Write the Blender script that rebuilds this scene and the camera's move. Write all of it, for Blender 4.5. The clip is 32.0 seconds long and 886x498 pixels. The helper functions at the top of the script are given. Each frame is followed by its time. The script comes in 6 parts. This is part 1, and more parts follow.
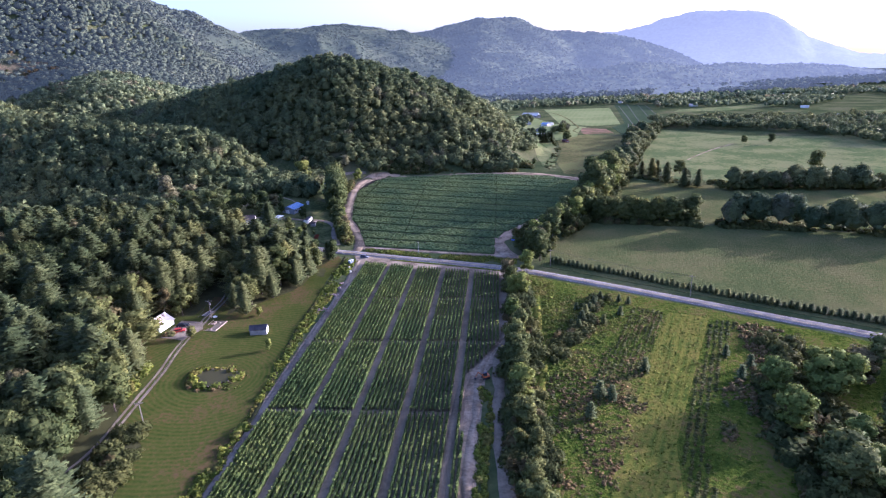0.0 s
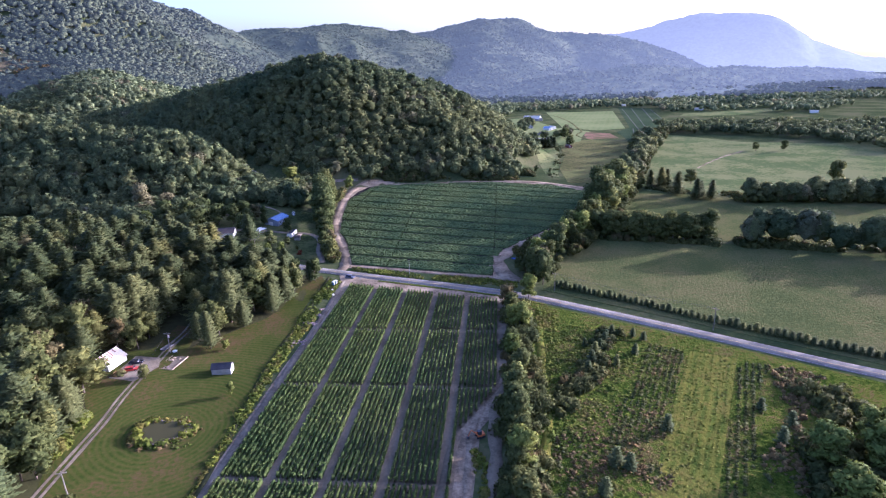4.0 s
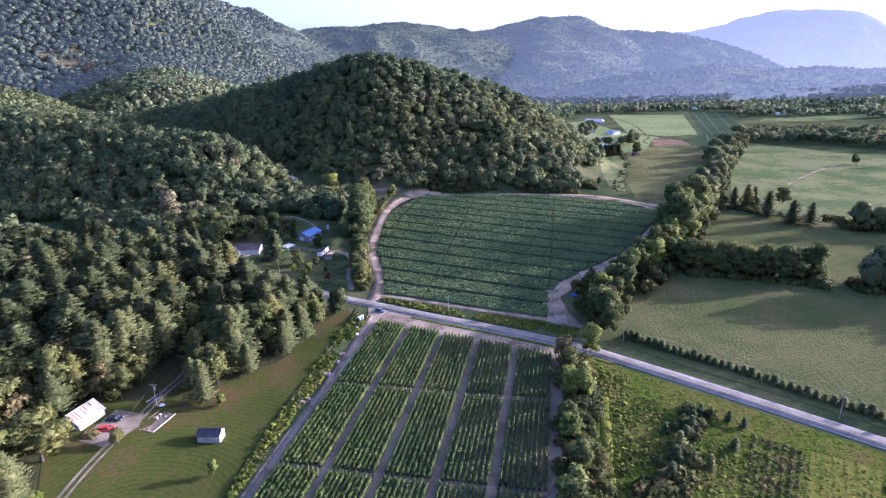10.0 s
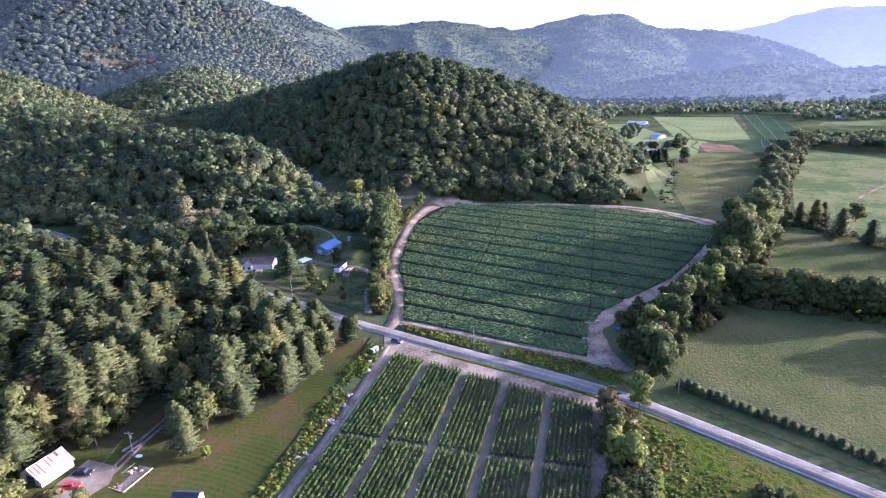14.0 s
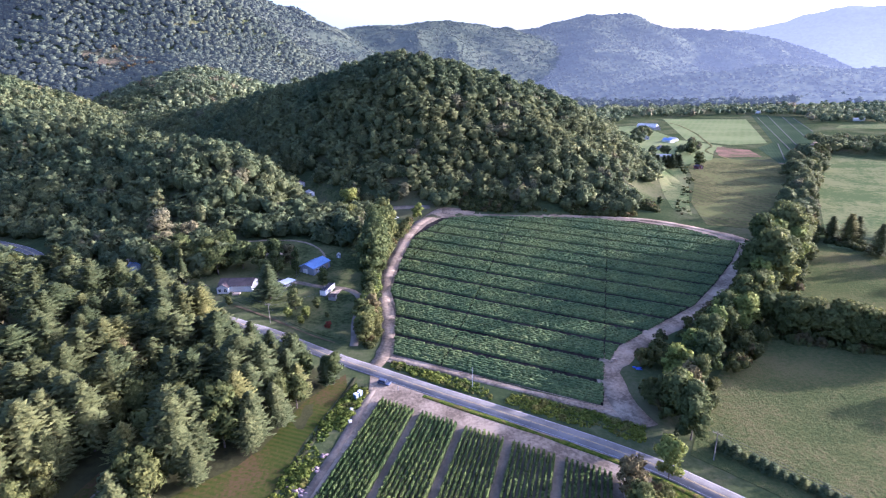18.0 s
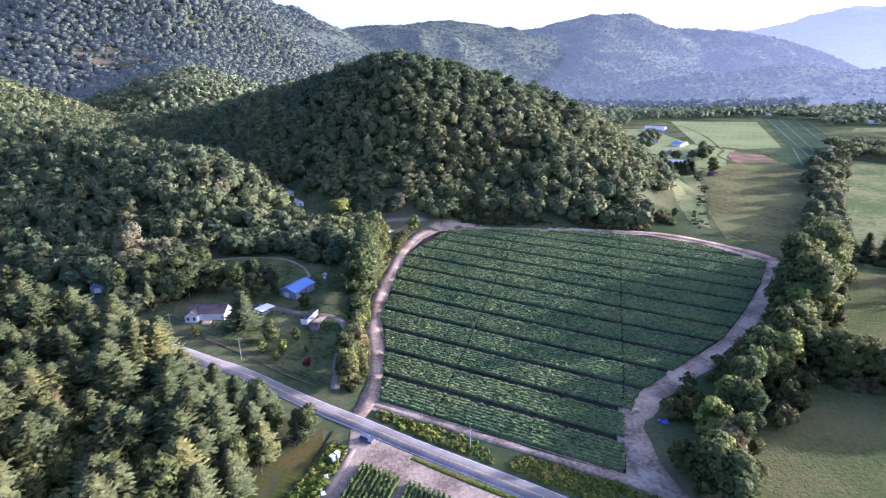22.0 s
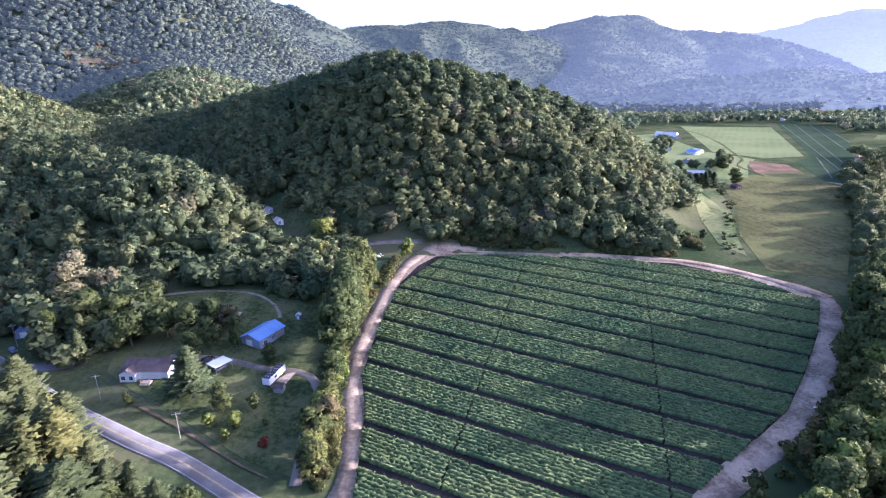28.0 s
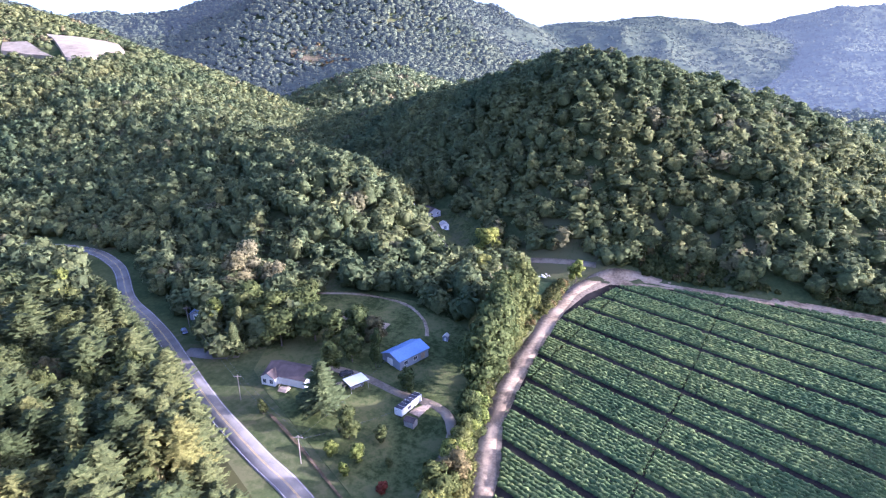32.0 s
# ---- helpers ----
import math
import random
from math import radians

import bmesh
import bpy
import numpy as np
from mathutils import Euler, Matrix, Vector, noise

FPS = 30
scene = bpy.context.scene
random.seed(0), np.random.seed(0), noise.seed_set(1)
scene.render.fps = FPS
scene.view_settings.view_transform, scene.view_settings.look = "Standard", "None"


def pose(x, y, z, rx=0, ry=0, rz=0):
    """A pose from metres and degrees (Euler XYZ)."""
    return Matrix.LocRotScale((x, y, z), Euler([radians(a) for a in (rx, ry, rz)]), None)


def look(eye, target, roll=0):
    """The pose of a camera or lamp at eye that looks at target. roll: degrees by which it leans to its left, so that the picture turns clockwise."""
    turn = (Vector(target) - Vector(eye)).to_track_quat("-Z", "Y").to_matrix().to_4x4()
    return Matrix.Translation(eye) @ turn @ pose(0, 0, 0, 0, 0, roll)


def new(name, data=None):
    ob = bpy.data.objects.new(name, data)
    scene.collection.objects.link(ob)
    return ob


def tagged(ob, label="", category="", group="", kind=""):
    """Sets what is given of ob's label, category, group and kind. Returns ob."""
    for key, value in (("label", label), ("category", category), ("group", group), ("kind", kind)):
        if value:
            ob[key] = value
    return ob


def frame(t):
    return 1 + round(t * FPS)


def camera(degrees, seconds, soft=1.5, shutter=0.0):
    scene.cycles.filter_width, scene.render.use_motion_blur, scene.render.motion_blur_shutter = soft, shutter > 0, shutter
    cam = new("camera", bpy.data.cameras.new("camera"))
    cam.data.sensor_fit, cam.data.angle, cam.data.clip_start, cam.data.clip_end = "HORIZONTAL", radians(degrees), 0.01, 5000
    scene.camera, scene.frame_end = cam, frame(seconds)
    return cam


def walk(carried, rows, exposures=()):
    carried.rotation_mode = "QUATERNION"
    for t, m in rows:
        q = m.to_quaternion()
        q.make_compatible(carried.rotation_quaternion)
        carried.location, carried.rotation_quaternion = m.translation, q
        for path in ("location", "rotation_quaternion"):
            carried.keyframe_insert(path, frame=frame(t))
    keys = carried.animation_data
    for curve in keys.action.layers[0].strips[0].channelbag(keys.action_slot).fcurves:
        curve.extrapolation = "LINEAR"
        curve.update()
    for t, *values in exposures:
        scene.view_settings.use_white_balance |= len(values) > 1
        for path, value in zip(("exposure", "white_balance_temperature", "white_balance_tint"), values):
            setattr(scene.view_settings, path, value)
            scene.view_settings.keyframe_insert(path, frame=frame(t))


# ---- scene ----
cam = camera(77.25, 32.0, soft=1.25)


def aim(x, y, z, yaw, pitch, roll):
    """A pose from a place, a heading to the left of +y, a tilt upwards and a lean, in degrees."""
    a, b = radians(yaw), radians(pitch)
    way = Vector((-math.sin(a) * math.cos(b), math.cos(a) * math.cos(b), math.sin(b)))
    eye = Vector((x, y, z))
    return look(eye, eye + way * 10, roll)


PATH = [
    (0, aim(-6.05, -5.59, 98.26, -1.85, -18.19, -2.35)),
    (3, aim(-2.41, 16.13, 98.72, -1.83, -18.14, -2.02)),
    (6, aim(0.41, 37.90, 99.18, -1.83, -18.10, -1.80)),
    (8, aim(1.85, 52.45, 99.49, -1.87, -18.09, -1.71)),
    (8.5, aim(2.16, 56.09, 99.57, -1.99, -18.09, -1.69)),
    (9, aim(2.44, 59.73, 99.65, 0.77, -18.09, -1.67)),
    (9.5, aim(2.71, 63.38, 99.72, 1.55, -18.08, -1.65)),
    (10, aim(2.95, 67.02, 99.80, 3.86, -18.08, -1.64)),
    (10.5, aim(3.17, 70.67, 99.88, 5.06, -18.08, -1.62)),
    (11, aim(3.37, 74.32, 99.95, 6.42, -18.08, -1.61)),
    (11.5, aim(3.55, 77.97, 100.03, 6.92, -18.08, -1.60)),
    (12, aim(3.70, 81.62, 100.10, 7.27, -18.08, -1.59)),
    (13, aim(3.96, 88.93, 100.25, 7.48, -18.07, -1.57)),
    (14.5, aim(4.18, 99.91, 100.46, 7.67, -18.07, -1.55)),
    (16.5, aim(4.20, 114.57, 100.73, 7.97, -18.06, -1.53)),
    (19, aim(3.79, 132.93, 101.05, 8.22, -18.05, -1.50)),
    (22, aim(2.66, 155.02, 101.39, 8.37, -18.03, -1.44)),
    (25.5, aim(0.51, 180.87, 101.72, 8.51, -17.98, -1.31)),
    (27.5, aim(-1.11, 195.68, 101.87, 8.47, -17.94, -1.18)),
    (28.5, aim(-2.03, 203.09, 101.93, 8.44, -17.92, -1.11)),
    (29, aim(-2.51, 206.80, 101.95, 8.81, -17.91, -1.07)),
    (29.5, aim(-3.01, 210.51, 101.98, 11.99, -17.89, -1.02)),
    (30, aim(-3.53, 214.23, 102.00, 14.41, -17.88, -0.97)),
    (30.5, aim(-4.06, 217.94, 102.02, 20.73, -17.86, -0.92)),
    (31, aim(-4.61, 221.66, 102.04, 24.79, -17.84, -0.87)),
    (31.5, aim(-5.17, 225.38, 102.06, 26.19, -17.83, -0.81)),
    (32, aim(-5.76, 229.10, 102.07, 27.26, -17.81, -0.75)),
]
walk(cam, PATH, [(0, 1.88, 4680, 42), (8, 1.92, 4680, 42), (13, 2.15, 4680, 42), (28, 2.3, 4680, 42), (32, 2.62, 4680, 42)])

# ---- light ----
SUN_AZIMUTH, SUN_HEIGHT = 70.0, 12.6   # degrees from +y towards +x, and above the horizon
world = bpy.data.worlds.new("sky")
scene.world = world
world.use_nodes = True
wn = world.node_tree.nodes
sky = wn.new("ShaderNodeTexSky")
sky.sky_type = "NISHITA"
sky.sun_disc = False
sky.sun_elevation, sky.sun_rotation = radians(SUN_HEIGHT), radians(SUN_AZIMUTH)
sky.altitude, sky.air_density, sky.dust_density, sky.ozone_density = 500, 1.0, 6.0, 1.0
wn["Background"].inputs["Strength"].default_value = 0.15
world.node_tree.links.new(sky.outputs[0], wn["Background"].inputs["Color"])

sun_data = bpy.data.lights.new("sun", "SUN")
sun_data.energy, sun_data.angle, sun_data.color = 4.0, radians(0.6), (1.0, 0.87, 0.64)
sun = new("sun", sun_data)
sun.matrix_world = look((0, 0, 400), (-math.sin(radians(SUN_AZIMUTH)) * 100, -math.cos(radians(SUN_AZIMUTH)) * 100,
                                      400 - 100 * math.tan(radians(SUN_HEIGHT))))


# ---- materials ----
def shader(name, rough=0.8, spec=0.3, metal=0.0):
    m = bpy.data.materials.new(name)
    m.use_nodes = True
    b = m.node_tree.nodes["Principled BSDF"]
    b.inputs["Roughness"].default_value = rough
    b.inputs["Specular IOR Level"].default_value = spec
    b.inputs["Metallic"].default_value = metal
    return m, m.node_tree.nodes, m.node_tree.links, b


def node(nodes, kind, **values):
    n = nodes.new(kind)
    for key, value in values.items():
        n.inputs[key].default_value = value
    return n


def ramp(nodes, stops):
    r = nodes.new("ShaderNodeValToRGB")
    while len(r.color_ramp.elements) < len(stops):
        r.color_ramp.elements.new(0.5)
    for e, (at, c) in zip(r.color_ramp.elements, stops):
        e.position, e.color = at, (*c, 1)
    return r


def blend(nodes, links, fac, a, b, mode="MIX"):
    """A colour mix; each of fac, a and b is a socket or a value."""
    n = nodes.new("ShaderNodeMix")
    n.data_type, n.blend_type = "RGBA", mode
    for socket, v in ((n.inputs[0], fac), (n.inputs[6], a), (n.inputs[7], b)):
        if isinstance(v, bpy.types.NodeSocket):
            links.new(v, socket)
        else:
            socket.default_value = (*v, 1) if isinstance(v, tuple) else v
    return n.outputs[2]


def place(nodes):
    return nodes.new("ShaderNodeNewGeometry").outputs["Position"]


def plain(name, colour, rough=0.7, spec=0.3, metal=0.0, wear=0.15, scale=3.0, bump=0.0):
    """Paint, metal or boards: a base colour with wear at two scales."""
    m, n, l, b = shader(name, rough, spec, metal)
    co = n.new("ShaderNodeTexCoord").outputs["Object"]
    big, fine = node(n, "ShaderNodeTexNoise", Scale=scale * 0.3, Detail=4.0), node(n, "ShaderNodeTexNoise", Scale=scale * 4, Detail=3.0)
    l.new(co, big.inputs["Vector"])
    l.new(co, fine.inputs["Vector"])
    r = ramp(n, ((0.3, tuple(c * (1 - wear) for c in colour)), (0.7, tuple(min(1, c * (1 + wear)) for c in colour))))
    l.new(big.outputs[0], r.inputs[0])
    c = blend(n, l, 0.35, r.outputs[0], fine.outputs[0], "OVERLAY")
    l.new(c, b.inputs["Base Color"])
    if bump:
        k = node(n, "ShaderNodeBump", Strength=bump, Distance=0.05)
        l.new(fine.outputs[0], k.inputs["Height"])
        l.new(k.outputs[0], b.inputs["Normal"])
    return m


def soil(name, stops, big=0.03, fine=0.8, bump=0.6, deep=0.2, rough=0.95, stripes=None, stripe_mix=0.3, grit=0.5, rings=None, punch=1.7):
    """Ground cover seen from the air: a colour ramp over patches, a finer mottle, and a relief. stripes: (heading degrees, metres a band, light colour)."""
    m, n, l, b = shader(name, rough, 0.0)
    co = place(n)
    a = node(n, "ShaderNodeTexNoise", Scale=big, Detail=7.0, Roughness=0.62)
    f = node(n, "ShaderNodeTexNoise", Scale=fine, Detail=5.0, Roughness=0.7)
    for t in (a, f):
        l.new(co, t.inputs["Vector"])
    r = ramp(n, stops)
    mixed = n.new("ShaderNodeMath")
    mixed.operation = "MULTIPLY_ADD"
    l.new(f.outputs[0], mixed.inputs[0])
    mixed.inputs[1].default_value = grit
    off = n.new("ShaderNodeMath")
    off.operation = "SUBTRACT"
    l.new(a.outputs[0], off.inputs[0])
    off.inputs[1].default_value = grit * 0.5
    l.new(off.outputs[0], mixed.inputs[2])
    wide = node(n, "ShaderNodeMapRange")
    wide.inputs["From Min"].default_value, wide.inputs["From Max"].default_value = 0.5 - 0.5 / punch, 0.5 + 0.5 / punch
    l.new(mixed.outputs[0], wide.inputs[0])
    l.new(wide.outputs[0], r.inputs[0])
    colour = r.outputs[0]
    if stripes or rings:
        turn, pitch, light = stripes or (0, *rings[2:])
        w = node(n, "ShaderNodeTexWave", Scale=0.314 / pitch, Distortion=3.0 if rings else 1.6, Detail=2.0)
        w.inputs["Detail Scale"].default_value = 1.5
        mp = n.new("ShaderNodeMapping")
        mp.inputs["Rotation"].default_value = (0, 0, radians(turn))
        if rings:
            w.wave_type, w.rings_direction = "RINGS", "Z"
            w.inputs["Detail Scale"].default_value = 0.25
            mp.inputs["Location"].default_value = (-rings[0], -rings[1], 0)
        l.new(co, mp.inputs["Vector"])
        l.new(mp.outputs[0], w.inputs["Vector"])
        k = n.new("ShaderNodeMath")
        k.operation = "MULTIPLY"
        l.new(w.outputs[1], k.inputs[0])
        k.inputs[1].default_value = stripe_mix
        colour = blend(n, l, k.outputs[0], colour, light)
    l.new(colour, b.inputs["Base Color"])
    k = node(n, "ShaderNodeBump", Strength=bump, Distance=deep)
    l.new(f.outputs[0], k.inputs["Height"])
    l.new(k.outputs[0], b.inputs["Normal"])
    return m


def foliage(name, dark, light, odd, odd_share=0.12, through_light=0.25, cell=0.11, stand=0.012, single=False, grain=1.3):
    """Leaves: tints by stand, by tree and by leaf, with some light passing through."""
    m, n, l, b = shader(name, 0.8, 0.05)
    geo = n.new("ShaderNodeNewGeometry")
    co, island = geo.outputs["Position"], geo.outputs["Random Per Island"]
    a = node(n, "ShaderNodeTexNoise", Scale=stand, Detail=3.0)
    l.new(co, a.inputs["Vector"])
    if single:
        tree = n.new("ShaderNodeObjectInfo").outputs["Random"]
    else:
        v = node(n, "ShaderNodeTexVoronoi", Scale=cell)
        v.voronoi_dimensions = "2D"
        l.new(co, v.inputs["Vector"])
        s = n.new("ShaderNodeSeparateColor")
        l.new(v.outputs["Color"], s.inputs[0])
        tree = s.outputs[0]
    r = ramp(n, ((0.0, dark), (1.0, light)))
    l.new(tree, r.inputs[0])
    pick = n.new("ShaderNodeMath")
    pick.operation = "LESS_THAN"
    l.new(tree, pick.inputs[0])
    pick.inputs[1].default_value = odd_share
    colour = blend(n, l, pick.outputs[0], r.outputs[0], odd)
    patch = ramp(n, ((0.35, (0.72, 0.8, 0.8)), (0.65, (1.2, 1.1, 0.95))))
    l.new(a.outputs[0], patch.inputs[0])
    colour = blend(n, l, 1.0, colour, patch.outputs[0], "MULTIPLY")
    leaf = ramp(n, ((0.0, (0.8, 0.82, 0.8)), (1.0, (1.2, 1.18, 1.12))))
    l.new(island, leaf.inputs[0])
    colour = blend(n, l, 1.0, colour, leaf.outputs[0], "MULTIPLY")
    twig = node(n, "ShaderNodeTexNoise", Scale=grain, Detail=3.0, Roughness=0.75)
    l.new(co, twig.inputs["Vector"])
    mottle = ramp(n, ((0.32, (0.66, 0.68, 0.66)), (0.68, (1.3, 1.28, 1.22))))
    l.new(twig.outputs[0], mottle.inputs[0])
    colour = blend(n, l, 1.0, colour, mottle.outputs[0], "MULTIPLY")
    relief = node(n, "ShaderNodeBump", Strength=0.5, Distance=0.4 / grain)
    l.new(twig.outputs[0], relief.inputs["Height"])
    l.new(relief.outputs[0], b.inputs["Normal"])
    l.new(colour, b.inputs["Base Color"])
    t = n.new("ShaderNodeBsdfTranslucent")
    l.new(colour, t.inputs["Color"])
    mix = n.new("ShaderNodeMixShader")
    mix.inputs[0].default_value = through_light
    l.new(b.outputs[0], mix.inputs[1])
    l.new(t.outputs[0], mix.inputs[2])
    l.new(mix.outputs[0], n["Material Output"].inputs["Surface"])
    return m


LEAF = foliage("broad_leaves", (0.068, 0.086, 0.030), (0.130, 0.140, 0.048), (0.150, 0.128, 0.062), 0.06, 0.35, single=True)
NEEDLE = foliage("pine_needles", (0.062, 0.080, 0.036), (0.110, 0.124, 0.052), (0.135, 0.138, 0.048), 0.12, 0.3, single=True)
TAN_LEAF = foliage("tan_leaves", (0.150, 0.138, 0.078), (0.188, 0.172, 0.098), (0.135, 0.126, 0.070), single=True)
LIME_LEAF = foliage("yellow_green_leaves", (0.140, 0.165, 0.038), (0.190, 0.208, 0.052), (0.165, 0.172, 0.050), single=True)
RED_LEAF = foliage("red_leaves", (0.20, 0.055, 0.035), (0.24, 0.075, 0.045), (0.20, 0.09, 0.05), single=True)
# Spur and hill leaves, base colour lightened for sun and haze on the spur.
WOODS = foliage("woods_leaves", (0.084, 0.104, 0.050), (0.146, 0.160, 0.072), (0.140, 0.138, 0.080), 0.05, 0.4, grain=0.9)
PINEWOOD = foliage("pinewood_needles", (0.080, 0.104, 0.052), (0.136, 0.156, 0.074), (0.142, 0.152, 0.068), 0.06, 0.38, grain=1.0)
# Copies for the near wood, without that lightening.
NEARWOOD = foliage("near_wood_leaves", (0.054, 0.070, 0.025), (0.106, 0.116, 0.041), (0.122, 0.108, 0.052), 0.06, 0.38, grain=1.2)
NEARPINE = foliage("near_pine_needles", (0.052, 0.070, 0.031), (0.094, 0.108, 0.046), (0.108, 0.116, 0.044), 0.06, 0.35, grain=1.3)
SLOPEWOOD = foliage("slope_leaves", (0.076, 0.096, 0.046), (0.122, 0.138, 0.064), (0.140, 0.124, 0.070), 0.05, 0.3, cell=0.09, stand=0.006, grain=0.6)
# Paler than the nearer leaves: distance haze is put into the base colour.
FARWOOD = foliage("hazed_far_woods_leaves", (0.108, 0.135, 0.076), (0.158, 0.182, 0.096), (0.180, 0.164, 0.100), 0.05, 0.3, cell=0.07, stand=0.004, grain=0.5)
SCRUB = foliage("scrub_leaves", (0.052, 0.062, 0.022), (0.100, 0.104, 0.034), (0.110, 0.088, 0.038), 0.1, 0.35, cell=0.3, stand=0.03)
LUSH = foliage("lush_weeds", (0.082, 0.108, 0.018), (0.145, 0.160, 0.026), (0.140, 0.132, 0.034), 0.2, 0.3, cell=0.4, stand=0.05)
RUST = foliage("rusty_weeds", (0.116, 0.080, 0.040), (0.180, 0.126, 0.054), (0.094, 0.094, 0.036), 0.2, 0.25, cell=0.4, stand=0.05)
CROP = foliage("crop_leaves", (0.082, 0.122, 0.050), (0.125, 0.165, 0.068), (0.098, 0.128, 0.056), 0.1, 0.35, cell=0.9, stand=0.03, grain=2.5)
TALL_CROP = foliage("tall_crop_leaves", (0.062, 0.092, 0.028), (0.105, 0.135, 0.040), (0.085, 0.105, 0.034), 0.1, 0.35, cell=0.9, stand=0.03, grain=2.5)
BROWNBANK = soil("brown_bank", ((0.3, (0.07, 0.055, 0.03)), (0.7, (0.14, 0.10, 0.055))), 0.2, 1.5)
BARK = plain("bark", (0.12, 0.095, 0.075), 0.95, 0.1, wear=0.35, scale=4, bump=0.5)

GROUND = soil("rough_grass", ((0.3, (0.034, 0.047, 0.018)), (0.5, (0.055, 0.067, 0.025)), (0.68, (0.088, 0.086, 0.040))), 0.02, 0.5)
LITTER = soil("forest_floor", ((0.3, (0.03, 0.03, 0.015)), (0.6, (0.05, 0.05, 0.02))), 0.05, 0.5)
LAWN = soil("mown_grass", ((0.3, (0.028, 0.042, 0.0075)), (0.52, (0.041, 0.052, 0.010)), (0.64, (0.060, 0.051, 0.016)), (0.74, (0.080, 0.050, 0.024))), 0.028, 0.9, 0.4, 0.1,
            rings=(-80, 163, 1.7, (0.074, 0.057, 0.019)), stripe_mix=0.38, grit=0.7)
YARDGRASS = soil("yard_grass", ((0.3, (0.0306, 0.03978, 0.01346)), (0.5, (0.06502, 0.0765, 0.02601)), (0.7, (0.09945, 0.09945, 0.03825))), 0.06, 0.6, 0.5, 0.15, grit=0.7)
MEADOW = soil("hay_meadow", ((0.3, (0.058, 0.072, 0.024)), (0.5, (0.082, 0.088, 0.030)), (0.7, (0.105, 0.098, 0.038))), 0.03, 0.7, 1.0, 0.9, grit=0.9, punch=1.5)
PASTURE = soil("pasture_grass", ((0.3, (0.074, 0.096, 0.034)), (0.5, (0.106, 0.122, 0.044)), (0.7, (0.145, 0.145, 0.060))), 0.02, 0.3, 0.8, 0.4, grit=0.7, punch=2.6)
HAYFIELD = soil("cut_hayfield", ((0.3, (0.122, 0.146, 0.052)), (0.7, (0.165, 0.182, 0.072))), 0.01, 0.2, 0.3, 0.1, punch=2.4, stripes=(20, 9, (0.18, 0.19, 0.08)))
BROWNFIELD = soil("brown_stubble", ((0.3, (0.0638, 0.0638, 0.0255)), (0.5, (0.102, 0.085, 0.0382)), (0.7, (0.119, 0.119, 0.0425))), 0.025, 0.3, 1.0, 0.5, grit=0.8, punch=2.6, stripes=(-20, 7, (0.10, 0.11, 0.03)), stripe_mix=0.4)
SCRUBLAND = soil("weedy_ground", ((0.3, (0.026, 0.044, 0.006)), (0.43, (0.046, 0.068, 0.009)), (0.56, (0.076, 0.090, 0.013)), (0.67, (0.084, 0.068, 0.020)), (0.78, (0.100, 0.076, 0.028))), 0.05, 0.6, 1.0, 0.9, grit=1.1, stripes=(31, 2.4, (0.07211, 0.08559, 0.01117)), stripe_mix=0.35)
WEEDROWS = soil("weedy_rows", ((0.3, (0.048, 0.068, 0.010)), (0.5, (0.082, 0.098, 0.014)), (0.7, (0.120, 0.100, 0.022))), 0.06, 0.6, 1.0, 0.3,
                stripes=(31, 2.6, (0.145, 0.130, 0.022)), stripe_mix=0.6, grit=0.9)
VINEROWS = soil("vine_rows", ((0.3, (0.030, 0.044, 0.020)), (0.7, (0.048, 0.064, 0.030))), 0.02, 0.4, 0.6, 0.3, stripes=(17, 3.2, (0.050, 0.075, 0.040)), stripe_mix=0.4)
EARTH = soil("bare_earth", ((0.3, (0.125, 0.096, 0.062)), (0.5, (0.215, 0.164, 0.106)), (0.7, (0.300, 0.234, 0.154))), 0.08, 0.9, 0.5, 0.1, grit=0.7)
# Dark soil taken near black: shade between the rows is put into its colour.
BEDEARTH = soil("shade_dark_bed_earth", ((0.3, (0.013, 0.012, 0.010)), (0.7, (0.030, 0.026, 0.021))), 0.06, 1.0, 0.6, 0.15)
DRYBRUSH = soil("dry_brush", ((0.3, (0.055, 0.060, 0.032)), (0.5, (0.095, 0.082, 0.045)), (0.7, (0.135, 0.105, 0.062))), 0.03, 0.15, 1.0, 1.0, grit=1.0)
REDEARTH = soil("red_earth", ((0.3, (0.100, 0.085, 0.040)), (0.5, (0.150, 0.095, 0.058)), (0.7, (0.200, 0.125, 0.080))), 0.05, 0.6)
FIELDEARTH = soil("grey_field_earth", ((0.3, (0.105, 0.084, 0.054)), (0.7, (0.205, 0.160, 0.104))), 0.06, 1.0, 0.6, 0.15)
GRAVEL = soil("gravel", ((0.3, (0.115, 0.094, 0.066)), (0.7, (0.215, 0.175, 0.122))), 0.12, 1.2, 0.4, 0.05)
ASPHALT = soil("worn_asphalt", ((0.3, (0.118, 0.108, 0.092)), (0.7, (0.185, 0.168, 0.145))), 0.1, 3.0, 0.2, 0.02, rough=0.9)


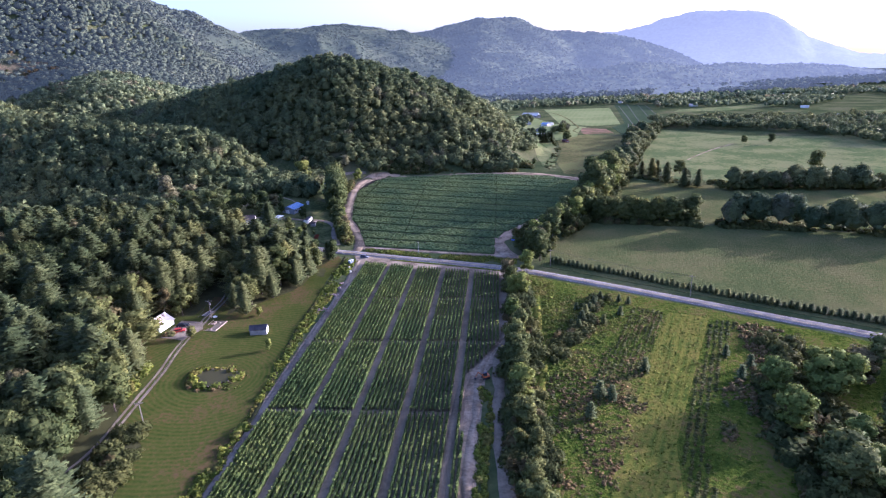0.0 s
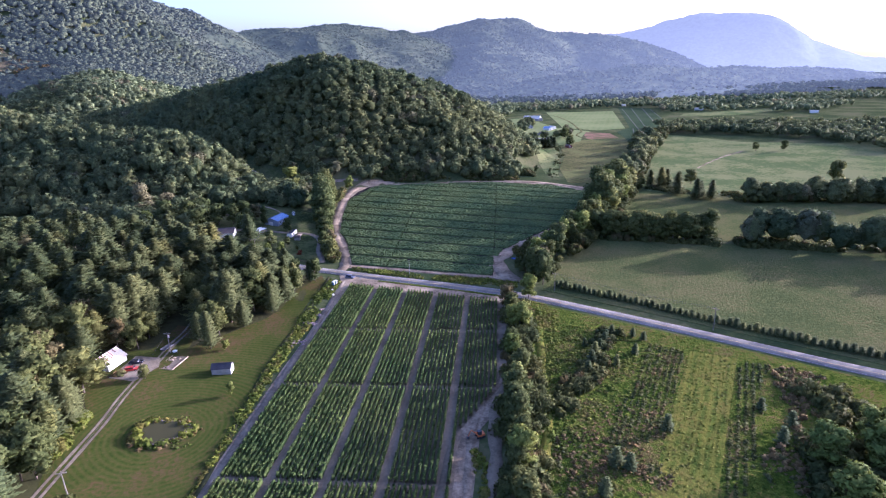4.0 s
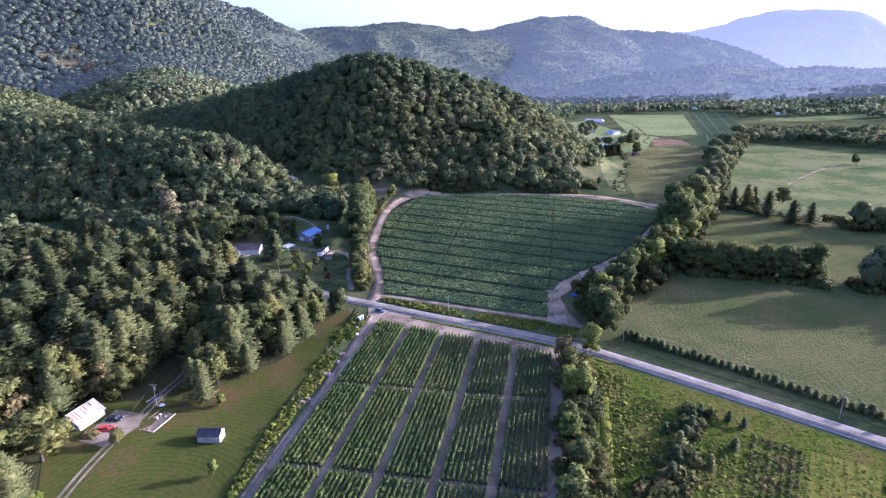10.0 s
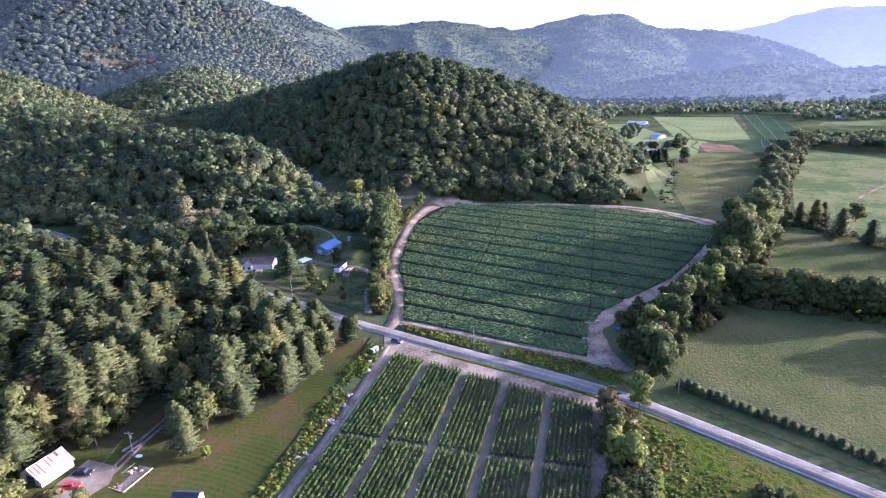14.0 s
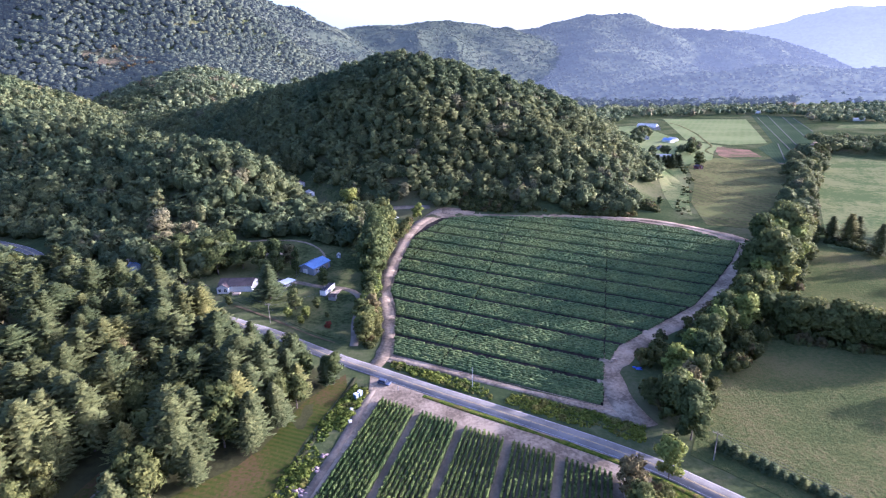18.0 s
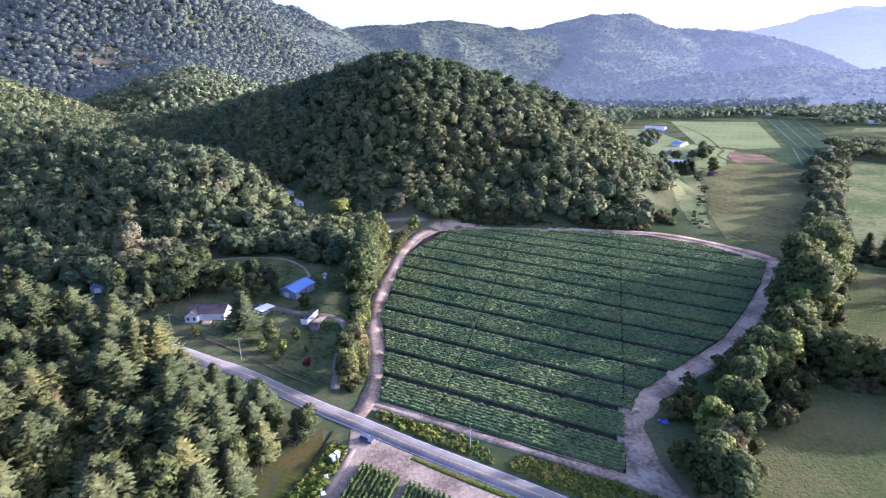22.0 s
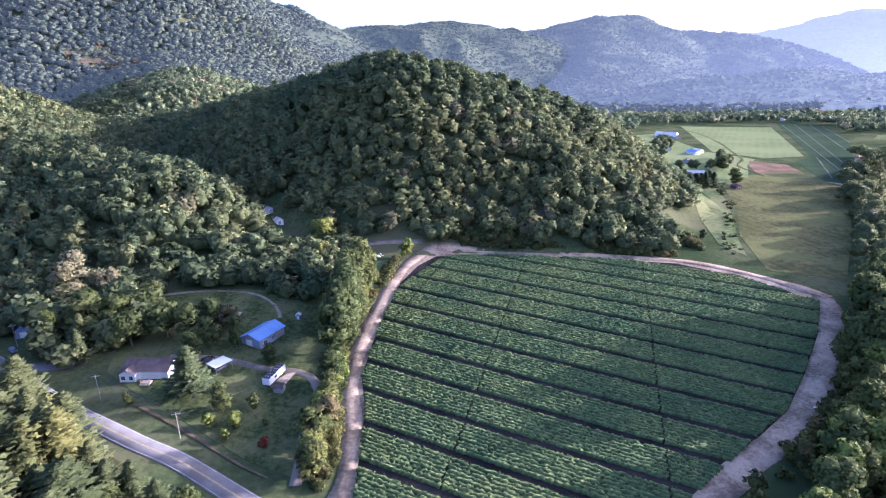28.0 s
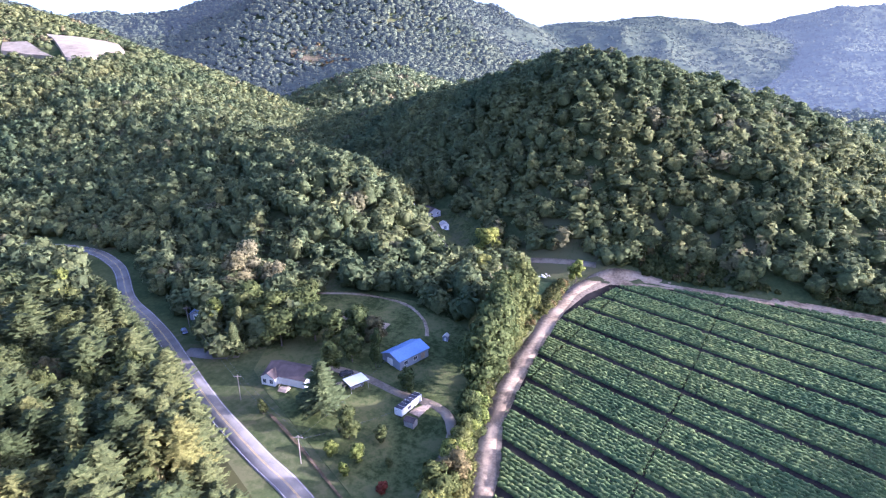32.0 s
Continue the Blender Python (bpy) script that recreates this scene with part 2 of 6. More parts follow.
def distance(name, near, far, glow, dapple=0.18):
    """A far backdrop of wooded slopes: leaves below, with haze painted as emission that grows towards the sun."""
    m, n, l, b = shader(name, 0.9, 0.0)
    co = place(n)
    v = node(n, "ShaderNodeTexVoronoi", Scale=0.07)
    a = node(n, "ShaderNodeTexNoise", Scale=0.004, Detail=6.0, Roughness=0.6)
    for t in (v, a):
        l.new(co, t.inputs["Vector"])
    r = ramp(n, ((0.35, (0.046, 0.058, 0.032)), (0.65, (0.072, 0.082, 0.045))))
    l.new(a.outputs[0], r.inputs[0])
    grey = n.new("ShaderNodeSeparateColor")
    l.new(v.outputs["Color"], grey.inputs[0])
    c = blend(n, l, 0.1, r.outputs[0], grey.outputs[0], "OVERLAY")
    l.new(c, b.inputs["Base Color"])
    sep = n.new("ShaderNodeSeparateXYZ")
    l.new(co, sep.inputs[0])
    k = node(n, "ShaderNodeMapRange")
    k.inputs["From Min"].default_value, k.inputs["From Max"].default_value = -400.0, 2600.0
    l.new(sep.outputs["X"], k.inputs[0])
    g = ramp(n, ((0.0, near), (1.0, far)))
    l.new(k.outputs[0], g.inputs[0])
    # The painted haze is stronger towards the valley floor.
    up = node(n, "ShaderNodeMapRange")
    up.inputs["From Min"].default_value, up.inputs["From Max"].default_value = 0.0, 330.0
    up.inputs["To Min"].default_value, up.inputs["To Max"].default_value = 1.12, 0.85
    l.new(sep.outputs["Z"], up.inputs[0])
    # Treetop dapple painted into the haze emission.
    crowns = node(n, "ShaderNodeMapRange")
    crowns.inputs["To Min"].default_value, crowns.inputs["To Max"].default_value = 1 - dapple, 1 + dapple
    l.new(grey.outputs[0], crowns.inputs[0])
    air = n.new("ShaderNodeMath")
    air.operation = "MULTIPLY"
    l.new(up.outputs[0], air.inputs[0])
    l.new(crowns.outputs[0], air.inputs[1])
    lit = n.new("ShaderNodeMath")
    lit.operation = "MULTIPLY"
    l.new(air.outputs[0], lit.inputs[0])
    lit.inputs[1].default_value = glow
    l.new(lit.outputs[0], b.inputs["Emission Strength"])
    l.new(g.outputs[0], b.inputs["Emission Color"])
    return m


# Bluish emission in place of haze, brighter towards the sun.
HAZE_0 = distance("near_range_haze_glow", (0.155, 0.180, 0.200), (0.46, 0.50, 0.53), 0.10, 0.05)
HAZE_A = distance("far_range_haze_glow", (0.200, 0.226, 0.248), (0.84, 0.87, 0.89), 0.118, 0.05)
HAZE_V = distance("valley_haze_glow", (0.150, 0.178, 0.190), (0.60, 0.65, 0.69), 0.07, 0.05)
HAZE_B = distance("farthest_range_haze_glow", (0.42, 0.455, 0.485), (0.98, 0.99, 1.0), 0.18, 0.03)


# ---- the lie of the land ----
def smooth(a):
    a = np.clip(a, 0, 1)
    return a * a * (3 - 2 * a)


def value_noise(x, y, seed):
    """Smooth random values from -1 to 1 over a lattice of unit cells."""
    i, j = np.floor(x), np.floor(y)
    u, v = smooth(x - i), smooth(y - j)

    def corner(a, b):
        s = np.sin(a * 127.1 + b * 311.7 + seed * 74.7) * 43758.5453
        return 2 * (s - np.floor(s)) - 1

    return ((corner(i, j) * (1 - u) + corner(i + 1, j) * u) * (1 - v) + (corner(i, j + 1) * (1 - u) + corner(i + 1, j + 1) * u) * v)


def rough_land(x, y, size, seed, octaves=4):
    out, gain = 0, 1.0
    for k in range(octaves):
        out = out + gain * value_noise(x / size * 2 ** k, y / size * 2 ** k, seed + k)
        gain *= 0.5
    return out


# Ridges as crest lines: x, y, height and half width of the foot.
HILL = [(-600, 990, 24, 170), (-458, 881, 35, 170), (-321, 778, 52, 150), (-223, 704, 71, 140), (-160, 657, 87, 130), (-110, 622, 98, 122), (-85, 606, 98, 118), (-60, 618, 92, 120), (-32, 631, 85, 125),
        (8, 648, 71, 120), (48, 667, 50, 84), (80, 683, 32, 46), (98, 700, 12, 30)]
LOBE = [(-40, 580, 60, 82), (10, 575, 48, 76), (44, 570, 32, 58), (62, 556, 18, 36)]
SPUR = [(-160, 463, 4, 26), (-176, 469, 24, 42), (-202, 480, 35, 74), (-290, 515, 42, 100), (-365, 541, 48, 120), (-430, 565, 53, 150), (-560, 605, 75, 210), (-700, 660, 112, 290), (-870, 740, 155, 380), (-1200, 800, 215, 500)]
FRONT = [(-120, 290, 4, 60), (-210, 250, 14, 90), (-330, 190, 34, 150), (-520, 120, 70, 260), (-900, 60, 130, 420)]
MOUNTAIN = [(-2300, 900, 190, 700), (-1900, 1150, 212, 700), (-1560, 1500, 265, 700), (-1230, 1810, 430, 800), (-1000, 2330, 340, 700)]
SHOULDER = [(-1000, 1900, 300, 600), (-760, 1400, 135, 380), (-600, 1130, 80, 260)]
RANGE_0 = [(-1000, 2330, 330, 780), (-960, 2430, 320, 750), (-770, 2640, 288, 760), (-617, 2780, 316, 850), (-450, 3150, 332, 1000), (-90, 3500, 300, 1000), (60, 3640, 270, 800)]
RANGE_A = [(-90, 3500, 300, 1000), (310, 3890, 385, 1000), (600, 3850, 350, 900), (830, 3830, 290, 850), (1100, 3760, 270, 800)]
RANGE_A_SPUR = [(500, 3850, 350, 800), (330, 2900, 150, 600), (250, 2350, 60, 400)]
RANGE_FOOT = [(120, 1800, 20, 220), (420, 1830, 55, 330), (700, 1960, 75, 360), (1050, 2150, 60, 380), (1500, 2250, 45, 380)]
RANGE_B = [(1100, 3950, 240, 600), (1430, 4050, 290, 600), (1700, 3950, 352, 620), (1890, 3870, 385, 620), (2140, 3730, 352, 560), (2285, 3640, 215, 480),
           (2470, 3520, 160, 450), (2740, 3310, 75, 400), (3300, 2900, 20, 400)]
RIDGES = (HILL, LOBE, SPUR, FRONT, MOUNTAIN, SHOULDER)


def ridge(line, x, y):
    best = np.zeros_like(x)
    for (x0, y0, h0, w0), (x1, y1, h1, w1) in zip(line, line[1:]):
        dx, dy = x1 - x0, y1 - y0
        s = np.clip(((x - x0) * dx + (y - y0) * dy) / (dx * dx + dy * dy), 0, 1)
        u = np.hypot(x - x0 - s * dx, y - y0 - s * dy) / (w0 + s * (w1 - w0))
        u = np.sqrt(u * u + 0.012) - 0.1
        p = np.clip(1 - u, 0, 1)
        best = np.maximum(best, (h0 + s * (h1 - h0)) * (0.55 * p + 0.45 * p * p * (3 - 2 * p)))
    return best


def land(x, y):
    """The height of the ground."""
    x, y = np.asarray(x, float), np.asarray(y, float)
    h = smooth((y - 305) / 175) * np.clip(5.6 - 0.015 * x, 1, 9) * (1 - 0.6 * smooth((y - 800) / 600))
    h = h + 5.0 * smooth((-62 - x) / 60) * smooth((y - 295) / 60) * (1 - smooth((y - 420) / 80))
    h = h + 4.0 * smooth((-62 - x) / 70) * (1 - smooth((y - 280) / 60))
    total = sum(ridge(r, x, y) ** 9 for r in RIDGES) ** (1 / 9)
    wild = smooth((total - 70) / 160)
    total = total * (1 + wild * 0.12 * rough_land(x, y, 420, 3)) + wild * 26 * (0.45 - np.abs(value_noise(x / 230, y / 230, 17))) + smooth(total / 60) * 3 * rough_land(x, y, 90, 9, 3)
    return h + np.maximum(total, 0)


def land_at(x, y):
    return float(land(np.array([x]), np.array([y]))[0])


def inside(poly, x, y):
    """Which of the points lie in the polygon."""
    x, y = np.asarray(x, float), np.asarray(y, float)
    hit = np.zeros(x.shape, bool)
    for (x0, y0), (x1, y1) in zip(poly, poly[1:] + poly[:1]):
        if y0 != y1:
            hit ^= ((y0 > y) != (y1 > y)) & (x < x0 + (y - y0) * (x1 - x0) / (y1 - y0))
    return hit


def away(line, x, y):
    """The distance of the points from a line of corners."""
    x, y = np.asarray(x, float), np.asarray(y, float)
    best = np.full(x.shape, 1e9)
    for (x0, y0), (x1, y1) in zip(line, line[1:]):
        dx, dy = x1 - x0, y1 - y0
        s = np.clip(((x - x0) * dx + (y - y0) * dy) / (dx * dx + dy * dy + 1e-9), 0, 1)
        best = np.minimum(best, np.hypot(x - x0 - s * dx, y - y0 - s * dy))
    return best


def curve_line(line, step=4.0):
    """A smooth line through the corners (Catmull-Rom)."""
    p = np.array(line, float)
    p = np.vstack([2 * p[0] - p[1], p, 2 * p[-1] - p[-2]])
    out = []
    for a, b, c, d in zip(p, p[1:], p[2:], p[3:]):
        n = max(2, int(np.linalg.norm(c - b) / step))
        for s in np.arange(n) / n:
            out.append(0.5 * (2 * b + (c - a) * s + (2 * a - 5 * b + 4 * c - d) * s ** 2 + (3 * b - a - 3 * c + d) * s ** 3))
    out.append(p[-2])
    return np.array(out)


# ---- mesh helpers ----
def mesh_of(name, verts, faces, material, smooth_faces=False, normals=None):
    me = bpy.data.meshes.new(name)
    verts, faces = np.asarray(verts, np.float32), np.asarray(faces, np.int32)
    n, k = faces.shape
    me.vertices.add(len(verts))
    me.vertices.foreach_set("co", verts.ravel())
    me.loops.add(n * k)
    me.loops.foreach_set("vertex_index", faces.ravel())
    me.polygons.add(n)
    me.polygons.foreach_set("loop_start", np.arange(0, n * k, k, dtype=np.int32))
    if smooth_faces:
        me.polygons.foreach_set("use_smooth", np.ones(n, bool))
    if normals is not None:
        a = me.attributes.new("custom_normal", "FLOAT_VECTOR", "POINT")
        a.data.foreach_set("vector", np.asarray(normals, np.float32).ravel())
    me.update(calc_edges=True)
    me.materials.append(material)
    return me


def leafy(name, shape, material):
    """A mesh of leaves, shaded by the rounded clumps that they sit on."""
    v, f, n = shape
    return mesh_of(name, v, f, material, True, n)


def part(name, bm, material, parent=None, label=""):
    """Links a bmesh as one mesh object under a thing or a part."""
    me = bpy.data.meshes.new(name)
    bm.to_mesh(me)
    bm.free()
    me.materials.append(material)
    ob = new(name, me)
    ob.parent = parent
    return tagged(ob, label)


def sheet(name, corners, material, lift, cell=6.0, label="", category="ground", kind="structure", parent=None):
    """A polygon laid over the land, cut into cells so that it follows it, with a skirt into the ground."""
    bm = bmesh.new()
    bm.faces.new([bm.verts.new((x, y, 0)) for x, y in corners])
    xs, ys = [c[0] for c in corners], [c[1] for c in corners]
    for axis, lo, hi in ((0, min(xs), max(xs)), (1, min(ys), max(ys))):
        for v in np.arange(math.ceil(lo / cell) * cell + 0.01, hi, cell):
            co, no = [0, 0, 0], [0, 0, 0]
            co[axis], no[axis] = v, 1
            bmesh.ops.bisect_plane(bm, geom=bm.verts[:] + bm.edges[:] + bm.faces[:], plane_co=co, plane_no=no)
    bm.normal_update()
    for f in bm.faces:
        if f.normal.z < 0:
            f.normal_flip()
    co = np.array([v.co[:] for v in bm.verts])
    for v, z in zip(bm.verts, land(co[:, 0], co[:, 1])):
        v.co.z = z + lift
    rim = bmesh.ops.extrude_edge_only(bm, edges=[e for e in bm.edges if e.is_boundary])["geom"]
    for v in rim:
        if isinstance(v, bmesh.types.BMVert):
            v.co.z -= lift + 0.3
    ob = part(name, bm, material, parent)
    return tagged(ob, label, category, kind=kind) if not parent else ob


def ribbon(name, line, width, material, lift, label="", category="road", kind="structure", parent=None, side=0.0, wobble=0.0, step=4.0, dash=None):
    """A strip along a smooth line over the land. side: metres to the right of the line."""
    p = curve_line(line, step)
    d = np.gradient(p, axis=0)
    d /= np.linalg.norm(d, axis=1)[:, None]
    nrm = np.stack([d[:, 1], -d[:, 0]], 1)
    w = np.full(len(p), width / 2)
    if wobble:
        w = w * (1 + wobble * value_noise(p[:, 0] / 7, p[:, 1] / 7, 5))
    cols = []
    for k in np.linspace(-1, 1, 3 if width > 1 else 2):
        q = p + nrm * (side + k * w)[:, None]
        cols.append(np.column_stack([q, land(q[:, 0], q[:, 1]) + lift]))
    if width > 1:
        for edge in (0, -1):
            q = cols[edge].copy()
            q[:, 2] -= lift + 0.3
            q[:, :2] += nrm * (0.25 if edge else -0.25)
            cols = ([q] + cols) if edge == 0 else (cols + [q])
    k = len(cols)
    verts = np.stack(cols, 1).reshape(-1, 3)
    i = np.arange(len(p) - 1)
    if dash:
        i = i[(i % dash[1]) < dash[0]]
    faces = np.concatenate([np.stack([i * k + c, i * k + c + 1, (i + 1) * k + c + 1, (i + 1) * k + c], 1) for c in range(k - 1)])
    ob = new(name, mesh_of(name, verts, faces, material))
    ob.parent = parent
    return tagged(ob, label, category, kind=kind) if not parent else ob


def box(bm, x0, x1, y0, y1, z0, z1, bevel=0.0):
    v = bmesh.ops.create_cube(bm, size=1)["verts"]
    for a in v:
        a.co = ((x0 + x1) / 2 + a.co.x * (x1 - x0), (y0 + y1) / 2 + a.co.y * (y1 - y0), (z0 + z1) / 2 + a.co.z * (z1 - z0))
    if bevel:
        bmesh.ops.bevel(bm, geom=list({e for a in v for e in a.link_edges}), offset=bevel, segments=2, affect="EDGES", profile=0.5)
    return bm


def boxed(*a, bevel=0.0):
    return box(bmesh.new(), *a, bevel=bevel)


def rod(bm, a, b, r0, r1, sides=8):
    """A tapered round bar from a to b."""
    a, b = Vector(a), Vector(b)
    m = Matrix.Translation((a + b) / 2) @ (b - a).to_track_quat("Z", "Y").to_matrix().to_4x4()
    bmesh.ops.create_cone(bm, cap_ends=True, segments=sides, radius1=r0, radius2=r1, depth=(b - a).length, matrix=m)
    return bm


def thing(name, x, y, turn=0.0, label="", category="", group="", z=None):
    ob = new(name)
    ob.matrix_world = pose(x, y, land_at(x, y) if z is None else z, 0, 0, turn)
    return tagged(ob, label, category, group)


# ---- plan ----
ROAD = [(-420, 372), (-330, 398), (-280, 392), (-235, 368), (-210, 359), (-189, 351), (-167, 341), (-145, 331), (-126, 323), (-106, 316), (-88, 311), (-52, 296), (-24, 283), (8, 269), (35, 256), (52, 245),
        (100, 209), (133, 183), (156, 166), (230, 108), (330, 30), (480, -90)]
LANE = [(-47, 294), (-45, 303), (-46, 317), (-50, 334), (-56, 352), (-61, 380), (-62, 415), (-62, 445), (-58, 472), (-51, 484), (-35, 490), (10, 491), (60, 490), (90, 484), (120, 462), (133, 446)]
RIVER_TRACK = [(44, 270), (40, 280), (38, 300), (46, 314), (62, 331), (84, 352), (100, 374), (117, 404), (130, 432), (133, 446)]
BIG_FIELD = [(-41, 305), (-45, 325), (-49, 345), (-55, 362), (-57, 385), (-58, 410), (-58, 440), (-54, 462), (-47, 478), (-20, 485), (30, 486), (78, 483), (102, 468), (127, 441), (112, 410), (95, 381), (80, 358),
             (58, 335), (42, 318), (35, 302), (31, 279), (-5, 292)]
PATCH = [(-39, 276), (31, 247), (30, 222), (26, 196), (18, 176), (6, 158), (2, 130), (-8, 50), (-70, 50), (-58, 147), (-51, 195)]
PATCH_GROUND = [(-47, 294), (-22, 280), (8, 266), (39, 251), (37, 220), (31, 195), (22, 172), (12, 158), (7, 130), (1, 90), (-5, 45), (-78, 45), (-64, 109), (-60, 147), (-54, 195), (-47, 240), (-43, 275)]
LAWN_AREA = [(-55, 290), (-63, 272), (-66, 252), (-70, 241), (-79, 230), (-87, 220), (-92, 214), (-95, 230), (-103, 232), (-105, 212), (-120, 209), (-121, 192), (-112, 181), (-106, 172), (-104, 150), (-101, 141), (-96, 136), (-88, 128), (-86, 110), (-80, 40), (-68, 40),
             (-64, 110), (-61, 129), (-60, 157), (-59, 196), (-57, 218), (-56, 252), (-52, 282)]
YARD = [(-60, 313), (-75, 317), (-100, 328), (-125, 339), (-140, 348), (-147, 362), (-142, 380), (-160, 397), (-158, 409), (-140, 413), (-116, 415), (-98, 411), (-80, 404), (-72, 385), (-66, 345)]
SCRUB_AREA = [(42, 246), (100, 203), (150, 163), (230, 100), (260, 40), (20, 30), (22, 117), (30, 172), (36, 215)]
MEADOW_1 = [(51, 258), (101, 219), (160, 172), (260, 95), (420, 0), (520, 100), (300, 255), (197, 300), (159, 315), (110, 334), (90, 330), (66, 292)]
MEADOW_2 = [(110, 343), (160, 320), (200, 304), (310, 258), (520, 110), (620, 330), (430, 400), (268, 402), (221, 420), (158, 434)]
PASTURE_1 = [(172, 440), (225, 425), (270, 405), (430, 404), (640, 340), (900, 620), (600, 690), (470, 650), (390, 690), (335, 790), (295, 700), (232, 580)]
HILLFOOT = [(118, 500), (124, 530), (140, 590), (152, 640), (162, 700), (132, 690), (120, 610), (114, 560), (110, 520)]
BROWN = [(120, 478), (152, 470), (200, 560), (262, 690), (274, 708), (258, 728), (211, 752), (200, 742), (180, 722), (166, 690), (150, 610), (128, 540)]
FARM = [(122, 692), (166, 704), (204, 740), (226, 806), (250, 850), (214, 905), (200, 1100), (160, 1080), (130, 900), (118, 790)]
HAY = [(222, 905), (262, 858), (312, 878), (402, 1200), (266, 1224)]
CLEARING = [(-84, 446), (-80, 466), (-64, 470), (-62, 440), (-66, 410), (-70, 408)]
BACK_YARD = [(-176, 500), (-150, 488), (-128, 478), (-112, 482), (-120, 498), (-150, 520), (-176, 526)]
STRIP_1 = [(470, 1040), (560, 1020), (700, 1090), (690, 1130), (500, 1085)]
STRIP_2 = [(620, 1180), (900, 1260), (940, 1330), (640, 1260)]
STRIP_3 = [(560, 1420), (1000, 1540), (1100, 1720), (700, 1640)]
STRIP_4 = [(640, 800), (760, 810), (940, 950), (760, 920)]
ROCK_1 = [(-895, 728), (-870, 770), (-800, 765), (-745, 738), (-715, 692), (-672, 640), (-690, 630), (-775, 672)]
BURNT = [(-960, 1300), (-935, 1318), (-905, 1345), (-870, 1328), (-835, 1340), (-800, 1322), (-760, 1310), (-785, 1285), (-812, 1290), (-850, 1262), (-890, 1276), (-920, 1270)]
ROCK_2 = [(-854, 648), (-834, 667), (-784, 652), (-729, 636), (-790, 632), (-819, 627)]
WEED_BAND = [(91, 196), (104, 189), (82, 154), (58, 116), (42, 70), (22, 70), (43, 118), (70, 163)]
WEED_ROWS = [(79, 203), (90, 196), (69, 163), (62, 150), (50, 146), (46, 149)]
WEED_ROWS_2 = [(105, 188), (112, 184), (82, 141), (66, 116), (50, 70), (43, 70), (59, 116), (83, 154)]
BACK_ROAD = [(-160, 500), (-125, 476), (-110, 474), (-100, 481), (-86, 484), (-69, 487), (-56, 489)]
DRIVE = [(-58, 310), (-60, 319), (-64, 334), (-65, 347), (-70, 357), (-77, 361), (-90, 360), (-104, 361), (-124, 359)]
BARN_DRIVE = [(-130, 90), (-118, 97), (-110, 105), (-105, 110), (-102, 115), (-100, 121), (-99, 129), (-99, 141), (-99, 151), (-99, 167), (-100, 180), (-100, 193), (-99, 206), (-99, 217), (-98, 229), (-99, 244)]
DRIVE_BUSHES = [(-86, 98), (-98, 98), (-98, 117), (-96, 133), (-91, 137), (-87, 126)]
VINES = [(262, 722), (276, 716), (303, 770), (335, 822), (413, 980), (470, 1150), (490, 1225), (456, 1300), (440, 1280), (321, 883), (284, 835), (268, 752)]


def open_land(x, y):
    """Where no woods grow: fields, yards, roads and water."""
    out = np.zeros(np.shape(x), bool)
    for poly in (BIG_FIELD, PATCH_GROUND, LAWN_AREA, YARD, SCRUB_AREA, MEADOW_1, MEADOW_2, PASTURE_1, BROWN, FARM, HAY, VINES, HILLFOOT, CLEARING, BACK_YARD, DRIVE_BUSHES, STRIP_1, STRIP_2, STRIP_3, STRIP_4, ROCK_1, ROCK_2):
        out |= inside(poly, x, y)
    return out | (away(ROAD, x, y) < 8.5) | (away(LANE, x, y) < 5) | (away(RIVER_TRACK, x, y) < 5) | (away(BACK_ROAD, x, y) < 5) | (away(DRIVE, x, y) < 3.5) | (away(BARN_DRIVE, x, y) < 3.2)


# ---- ground ----
def steps(lo, hi, fine_lo, fine_hi, fine):
    mid = list(np.arange(fine_lo, fine_hi + 0.1, fine))
    s, up, down = fine, [mid[-1]], [mid[0]]
    while up[-1] < hi:
        s *= 1.07
        up.append(up[-1] + min(s, 70))
    s = fine
    while down[-1] > lo:
        s *= 1.07
        down.append(down[-1] - min(s, 70))
    return np.array(down[:0:-1] + mid + up[1:])


gx, gy = steps(-4300, 4600, -240, 200, 6.0), steps(-900, 4700, 40, 640, 6.0)
mx, my = np.meshgrid(gx, gy)
nx, ny = len(gx), len(gy)
i, j = np.meshgrid(np.arange(nx - 1), np.arange(ny - 1))
quad = (j * nx + i).ravel()
ground = new("ground", mesh_of("ground", np.column_stack([mx.ravel(), my.ravel(), land(mx.ravel(), my.ravel())]),
                               np.stack([quad, quad + 1, quad + nx + 1, quad + nx], 1), GROUND, True))
tagged(ground, "rough grassy valley floor rising to wooded mountains", "ground", kind="structure")

sheet("wood_floor", [(-340, 45), (-66, 45), (-60, 150), (-54, 286), (-100, 306), (-200, 345), (-340, 388)], LITTER, 0.05, 8, label="dark leaf litter below the wood")
sheet("lawn", LAWN_AREA, LAWN, 0.10, label="mown lawn with curved mowing stripes and dry patches")
sheet("yard", YARD, YARDGRASS, 0.10, label="shaded mown yard round the houses")
sheet("weedy_field", SCRUB_AREA, SCRUBLAND, 0.10, 8, label="overgrown weedy field with brown and green patches")
sheet("weed_band", WEED_BAND, WEEDROWS, 0.14, 8, label="bright yellow-green mown band with wheel tracks")
sheet("weed_rows", WEED_ROWS, SCRUBLAND, 0.14, 8, label="patch of young planted rows in the weedy field")
sheet("weed_rows_edge", WEED_ROWS_2, SCRUBLAND, 0.14, 8, label="strip of young planted rows beside the mown band")
sheet("hay_meadow", MEADOW_1, MEADOW, 0.10, 10, label="uneven hay meadow beside the road, striped by long shadows")
